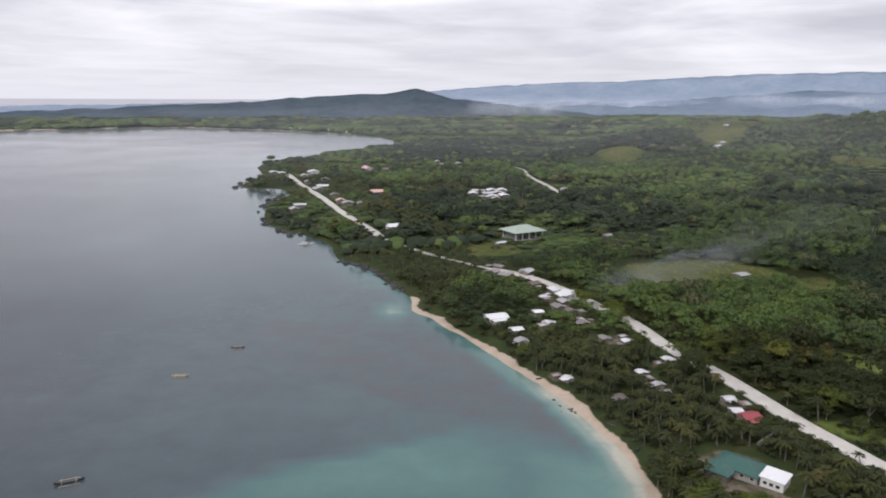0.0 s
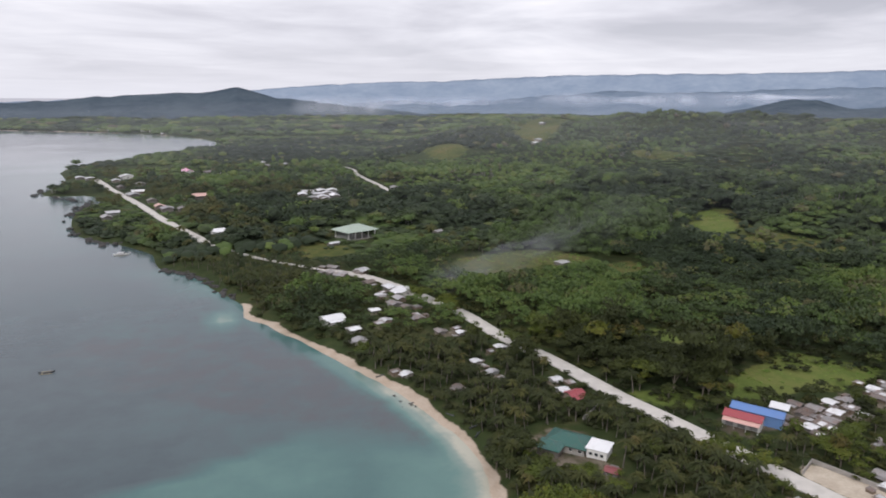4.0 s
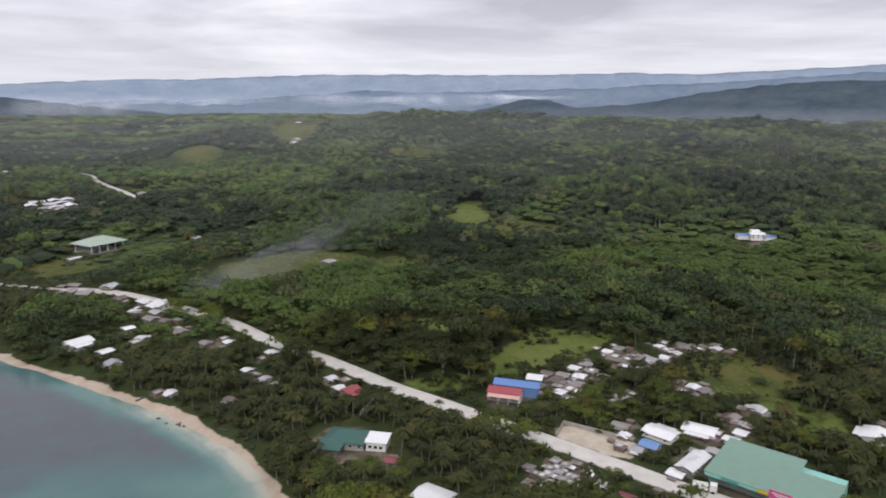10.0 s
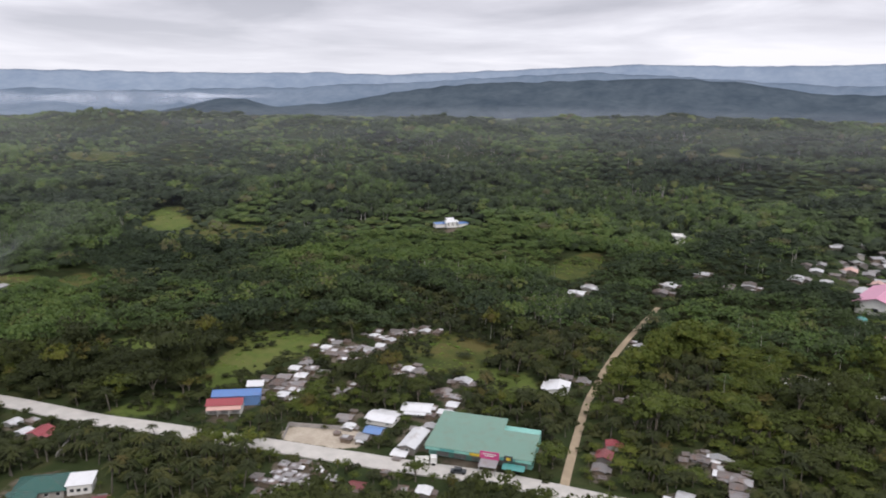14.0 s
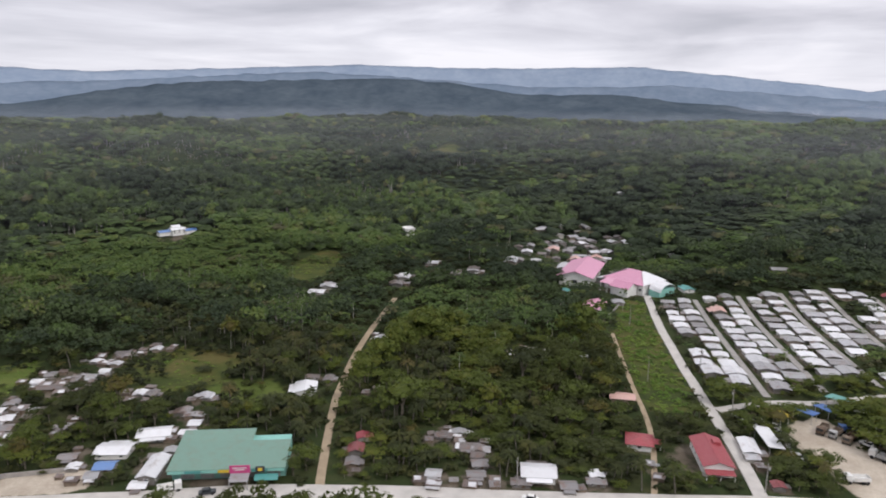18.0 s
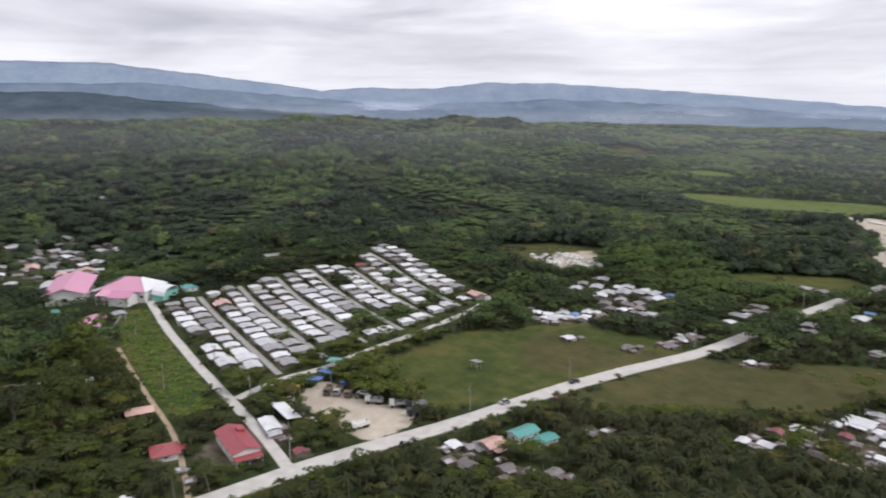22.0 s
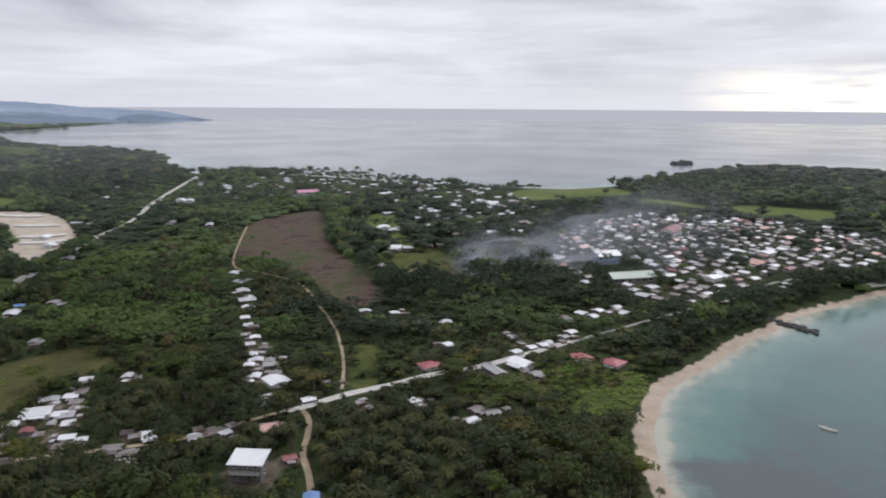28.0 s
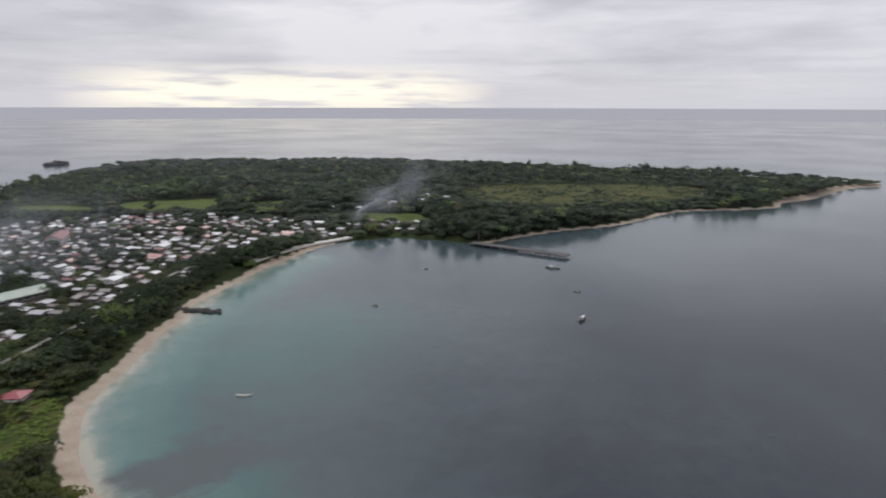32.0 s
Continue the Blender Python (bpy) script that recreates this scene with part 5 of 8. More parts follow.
random.seed(11)
for name, homes in (("north village", NORTH_VILLAGE), ("houses on the north point", NORTH_POINT), ("north hamlet", NORTH_HAMLET), ("row of shacks", ROW_SHACKS), ("north roadside", ROADSIDE_NORTH),
                    ("houses by the track", CENTRE), ("upper village", UPPER_VILLAGE + UPPER_VILLAGE_B), ("roadside houses", ROADSIDE_CENTRE), ("south roadside", ROADSIDE_SOUTH), ("shack cluster", SHACK_CLUSTER),
                    ("houses behind the field", FIELD_HAMLET + FIELD_HAMLET_B), ("houses at the crossing", CROSSING), ("houses on the town road", TOWN_EDGE), ("houses of the south shore", SOUTH_SHORE), ("houses behind the smoke", BACK_TOWN + BACK_TOWN_B), ("quarry sheds", QUARRY_SHEDS)):
    for x, y, kind in homes:
        if kind != "Q":
            settle(x, y, kind, None, 1.5 if y > 580 else 1.0, group=name)
            if kind in "wgs" and math.hypot(x, y) < 400:
                for k in range(random.choice((0, 1, 1, 2)) + (name == "row of shacks")):
                    a, far = random.uniform(0, 6.28), random.uniform(4.2, 5.8)
                    px, py = x + far * math.cos(a), y + far * math.sin(a)
                    if all((px - h[0]) ** 2 + (py - h[1]) ** 2 > 11 for h in HOMES):
                        settle(px, py, "q", None, random.uniform(0.8, 1.2), name)


# ---------------------------------------------------------------- the housing estate, in rows along its streets
ESTATE = [gable_house("estate row house with a pale metal roof", 7.9, 6.4, 2.7, 0.85, ROOF_PALE, PLASTER, 0, name="row_house"),
          gable_house("estate row house with a bright white roof", 7.7, 6.2, 2.8, 0.8, ROOF_WHITE, WHITEWALL, 0, name="row_house"),
          gable_house("estate row house with a greyish stained roof", 7.2, 6.0, 2.6, 0.8, ROOF_PALE, BLOCKWALL, 0, shed=True, name="row_house")]
for root in ESTATE:
    part("door", one_box(1.2, -3.1, 0, 0.95, 0.5, 2.05), DOORWOOD, root)
    add_window(root, -1.6, -3.12, 1.0, 0, 1.4, 1.1)
    root["group"] = "housing estate"
KINDS["e"] = ESTATE
U, V = Vector((math.cos(0.087), math.sin(0.087))), Vector((math.sin(0.087), -math.cos(0.087)))
ESTATE_CORNER = Vector((240, -61))
ESTATE_STREETS = []
for k in range(8):
    v0 = -21.5 + 21.3 * k
    u0, u1 = np.interp(v0, (-22, 0, 29, 63, 106, 150), (22, 3, 14, 25, 43, 50)), np.interp(v0, (-22, 0, 67, 87, 131, 150), (115, 118, 132, 124, 166, 142))
    if k:
        a, b = ESTATE_CORNER + U * u0 + V * v0, ESTATE_CORNER + U * u1 + V * v0
        ESTATE_STREETS.append(np.array([a + (b - a) * s for s in np.linspace(0, 1, 14)]))
    if k == 7:
        break
    for row, back in ((6.6, 0.0), (14.9, math.pi)):
        v = v0 + row
        u0, u1 = np.interp(v, (-22, 0, 29, 63, 106, 150), (22, 3, 14, 25, 43, 50)), np.interp(v, (-22, 0, 67, 87, 131, 150), (115, 118, 132, 124, 166, 142))
        u = u0 + 5
        while u < u1:
            lane = 40 + (v - 47) * 0.28
            if not (v > 42 and abs(u - lane) < 6.5) and random.random() > 0.1:
                p = ESTATE_CORNER + U * u + V * (v + random.uniform(-0.5, 0.5))
                kind = random.choice("rogy") if random.random() < 0.07 else "e"
                settle(p.x, p.y, kind, 0.087 + back + math.pi + random.uniform(-0.07, 0.07) + random.choice((0, 0, math.pi / 2)), random.uniform(1.03, 1.17) if math.hypot(p.x, p.y) < 290 else random.uniform(0.86, 1.0), "housing estate")
            u += random.uniform(8.3, 9.6)
for line in ESTATE_STREETS[:-1]:
    strip("road", line, 1.25, JOINT, "narrow grey concrete street between estate rows", "road", 0.2)

# ---------------------------------------------------------------- the fishing town and the south shore
TOWN = ring([(-101, -356), (-135, -338), (-165, -352), (-192, -364), (-258, -400), (-332, -420), (-365, -445), (-345, -520), (-303, -575), (-254, -607), (-186, -621), (-107, -520), (-85, -410)])


def fill_town(area, pitch, turn, kinds, keep, group, size=1.0):
    lo, hi = area.min(0), area.max(0)
    mid, reach = (lo + hi) / 2, float(np.linalg.norm(hi - lo)) / 2
    c, s = math.cos(turn), math.sin(turn)
    n = int(reach / pitch) + 1
    for i in range(-n, n + 1):
        for j in range(-n, n + 1):
            a, b = i * pitch + random.uniform(-3, 3), j * pitch * 0.92 + random.uniform(-3, 3)
            x, y = mid[0] + c * a - s * b, mid[1] + s * a + c * b
            if random.random() < keep and inside(np.array([x]), np.array([y]), area)[0] and gap(np.array([x]), np.array([y]), TOWN_STREET)[0] > 6 \
                    and all((x - h[0]) ** 2 + (y - h[1]) ** 2 > 42 for h in HOMES[-400:]) and not (-140 < x < -95 and -448 < y < -368):
                settle(x, y, random.choice(kinds), turn + random.choice((0, math.pi / 2)) + random.uniform(-0.15, 0.15), size * random.uniform(0.66, 1.16), group)


KINDS["t"] = [gable_house("town house with a pale sheet metal roof", 7.4, 6.0, 3.2, 1.2, ROOF_PALE, PLASTER, 0, name="town_house"),
              gable_house("town house with a rusty sheet metal roof", 7.0, 5.8, 3.2, 1.2, ROOF_OLD, BLOCKWALL, 0, name="town_house"),
              gable_house("two-storey town house with a pale metal roof", 6.8, 5.8, 5.2, 1.2, ROOF_PALE, PLASTER, 0, name="town_house")]
for root in KINDS["t"]:
    root["group"] = "fishing town"
fill_town(TOWN, 9.4, 0.58, "tttttxxyyyyyyyyyuoW", 0.86, "fishing town", 0.9)
fill_town(ring([(-310, -400), (-345, -404), (-380, -395), (-400, -365), (-420, -380), (-390, -430), (-340, -430)]), 11.5, 0.3, "ttttwg", 0.75, "fishing town")
fill_town(ring([(-95, -660), (-85, -830), (40, -890), (200, -950), (300, -940), (250, -820), (120, -760), (20, -700)]), 27, 0.4, "tttwgtW", 0.55, "houses of the south shore")
fill_town(ring([(-90, -540), (-60, -620), (10, -640), (30, -560), (-20, -500)]), 26, 0.4, "ttwg", 0.5, "houses of the south shore")
fill_town(ring([(-430, -530), (-520, -520), (-560, -470), (-500, -440), (-440, -460)]), 24, 0.5, "ttw", 0.6, "peninsula hamlet")
fill_town(ring([(-560, 2150), (-380, 2030), (-260, 1900), (-200, 1960), (-400, 2140)]), 30, 0.5, "tWw", 0.5, "bay town across the water", 1.4)

# ---------------------------------------------------------------- large single buildings
def place(root, x, y, turn, half, up=0.2):
    root.matrix_basis = Matrix.Translation((x, y, level(x, y) + up)) @ Matrix.Rotation(turn, 4, "Z")
    HOMES.append((x, y, half))
    return root


def warehouse():
    """A store with one broad green roof, front towards -y."""
    root = thing("warehouse", "large store with a broad sage green metal roof", "warehouse")
    part("wall", wall_block(29, 16, 4.4), TEALWALL, root)
    bm = bmesh.new()
    slab(bm, [(-15, -11.2, 4.75), (15, -11.2, 4.75), (15, 2.5, 5.9), (-15, 2.5, 5.9)], 0.16)
    part("roof", bm, ROOF_SAGE, root)
    bm = bmesh.new()
    slab(bm, [(-15, 2.52, 5.9), (4.6, 2.52, 5.9), (4.6, 9, 6.45), (-15, 9, 6.45)], 0.16)
    part("rear_roof", bm, ROOF_SAGE, root)
    part("rear_wall", one_box(-5.2, 7.3, -1.5, 18.6, 3.0, 7.3), TEALWALL, root)
    for k in range(7):
        bm = bmesh.new()
        box(bm, -12.6 + 4.2 * k, -11.3, 3.7, 4.1, 0.14, 0.85)
        part("fascia_panel", bm, (TEALWALL, ROOF_TEAL, TEALWALL, YELLOW, TEALWALL, ROOF_TEAL, TEALWALL)[k], root)
    sign = part("sign_board", one_box(3.5, -11.6, 3.6, 5.2, 0.2, 2.5), PINKWALL, root, "magenta sign board with white lettering bars")
    for z, w in ((5.2, 3.8), (4.6, 2.6)):
        part("lettering_bar", one_box(3.5, -11.73, z, w, 0.06, 0.28), WHITEWALL, sign)
    sign = part("sign_board", one_box(8.6, -11.6, 3.7, 2.3, 0.2, 1.9), DARKHULL, root, "square dark sign with a yellow shape")
    part("sign_shape", one_box(8.6, -11.73, 4.1, 1.1, 0.06, 1.0), YELLOW, sign)
    for x in (-10.5, -5.5, -0.5, 6.0, 11.5):
        part("shutter", one_box(x, -8.05, 0.0, 3.4, 0.16, 3.0), STEEL, root)
    bm = bmesh.new()
    slab(bm, [(1.2, -15.2, 3.1), (6.0, -15.2, 3.1), (6.0, -11.3, 3.7), (1.2, -11.3, 3.7)], 0.1)
    part("entrance_canopy", bm, ROOF_PALE, root)
    for x in (1.4, 5.8):
        part("post", one_box(x, -15.0, -1.5, 0.2, 0.2, 4.55), STEEL, root)
    bm = bmesh.new()
    slab(bm, [(7.2, -13.6, 2.3), (13.2, -13.6, 2.3), (13.2, -11.3, 2.9), (7.2, -11.3, 2.9)], 0.1)
    part("awning", bm, ROOF_TEAL, root)
    return root


store = place(warehouse(), 160.4, 92.3, math.atan2(-27.8, 9), 17)
store.scale = (1.0, 1.0, 0.85)


def twin_shop():
    root = thing("shop_row", "shop row with red, blue and white metal roofs", "shop")
    part("wall", wall_block(15, 7, 3.6, 1.3), WHITEWALL, root)
    part("roof", gable(15, 7, 3.6, 1.3), ROOF_RED, root)
    bm = wall_block(21, 7, 4.2, 1.3)
    bmesh.ops.translate(bm, verts=bm.verts, vec=(4, 8.2, 0))
    part("rear_wall", bm, ROOF_BLUE, root)
    bm = gable(21, 7, 4.2, 1.3)
    bmesh.ops.translate(bm, verts=bm.verts, vec=(4, 8.2, 0))
    part("rear_roof", bm, ROOF_BLUE, root)
    bm = bmesh.new()
    slab(bm, [(7.5, 11, 5.5), (15.5, 11, 5.5), (15.5, 16.5, 6.3), (7.5, 16.5, 6.3)], 0.12)
    part("side_roof", bm, ROOF_WHITE, root)
    bm = bmesh.new()
    slab(bm, [(-7.5, -6.8, 2.7), (7.5, -6.8, 2.7), (7.5, -3.6, 3.3), (-7.5, -3.6, 3.3)], 0.1)
    part("awning", bm, ROOF_SALMON, root)
    for x in (-7.2, -2.4, 2.4, 7.2):
        part("post", one_box(x, -6.6, -1.5, 0.2, 0.2, 4.2), WHITEWALL, root)
    for x in (-5, 0, 5):
        part("shutter", one_box(x, -3.55, 0, 3.2, 0.16, 2.7), STEEL, root)
    return root


shops = place(twin_shop(), 134, 172, math.atan2(-9, 8), 9)
shops.scale = (0.7, 0.7, 0.8)


def green_house():
    root = thing("villa", "rambling villa with a dark green hipped metal roof", "villa")
    part("wall", wall_block(13, 9, 3.2), PLASTER, root)
    part("roof", hip(13, 9, 3.2, 2.6), ROOF_GREEN, root)
    bm = wall_block(7, 6, 3.0)
    bmesh.ops.translate(bm, verts=bm.verts, vec=(-4, -6.5, 0))
    part("wing_wall", bm, PLASTER, root)
    bm = hip(7, 6, 3.0, 1.8)
    bmesh.ops.translate(bm, verts=bm.verts, vec=(-4, -6.5, 0))
    part("wing_roof", bm, ROOF_GREEN, root)
    bm = wall_block(6.5, 6, 3.6)
    bmesh.ops.translate(bm, verts=bm.verts, vec=(10.4, -1, 0))
    part("annex_wall", bm, WHITEWALL, root)
    bm = lean(6.5, 6, 3.8, 0.7)
    bmesh.ops.translate(bm, verts=bm.verts, vec=(10.4, -1, 0))
    part("annex_roof", bm, ROOF_WHITE, root)
    for x in (8.5, 10.3, 12.1):
        add_window(root, x, -4.0, 1.2, 0, 1.2, 1.3)
    for x in (-1, 2, 5):
        add_window(root, x, -4.5, 1.0, 0, 1.3, 1.2)
    return root


villa = place(green_house(), 78, 173, -0.75, 12)
villa.scale = (0.88, 0.88, 0.72)
settle(83, 156, "m", -0.75, 0.95, "houses beside the villa")


def red_store():
    root = thing("store", "roadside store with a long red metal roof", "store")
    part("wall", wall_block(19, 9, 3.8, 1.6), WHITEWALL, root)
    part("roof", gable(19, 9, 3.8, 1.6), ROOF_RED, root)
    bm = bmesh.new()
    slab(bm, [(9.3, -4.6, 2.6), (12.4, -4.6, 2.2), (12.4, 4.6, 2.2), (9.3, 4.6, 2.6)], 0.1)
    part("awning", bm, ROOF_RED, root)
    for y in (-4.3, 0, 4.3):
        part("post", one_box(12.1, y, -1.5, 0.18, 0.18, 3.7), WHITEWALL, root)
    part("dormer", one_box(-4.5, 2.5, 4.0, 3.0, 2.4, 1.9), ROOF_RED, root)
    for x in (-6, -2, 2, 6):
        add_window(root, x, -4.5, 1.1, 0)
        add_window(root, x, 4.5, 1.1, 0)
    part("door", one_box(9.55, 0, 0, 0.16, 2.2, 2.3), STEEL, root)
    return root


red = place(red_store(), 192, -35, math.pi + 0.1, 11)
red.scale = (0.88, 0.84, 0.75)


def gym():
    """The pink hall with wings."""
    root = thing("hall", "assembly hall with pink and white curved metal roofs", "hall")
    part("wall", wall_block(30, 22, 6.0), WHITEWALL, root)
    part("roof", hip(30, 22, 6.0, 5.2, 1.0, 0.2), ROOF_PINK, root)
    for s in (-1, 1):
        bm = bmesh.new()
        slab(bm, [(s * 16.1, -12.1, 5.95), (s * 16.1, 12.1, 5.95), (s * 6.2, 1.2, 11.1), (s * 6.2, -1.2, 11.1)][::s], 0.12)
        part("white_end_roof", bm, ROOF_WHITE, root)
    bm = wall_block(13, 10, 4.4, 2.4)
    bmesh.ops.translate(bm, verts=bm.verts, vec=(4, -15.5, 0))
    part("porch_wall", bm, WHITEWALL, root)
    bm = gable(13, 10, 4.4, 2.4, 0.8, 0.15)
    bmesh.ops.translate(bm, verts=bm.verts, vec=(4, -15.5, 0))
    part("porch_roof", bm, ROOF_PINK, root)
    for k in range(6):
        bm = bmesh.new()
        a0, a1 = math.pi * k / 6, math.pi * (k + 1) / 6
        slab(bm, [(17.3, -8 * math.cos(a0), 4 + 4 * math.sin(a0)), (26, -8 * math.cos(a0), 3 + 4 * math.sin(a0)), (26, -8 * math.cos(a1), 3 + 4 * math.sin(a1)), (17.3, -8 * math.cos(a1), 4 + 4 * math.sin(a1))], 0.15)
        part("vault_panel", bm, ROOF_WHITE, root)
    part("stage_wall", one_box(21, 0, -1.5, 8, 15.4, 5.6), TEALWALL, root)
    bm = bmesh.new()
    slab(bm, [(-12, -20, 4.6), (6, -20, 4.6), (6, -12.6, 6.4), (-12, -12.6, 6.4)], 0.15)
    part("front_roof", bm, ROOF_PINK, root)
    for x in (-11.5, -6, 0, 5.5):
        part("column", one_box(x, -19.6, -1.5, 0.5, 0.5, 6.0), WHITEWALL, root)
    bm = bmesh.new()
    slab(bm, [(-24, -10, 3.6), (-17.4, -10, 4.8), (-17.4, 10, 4.8), (-24, 10, 3.6)], 0.15)
    part("side_roof", bm, ROOF_WHITE, root)
    part("side_wall", one_box(-20.5, 0, -1.5, 6, 19, 5.0), PLASTER, root)
    for k in range(6):
        add_window(root, -13.5 + 5.4 * k, -12, 2.4, 0, 2.4, 1.6)
    return root


hall = place(gym(), 376, -22, math.radians(232), 20)
hall.scale = (0.8, 0.85, 0.9)
for x, y, kind, turn, size in ((392, 6, "p", -0.16, 1.7), (332, -1, "p", -0.25, 0.75), (372, -48, "G", 0.3, 1.0), (345, -13, "w", 0.2, 0.9), (360, 12, "G", 0.5, 0.7)):
    settle(x, y, kind, turn, size, "buildings round the hall")


def hall_north():
    root = thing("covered_court", "open court under a pale green hipped roof", "covered court")
    part("floor_slab", one_box(0, 0, -1.5, 24, 18, 1.7), JOINT, root)
    part("roof", hip(25, 19, 5.6, 3.6, 1.0, 0.2), ROOF_MINT, root)
    for x in (-11, -5.5, 0, 5.5, 11):
        for y in (-8, 8):
            part("column", one_box(x, y, 0.2, 0.5, 0.5, 5.3), WHITEWALL, root)
    part("stage_wall", one_box(-9, 0, 0.2, 3, 14, 4.2), PLASTER, root)
    return root


place(hall_north(), 50, 486, 0.5, 15, 0.4)
settle(33, 462, "L", 0.6, 0.8, "buildings by the court")


def hill_lodge():
    root = thing("lodge", "hillside lodge with pale blue and white roofs", "lodge")
    for k, (x, y, w, d, h, roof) in enumerate(((0, 0, 14, 9, 5.5, ROOF_WHITE), (-13, 3, 11, 7, 3.4, ROOF_BLUE), (12, -3, 11, 7, 3.6, ROOF_BLUE), (2, 9, 8, 7, 6.8, ROOF_WHITE))):
        bm = wall_block(w, d, h, 1.5)
        bmesh.ops.translate(bm, verts=bm.verts, vec=(x, y, 0))
        part("wall", bm, WHITEWALL, root)
        bm = gable(w, d, h, 1.5)
        bmesh.ops.translate(bm, verts=bm.verts, vec=(x, y, 0))
        part("roof", bm, roof, root)
    for x in (-5, 0, 5):
        add_window(root, x, -4.5, 1.2, 0, 1.6, 1.4)
        add_window(root, x, -4.5, 3.6, 0, 1.6, 1.2)
    return root


lodge = place(hill_lodge(), 402, 264, -0.6, 11, 0.6)
lodge.scale = (0.62, 0.7, 0.55)


def white_hall():
    root = thing("house", "two-storey house with one tilted white roof", "house")
    # a dark wall colour stands in for the shade of an open carport
    part("wall", wall_block(8.0, 6.0, 4.8), BLOCKWALL, root)
    part("roof", lean(8.4, 6.4, 5.0, 0.8, 0.6, 0.15), ROOF_WHITE, root)
    add_openings(root, 8.0, 6.0, 4.8, 3, 2)
    part("balcony", one_box(0, -3.8, 2.6, 7.8, 1.6, 0.2), JOINT, root)
    bm = bmesh.new()
    for x in (-3.7, -1.9, 0, 1.9, 3.7):
        box(bm, x, -4.5, 2.8, 0.1, 0.1, 0.9)
    box(bm, 0, -4.5, 3.7, 7.6, 0.1, 0.1)
    part("railing", bm, STEEL, root)
    return root


place(white_hall(), 45, -172, math.pi - 0.1, 9)


def school(label, w, d, h, roof, wall):
    root = thing("school_building", label, "school")
    part("wall", wall_block(w, d, h, 2.2), wall, root)
    part("roof", gable(w, d, h, 2.2, 0.9, 0.16), roof, root)
    for s in range(2 if h > 5 else 1):
        for k in range(6):
            add_window(root, -w / 2 + w * (k + 0.5) / 6, -d / 2, 1.0 + 3.1 * s, 0, w / 9, 1.3)
            add_window(root, -w / 2 + w * (k + 0.5) / 6, d / 2, 1.0 + 3.1 * s, 0, w / 9, 1.3)
    return root


place(school("two-storey blue and white school block", 15, 10, 5.6, ROOF_WHITE, BLUEWALL), -116, -428, 0.35, 9)
place(school("long school block with a pale green roof", 25, 9, 3.4, ROOF_MINT, PLASTER), -118, -381, 0.2, 13)
place(school("town hall with a dull red roof", 26, 10, 5.5, ROOF_MAROON, WHITEWALL), -190, -520, 1.0, 13)

# templates that stand nowhere
for root in SPARE + ESTATE + KINDS["t"]:
    if root not in USED:
        for ob in (root, *root.children_recursive):
            bpy.data.objects.remove(ob)

# trodden earth round the houses
yard = np.zeros(len(gx))
close_by = np.nonzero(np.hypot(gx, gy) < 700)[0]
for hx, hy, hr in HOMES:
    k = close_by[(np.abs(gx[close_by] - hx) < hr + 8) & (np.abs(gy[close_by] - hy) < hr + 8)]
    yard[k] = np.maximum(yard[k], 1 - step01(np.hypot(gx[k] - hx, gy[k] - hy), hr * 0.7, hr + 4.5))
attribute(ground_mesh, "yard", yard * 0.62)

# ---------------------------------------------------------------- trees
rng = np.random.default_rng(7)
HOME_XY = np.array([(h[0], h[1]) for h in HOMES])
HOME_R = np.array([h[2] for h in HOMES])


def ico():
    p = (1 + 5 ** 0.5) / 2
    v = np.array([(-1, p, 0), (1, p, 0), (-1, -p, 0), (1, -p, 0), (0, -1, p), (0, 1, p), (0, -1, -p), (0, 1, -p), (p, 0, -1), (p, 0, 1), (-p, 0, -1), (-p, 0, 1)], float)
    f = np.array([(0, 11, 5), (0, 5, 1), (0, 1, 7), (0, 7, 10), (0, 10, 11), (1, 5, 9), (5, 11, 4), (11, 10, 2), (10, 7, 6), (7, 1, 8),
                  (3, 9, 4), (3, 4, 2), (3, 2, 6), (3, 6, 8), (3, 8, 9), (4, 9, 5), (2, 4, 11), (6, 2, 10), (8, 6, 7), (9, 8, 1)])
    return v / np.linalg.norm(v[0]), f


ICO_V, ICO_F = ico()


def sprays(centre, normal, size):
    """Leaf sprays: one pointed, tilted spray for each centre."""
    n = len(centre)
    normal = normal / (np.linalg.norm(normal, axis=1)[:, None] + 1e-9)
    a = np.cross(normal, rng.normal(size=(n, 3)))
    a /= np.linalg.norm(a, axis=1)[:, None] + 1e-9
    b = np.cross(normal, a)
    s = size[:, None]
    v = np.stack([centre - a * s - b * s * 0.5, centre + a * s * 0.9 - b * s * 0.6 - normal * s * 0.15, centre + b * s * 1.1 - normal * s * 0.25], 1).reshape(-1, 3)
    return v, np.arange(n)[:, None] * 3 + np.array([[0, 1, 2]])


def tube(points, radii, sides):
    points = np.asarray(points, float)
    a = np.linspace(0, 2 * np.pi, sides, endpoint=False)
    v = np.concatenate([np.column_stack([p[0] + r * np.cos(a), p[1] + r * np.sin(a), np.full(sides, p[2])]) for p, r in zip(points, radii)])
    f = []
    for k in range(len(points) - 1):
        for j in range(sides):
            q, w = k * sides + j, k * sides + (j + 1) % sides
            f += [(q, w, w + sides), (q, w + sides, q + sides)]
    return v, np.array(f)


def join(pieces):
    vs, fs, n = [], [], 0
    for v, f in pieces:
        vs.append(v)
        fs.append(f + n)
        n += len(v)
    return np.concatenate(vs), np.concatenate(fs)


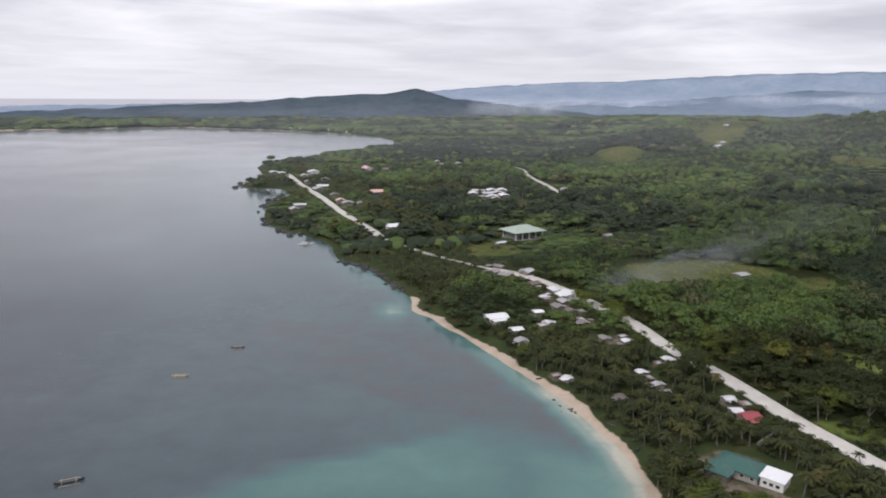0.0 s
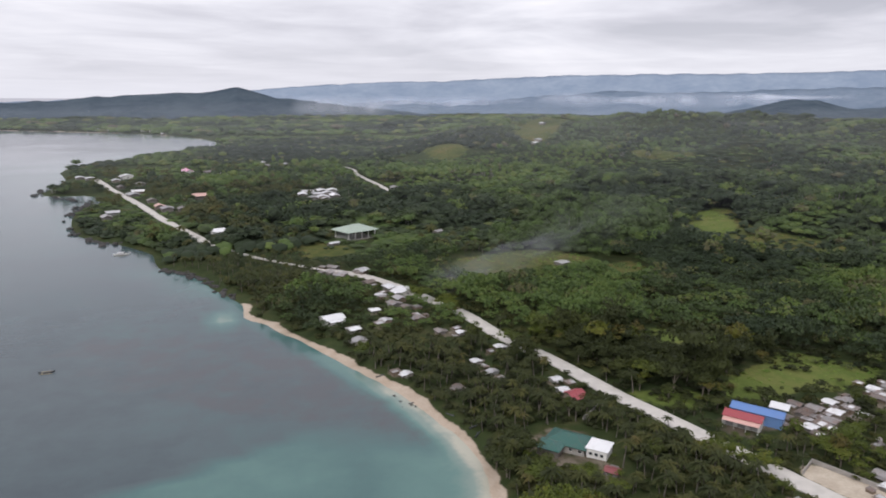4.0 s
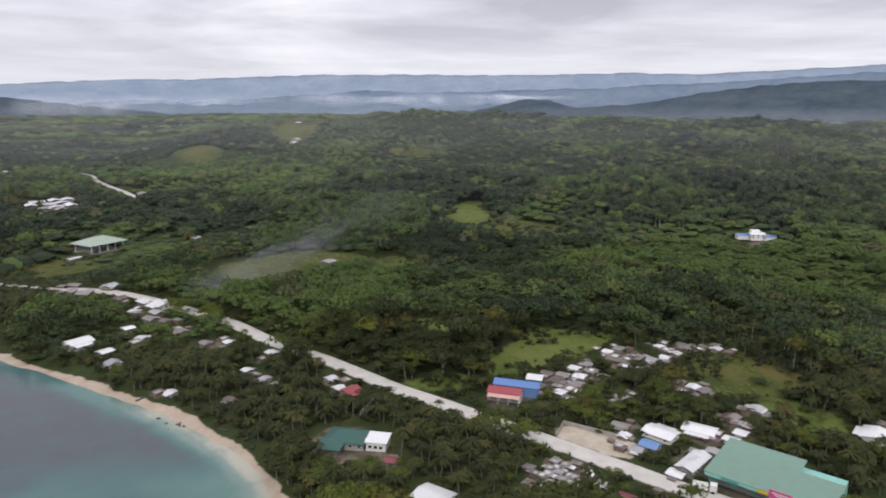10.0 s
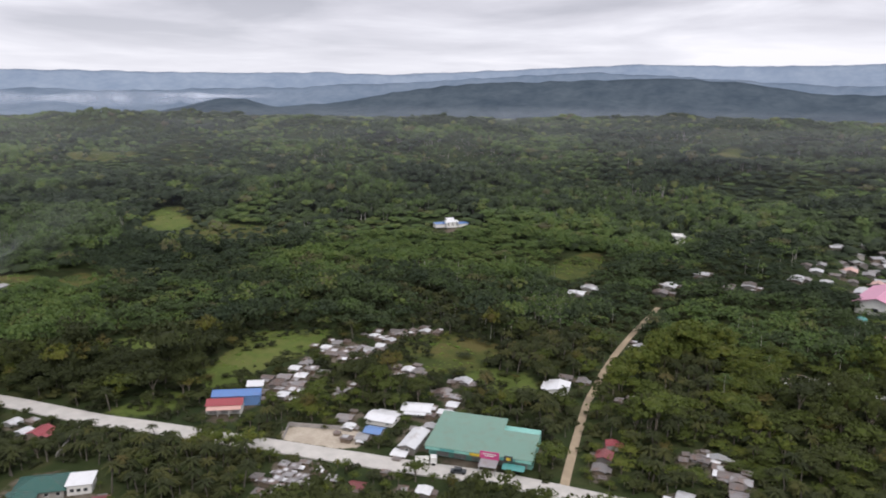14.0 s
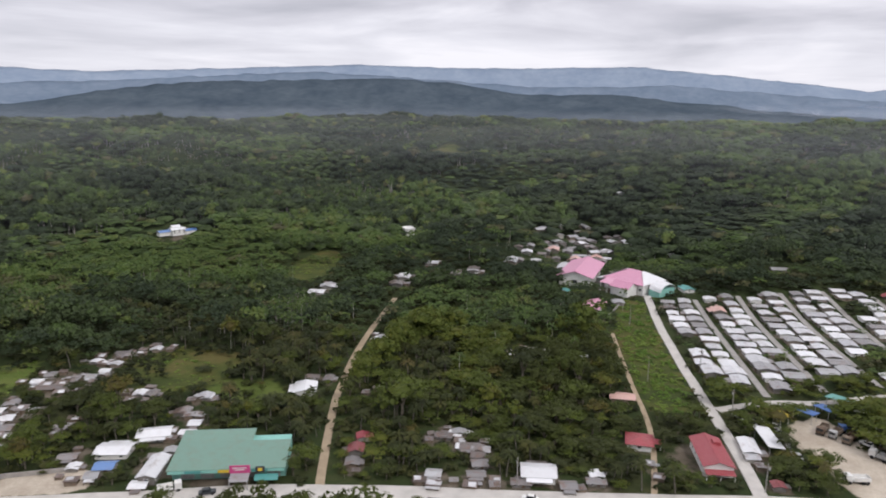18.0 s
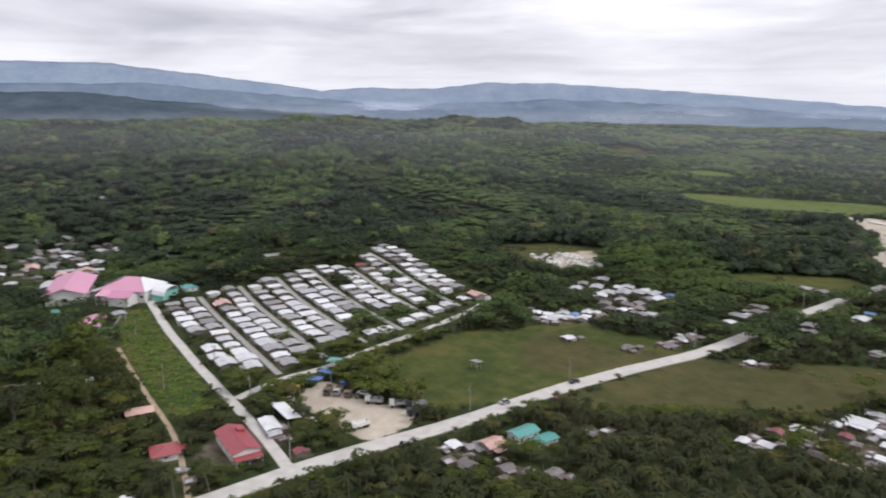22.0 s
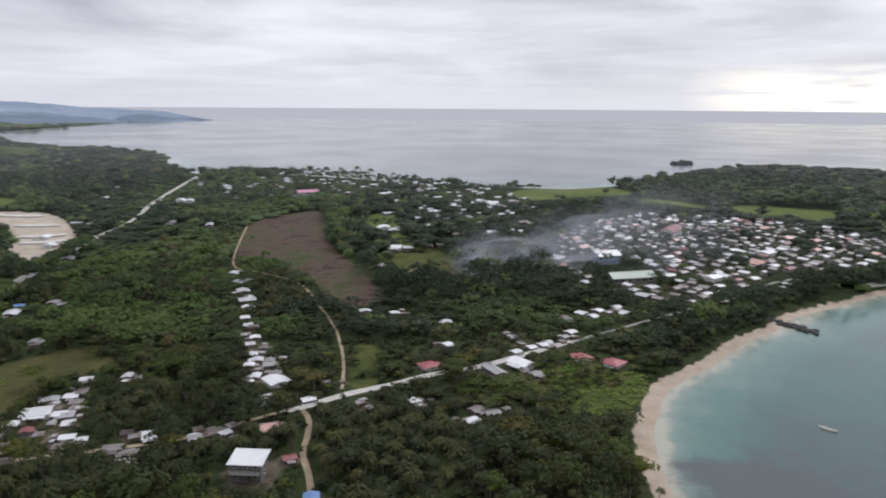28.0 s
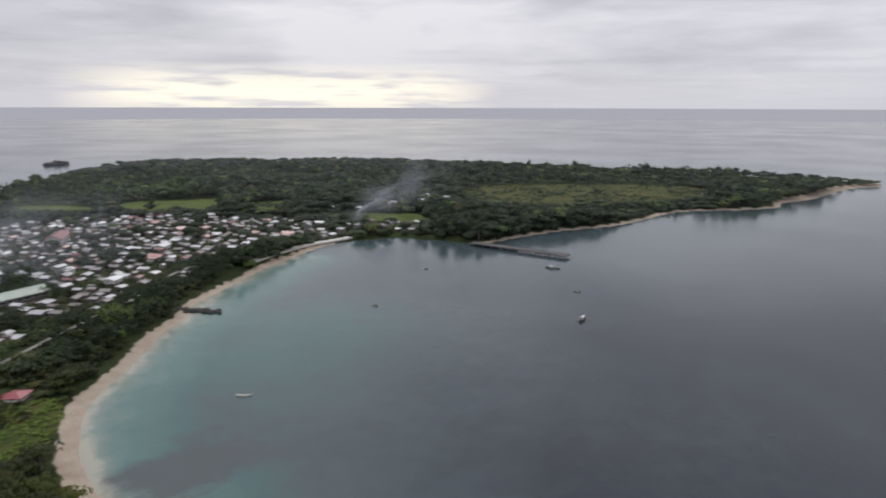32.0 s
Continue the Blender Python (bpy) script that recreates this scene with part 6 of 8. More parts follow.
def crown(blobs, leaves, size, wide=3.4, tall=2.6, flat=1.0, core=True, base=3.6):
    """A broadleaf crown: lobes round a dark middle, each lobe set with leaf sprays."""
    out = []
    for k in range(blobs):
        a, s = 2.4 * k + rng.uniform(-0.4, 0.4), (k + 0.5) / blobs
        lift = (1 - s) ** 0.7
        r = wide * (0.25 + 0.72 * s ** 0.6) * rng.uniform(0.75, 1.1)
        c = np.array([r * math.cos(a), r * math.sin(a), base + tall * (0.25 + 0.9 * lift) * rng.uniform(0.75, 1.1)])
        rad = wide * rng.uniform(0.28, 0.42)
        d = rng.normal(size=(leaves, 3))
        d[:, 2] = np.abs(d[:, 2]) * 0.9 - 0.25
        d /= np.linalg.norm(d, axis=1)[:, None]
        p = c + d * rad * np.array([1, 1, 0.75 * flat]) * rng.uniform(0.7, 1.05, (leaves, 1))
        out.append(sprays(p, d * 0.8 + np.array([0, 0, 0.75]) + rng.normal(size=(leaves, 3)) * 0.45, size * rng.uniform(0.7, 1.3, leaves)))
    if core:
        out.append((np.array([0, 0, base + tall * 0.55]) + ICO_V * np.array([wide * 0.55, wide * 0.55, tall * 0.45]) * rng.uniform(0.8, 1.1, (12, 1)), ICO_F))
    return join(out)


def limbs(base=3.6, wide=3.4, sides=5):
    out = [tube([(0, 0, -0.8), (0.1, 0.05, base * 0.5), (0.0, 0.1, base + 1.4)], (0.28, 0.2, 0.1), sides)]
    for k in range(3):
        a = 2.1 * k + rng.uniform(-0.4, 0.4)
        out.append(tube([(0.05, 0.05, base * 0.55), (wide * 0.3 * math.cos(a), wide * 0.3 * math.sin(a), base + 0.2), (wide * 0.6 * math.cos(a), wide * 0.6 * math.sin(a), base + 1.3)], (0.13, 0.09, 0.04), 4))
    return join(out)


def fronds(count, seg, length=3.1, top=9.0, wide=0.55):
    """A palm crown: arching fronds folded along the rib."""
    out = []
    for k in range(count):
        a = 2.39996 * k + rng.uniform(-0.2, 0.2)
        rise = rng.uniform(-0.15, 0.95) if k > 2 else 1.2
        ln = length * rng.uniform(0.85, 1.12)
        s = np.linspace(0, 1, seg + 1)
        r = ln * s * (0.92 if rise < 1 else 0.6)
        z = top + ln * (rise * s - (0.55 + 0.5 * rise) * s ** 2.0) + 0.1
        w = wide * np.sin(np.pi * np.clip(0.12 + 0.86 * s, 0, 1)) ** 0.7
        ca, sa = math.cos(a), math.sin(a)
        rib = np.column_stack([r * ca, r * sa, z])
        side = np.column_stack([-sa * w, ca * w, -0.45 * w])
        left, right = rib + side, rib + side * np.array([-1, -1, 1])
        v = np.concatenate([rib, left, right])
        n = seg + 1
        f = []
        for i in range(seg):
            f += [(i, i + 1, n + i + 1), (i, n + i + 1, n + i), (i + 1, i, 2 * n + i), (i + 1, 2 * n + i, 2 * n + i + 1)]
        out.append((v, np.array(f)))
    return join(out)


def palm_trunk(top=7.5, sides=6, bend=0.5):
    s = np.linspace(0, 1, 5 if sides > 4 else 3)
    return tube(np.column_stack([bend * (s ** 1.6 - 1), 0.3 * bend * (s - 1), -0.8 + (top + 0.9) * s]), 0.24 - 0.11 * s, sides)


# where they may stand
CLEAR_X, CLEAR_Y, CLEAR_CELL = -1000, -1000, 3.0
CLEARED = np.zeros((700, 870), bool)           # yards, fields and roads that stay open towards the sea and the air


def clear_discs(points, radius):
    for (px, py), r in zip(points, radius):
        i0, i1 = int((px - r - CLEAR_X) / CLEAR_CELL), int((px + r - CLEAR_X) / CLEAR_CELL) + 1
        j0, j1 = int((py - r - CLEAR_Y) / CLEAR_CELL), int((py + r - CLEAR_Y) / CLEAR_CELL) + 1
        if i0 > 0 and j0 > 0:
            CLEARED[i0:i1, j0:j1] = True


def clear_ground():
    gi, gj = np.meshgrid(np.arange(700), np.arange(870), indexing="ij")
    cx, cy = CLEAR_X + (gi + 0.5) * CLEAR_CELL, CLEAR_Y + (gj + 0.5) * CLEAR_CELL
    for f in GRASSES + SOILS + BARES:
        lo, hi = f.min(0), f.max(0)
        near = (cx > lo[0]) & (cx < hi[0]) & (cy > lo[1]) & (cy < hi[1])
        CLEARED[near] |= inside(cx[near], cy[near], f)
    clear_discs(HOME_XY, HOME_R * 0.9)
    for line, half, _ in ROADS:
        for a, b in zip(line[:-1], line[1:]):
            shaded = line is TOWN_STREET or (line is TOWN_ROAD and -6 > a[0] > -36) or half > 2.5 and (-600 < a[1] < -495 or -490 < a[1] < -372 or -346 < a[1] < -330 or -276 < a[1] < -226)
            shaded = shaded or line is NORTH_LINK or line is TOWN_LANE or line is SOUTH_TRACK or line is HIGHWAY and (322 < a[1] < 346 or 299 < a[1] < 316 or 240 < a[1] < 263 or 176 < a[1] < 186 or 150 < a[1] < 166)
            if shaded:
                continue
            for s in np.linspace(0, 1, max(2, int(np.hypot(*(b - a)) / 3))):
                clear_discs([a + (b - a) * s], [max(half - 0.5, 0.5)])


CLEARED_Z = np.zeros((700, 870))


def headroom(x, y, z, g):
    """Growth in front of open ground is kept low, as the villagers keep it."""
    d = np.hypot(x, y) + 1e-6
    cap = np.full(len(x), 30.0)
    for k in np.arange(3, 100, 3.0):
        if k > 9.0 * d.max() / 90:
            break
        i = ((x + x / d * k - CLEAR_X) / CLEAR_CELL).astype(int)
        j = ((y + y / d * k - CLEAR_Y) / CLEAR_CELL).astype(int)
        ok = (i >= 0) & (j >= 0) & (i < 700) & (j < 870)
        i, j = np.clip(i, 0, 699), np.clip(j, 0, 869)
        floor = CLEARED_Z[i, j] + 0.8
        cap = np.where(ok & CLEARED[i, j], np.minimum(cap, floor + k * (100 - floor) / (d + k) - z), cap)
    return np.where(g.random(len(x)) < np.where(d < 300, 0.94, 0.96), cap, 30.0)


clear_ground()
open_i, open_j = np.nonzero(CLEARED)
CLEARED_Z[open_i, open_j] = height(CLEAR_X + (open_i + 0.5) * CLEAR_CELL, CLEAR_Y + (open_j + 0.5) * CLEAR_CELL)


KEPT = BARES + [GLADE_KNOLL, GLADE_HILL, FIELD_EAST, FIELD_WEST, PLOUGHED, RICE_SOUTH, RICE_TOWN, RICE_EAST, RICE_PEN, GLADE_FAR, FIELD_BACK]


def scatter(cell, r0, r1, seed):
    g = np.random.default_rng(seed)
    n = int(r1 / cell) + 1
    i, j = np.meshgrid(np.arange(-n, n + 1), np.arange(-n, n + 1))
    x = ((i + 0.5 * (j % 2)) * cell).ravel() + g.uniform(-0.42, 0.42, i.size) * cell
    y = (j * cell * 0.9).ravel() + g.uniform(-0.42, 0.42, i.size) * cell
    r = np.hypot(x, y)
    ok = (r >= r0) & (r < r1)
    x, y = x[ok], y[ok]
    sd = shore_distance(x, y)
    ok = sd > 6
    x, y, sd = x[ok], y[ok], sd[ok]
    sandy = ((y < -140) & (x > -190)) | ((x < -190) & (y > -400) & (x > -320)) | ((y > 120) & (y < 350) & (x > -25))
    ok = sd > np.where(sandy, np.where(y < 0, 7.0, 3.0), 1.5) + 3 * value_noise(x, y, 25, 4)
    for f in GRASSES + SOILS + BARES:
        lo, hi = f.min(0), f.max(0)
        near = ok & (x > lo[0]) & (x < hi[0]) & (y > lo[1]) & (y < hi[1])
        hit = np.zeros(len(x), bool)
        hit[near] = inside(x[near], y[near], f)
        wild = not any(f is q for q in KEPT)
        thick = 0.42 if f is PEN_SCRUB else 0.5 if f is GLADE_MID or f is MEADOW_EAST else 0.66
        ok &= ~hit | (wild & (value_noise(x, y, 16, 44) > thick)) | ((g.random(len(x)) < 0.006) & (not any(f is q for q in BARES)))
    kerb = np.full(len(x), 99.0)
    for line, half, _ in ROADS:
        kerb = np.minimum(kerb, gap(x, y, line) - half - (2.2 if half > 3.5 and seed < 3 else 0.2) * (np.hypot(x, y) < 300))
    ok &= kerb > 1.2
    for line in ESTATE_STREETS:
        ok &= gap(x, y, line) > 3.0
    x, y, sd, kerb = x[ok], y[ok], sd[ok], kerb[ok]
    # clear ground round houses, low growth beside them
    near = np.where(np.hypot(x, y) < 300, kerb * 1.3, 12.0)
    for (hx, hy), hr in zip(HOME_XY, HOME_R):
        k = (np.abs(x - hx) < 40) & (np.abs(y - hy) < 40)
        near[k] = np.minimum(near[k], np.hypot(x[k] - hx, y[k] - hy) - hr)
    ok = near > 0.8
    x, y, sd, near = x[ok], y[ok], sd[ok], near[ok]
    z = height(x, y, sd)
    return x, y, z, sd, near, headroom(x, y, z, g), g


def palmy(x, y, sd):
    """How far a place is given to coconut palms."""
    v = value_noise(x, y, 60, 14) * 0.6 + value_noise(x, y, 19, 15) * 0.4
    return v + 0.16 * (1 - step01(sd, 20, 140)) + 0.05 * step01(-y, 60, 200) * step01(x, 20, 90) * (1 - step01(x, 190, 300)) - 0.22 * step01(sd, 180, 420) - 0.08 * step01(x, 135, 170) - 0.06 * step01(x, 185, 240) * step01(y, -60, 0) - 0.25 * step01(-y, 110, 160) * (1 - step01(x, -10, 40)) + 0.1 * step01(-y, 30, 80) * step01(x, 60, 100) * (1 - step01(x, 165, 175)) + 0.12 * step01(y, 90, 130) * (1 - step01(y, 190, 230)) * (1 - step01(x, 105, 125))


def spread(template, x, y, z, scale, tall, turn, tone=None):
    """Copies of one shape over the land, each with the tone of its kind."""
    v, f = template
    c, s = np.cos(turn)[:, None], np.sin(turn)[:, None]
    px = (v[:, 0] * c - v[:, 1] * s) * scale[:, None] + x[:, None]
    py = (v[:, 0] * s + v[:, 1] * c) * scale[:, None] + y[:, None]
    pz = v[:, 2] * tall[:, None] + z[:, None]
    tone = np.zeros(len(x)) + (0.4 if tone is None else tone)
    return np.stack([px, py, pz], -1).reshape(-1, 3), (f[None] + (np.arange(len(x)) * len(v))[:, None, None]).reshape(-1, 3), np.repeat(tone, len(v))


def stuff(name, pieces, material, label, category, smooth=False):
    pieces = [p for p in pieces if len(p[0])]
    if not pieces:
        return None
    me = mesh_of(name, *join([p[:2] for p in pieces]), material, smooth)
    attribute(me, "species_shade", np.concatenate([p[2] for p in pieces]))
    return tagged(new(name, me), label, category, kind="stuff")


TREE_NEAR = [crown(10, 32, 0.29, 3.2, 2.6), crown(10, 32, 0.30, 3.6, 2.2, 0.8), crown(9, 34, 0.28, 2.7, 3.4), crown(11, 30, 0.31, 4.2, 1.8, 0.7, base=4.6)]
LIMB_NEAR = [limbs(3.6, 3.2), limbs(3.6, 3.6), limbs(3.6, 2.7), limbs(4.6, 4.2)]
PALM_NEAR = [(palm_trunk(6.6, 6, 0.7), fronds(22, 4, 3.2, 6.6, 0.33)), (palm_trunk(8.0, 6, 1.2), fronds(22, 4, 3.4, 8.0, 0.33)), (palm_trunk(5.2, 6, -0.9), fronds(20, 4, 3.1, 5.2, 0.33))]
PALM_MID = [(palm_trunk(6.2, 3, 0.7), fronds(14, 2, 3.4, 6.2, 0.6)), (palm_trunk(7.4, 3, -0.8), fronds(14, 2, 3.4, 7.4, 0.6))]
SHRUBS = [crown(4, 9, 0.62, 2.6, 1.7, base=0.5) for k in range(3)]
FAR_BLOB = []
for k in range(5):
    keep = [f for f in ICO_F if ICO_V[f][:, 2].mean() > -0.3]
    FAR_BLOB.append((ICO_V * rng.uniform(0.72, 1.22, (12, 1)) * np.array([1, 1, 0.8]) + np.array([0, 0, 0.75]), np.array(keep)))


def dome(detail, sprigs):
    """A leafy crown seen from afar: a lumpy rounded top with sprays breaking its outline."""
    v, f = ICO_V, ICO_F
    if detail:
        mids, fs, vs = {}, [], [tuple(p) for p in v]

        def mid(a, b):
            key = (min(a, b), max(a, b))
            if key not in mids:
                q = (np.array(vs[a]) + np.array(vs[b])) / 2
                mids[key] = len(vs)
                vs.append(tuple(q / np.linalg.norm(q)))
            return mids[key]
        for a, b, c in f:
            ab, bc, ca = mid(a, b), mid(b, c), mid(c, a)
            fs += [(a, ab, ca), (b, bc, ab), (c, ca, bc), (ab, bc, ca)]
        v, f = np.array(vs), np.array(fs)
    f = np.array([q for q in f if v[q][:, 2].mean() > -0.45])
    lump = v * rng.uniform(0.55, 0.9, (len(v), 1))
    d = rng.normal(size=(sprigs, 3))
    d[:, 2] = np.abs(d[:, 2]) * 0.8 + 0.1
    d /= np.linalg.norm(d, axis=1)[:, None]
    s = sprays(d * rng.uniform(0.66, 1.1, (sprigs, 1)), d * 0.8 + np.array([0, 0, 0.3]) + rng.normal(size=(sprigs, 3)) * 0.45, rng.uniform(0.14, 0.29, sprigs))
    return join([(lump, f), s])


TREE_MID = [crown(7, 23, 0.42, 3.3, 2.6, core=False), crown(7, 23, 0.44, 3.8, 2.1, core=False), crown(7, 23, 0.41, 2.9, 3.6, core=False), crown(8, 21, 0.44, 4.5, 1.8, base=4.4, core=False)]
TALL_STAND = ring([(148, 420), (225, 398), (262, 440), (304, 524), (262, 560), (226, 572), (180, 500), (140, 462)])


def canopy(x, y):
    """How tall the forest stands, from thicket to tall timber, in stands with clear edges."""
    stand = value_noise(x + 25 * value_noise(x, y, 40, 64), y, 92, 61) * 0.6 + value_noise(x, y, 36, 62) * 0.4
    return 0.42 + 1.0 * step01(stand, 0.3, 0.68) + 0.3 * (value_noise(x, y, 17, 63) - 0.5) + 0.45 * inside(x, y, TALL_STAND)


def species_shade(x, y, g):
    """The tone of a tree: stands of one kind, broken by strays, with shade painted into the south."""
    stand = value_noise(x, y + 20 * value_noise(x, y, 30, 74), 74, 71) * 0.5 + value_noise(x, y, 29, 72) * 0.3 + value_noise(x, y, 260, 73) * 0.2
    v = 0.42 + 2.0 * (stand - 0.5) + 0.24 * (0.9 - canopy(x, y)) + g.normal(0, 0.13, len(x))
    # tone by area: darker north-east hills; backlit shade put into the south grove's colour
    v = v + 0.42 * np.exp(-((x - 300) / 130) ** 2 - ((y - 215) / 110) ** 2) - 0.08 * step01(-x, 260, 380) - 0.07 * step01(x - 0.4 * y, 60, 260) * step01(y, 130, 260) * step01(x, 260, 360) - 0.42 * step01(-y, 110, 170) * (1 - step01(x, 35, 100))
    stray = g.random(len(x))
    v = np.where(stray < 0.06, g.uniform(0.72, 0.95, len(x)), np.where(stray > 0.975, 1.0, np.minimum(v, 0.7 + 0.08 * stray)))
    v = np.where(inside(x, y, TALL_STAND), 0.5 + g.normal(0, 0.07, len(x)), v)
    return np.clip(v, 0.02, 1.0)


def grow():
    leaf, slope, hill_leaf, bark, palm, ptrunk = [], [], [], [], [], []
    singles = []
    # close by
    for r0, r1, cell, seed in ((118, 285, 4.3, 1), (285, 470, 5.8, 2)):
        x, y, z, sd, near, cap, g = scatter(cell, r0, r1, seed)
        is_palm = (palmy(x, y, sd) + g.uniform(-0.12, 0.12, len(x)) > 0.6) & (cap > 6)
        turn, scale = g.uniform(0, 6.28, len(x)), 0.62 + 0.85 * g.random(len(x)) ** 1.5
        big = (g.random(len(x)) < 0.07) & (near > 12)
        scale = np.where(big & ~is_palm, scale * 1.55, scale)
        low = np.clip(0.45 + near / 22, 0.45, 1.0)
        scrub = value_noise(x, y, 45, 33) > 0.66
        tall = scale * np.where(is_palm, 0.6 + 0.4 * low, low * (0.45 + 0.65 * canopy(x, y))) * np.where(scrub & ~is_palm, 0.7, 1.0) * g.uniform(0.85, 1.2, len(x))
        tall = np.minimum(tall, cap / 7.2)
        wide = np.clip(cap / 6, 0.45, 1.0) * scale * np.where(is_palm, 1.0, 1.1 * (0.55 + 0.45 * low))
        wide = np.where(is_palm, np.clip(wide, 0.6, 1.1) * 0.92, wide * (0.86 if r0 < 200 else 1.0))
        tall = np.where(is_palm, np.clip(tall, 0.5, 1.0) * 0.86, tall)
        tone = np.where(is_palm, np.clip(g.normal(0.45, 0.2, len(x)), 0.05, 1.0), species_shade(x, y, g))
        kind = g.integers(0, 12, len(x))
        close = r0 < 200
        rr = np.hypot(x, y)
        order = np.argsort(rr)
        solo = np.zeros(len(x), bool)
        if close:
            for flag in (True, False):
                pick = [i for i in order if is_palm[i] == flag and rr[i] > 150][:110 if flag else 95]
                solo[pick] = True
            singles = [(i, x[i], y[i], z[i], wide[i], tall[i], turn[i], bool(is_palm[i]), int(kind[i])) for i in np.where(solo)[0]]
        trees, stems = (TREE_NEAR, LIMB_NEAR) if close else (TREE_MID, LIMB_NEAR)
        for k in range(4):
            s = ~is_palm & ~solo & (kind % 4 == k)
            a = (x[s], y[s], z[s], wide[s], tall[s], turn[s], tone[s])
            (leaf if close else slope).append(spread(trees[k], *a))
            if close:
                s &= rr < 235
                bark.append(spread(stems[k], x[s], y[s], z[s], wide[s], tall[s], turn[s]))
        palms = PALM_NEAR if close else PALM_MID
        for k in range(len(palms)):
            s = is_palm & ~solo & (kind % len(palms) == k)
            a = (x[s], y[s], z[s], wide[s], tall[s], turn[s], tone[s])
            ptrunk.append(spread(palms[k][0], *a))
            palm.append(spread(palms[k][1], *a))
    # undergrowth between the stems
    x, y, z, sd, near, cap, g = scatter(5.8, 118, 420, 9)
    kind, turn, scale = g.integers(0, 3, len(x)), g.uniform(0, 6.28, len(x)), np.minimum(g.uniform(0.6, 1.35, len(x)), cap / 2.6)
    tone = species_shade(x, y, g)
    bush = []
    for k in range(3):
        s = kind == k
        bush.append(spread(SHRUBS[k], x[s], y[s], z[s] - 0.3, scale[s], scale[s] * g.uniform(0.6, 1.0, s.sum()), turn[s], tone[s]))
    x, y = np.meshgrid(np.arange(-110, 360, 2.6), np.arange(-275, 20, 2.6))
    x, y = x.ravel() + g.uniform(-1.1, 1.1, x.size), y.ravel() + g.uniform(-1.1, 1.1, x.size)
    keep = (inside(x, y, BEACH_GREEN) | inside(x, y, VERGE)) & (g.random(len(x)) < 0.75)
    x, y = x[keep], y[keep]
    for hx, hy, hr in HOMES:
        keep = np.hypot(x - hx, y - hy) > hr + 0.5
        x, y = x[keep], y[keep]
    keep = (gap(x, y, ROAD_A) > 3) & (gap(x, y, PATH_B) > 2) & (gap(x, y, TOWN_ROAD) > 3)
    x, y = x[keep], y[keep]
    kind, turn, scale = g.integers(0, 3, len(x)), g.uniform(0, 6.28, len(x)), g.uniform(0.3, 0.75, len(x))
    tone = np.clip(0.35 + 0.65 * value_noise(x, y, 12, 76) + g.normal(0, 0.1, len(x)), 0, 1)
    lush = [spread(SHRUBS[k], x[kind == k], y[kind == k], height(x, y)[kind == k] - 0.2, scale[kind == k], scale[kind == k] * 0.55, turn[kind == k], tone[kind == k]) for k in range(3)]
    stuff("green_thicket", lush, BRIGHT_SHRUB, "bright green thicket of low shrubs and vines", "shrubs")
    stuff("undergrowth", bush, SHRUB, "dense low shrubs and banana plants under the trees", "shrubs")
    # tussocks and saplings over the open meadows
    x, y = np.meshgrid(np.arange(10, 420, 2.8), np.arange(-640, 520, 2.8))
    x, y = x.ravel() + g.uniform(-1.3, 1.3, x.size), y.ravel() + g.uniform(-1.3, 1.3, x.size)
    keep = np.zeros(len(x), bool)
    for f in (MEADOW, MEADOW_EAST, GLADE_ROAD, GLADE_TRACK, FIELD_SOUTH, GLADE_HEDGE, GLADE_PALE, GLADE_SMALL, GLADE_STAND, GLADE_MID, GLADE_DRY):
        keep |= inside(x, y, f)
    keep &= g.random(len(x)) < 0.08 + 0.75 * step01(value_noise(x, y, 15, 79), 0.45, 0.8)
    x, y = x[keep], y[keep]
    for hx, hy, hr in HOMES:
        keep = np.hypot(x - hx, y - hy) > hr + 0.5
        x, y = x[keep], y[keep]
    for line, half, _ in ROADS:
        keep = gap(x, y, line) > half + 1.0
        x, y = x[keep], y[keep]
    turn, scale = g.uniform(0, 6.28, len(x)), 0.16 + 0.4 * g.random(len(x)) ** 3
    tone = np.clip(0.5 + 0.5 * value_noise(x, y, 20, 77) + g.normal(0, 0.12, len(x)), 0, 1)
    stuff("meadow_tussocks", [spread(SHRUBS[0], x, y, height(x, y) - 0.15, scale, scale * 0.5, turn, tone)], BRIGHT_SHRUB, "tussocks and low weeds over the rough meadows", "weeds")
    # the hills behind
    x, y, z, sd, near, cap, g = scatter(8.6, 460, 1090, 3)
    is_palm = (palmy(x, y, sd) + g.uniform(-0.1, 0.1, len(x)) > 0.66) & (cap > 6)
    turn, scale = g.uniform(0, 6.28, len(x)), 0.7 + 1.1 * g.random(len(x)) ** 2.2
    tall = scale * g.uniform(0.85, 1.2, len(x)) * np.clip(0.5 + near / 25, 0.5, 1)
    tall = np.minimum(tall, cap / 4.6)
    scale = scale * np.clip(cap / 6, 0.45, 1.12)
    kind, tone = g.integers(0, 12, len(x)), species_shade(x, y, g)
    for k in range(2):
        s = is_palm & (kind % 2 == k)
        palm.append(spread(PALM_MID[k][1], x[s], y[s], z[s], scale[s], tall[s], turn[s], 0.5 + 0.4 * tone[s]))
    grown = canopy(x, y)
    high = np.clip(np.minimum(8.4 * grown * g.uniform(0.62, 1.25, len(x)) * np.where(g.random(len(x)) < 0.07, 1.4, 1.0) * np.clip(0.55 + near / 25, 0.55, 1), cap), 1.2, 21)
    broad = np.clip(5.0 * (0.55 + 0.8 * value_noise(x, y, 75, 66)) * g.uniform(0.6, 1.5, len(x)) * (0.7 + 0.35 * grown), 2.4, 9.5) * np.clip(cap / 6, 0.5, 1.0)
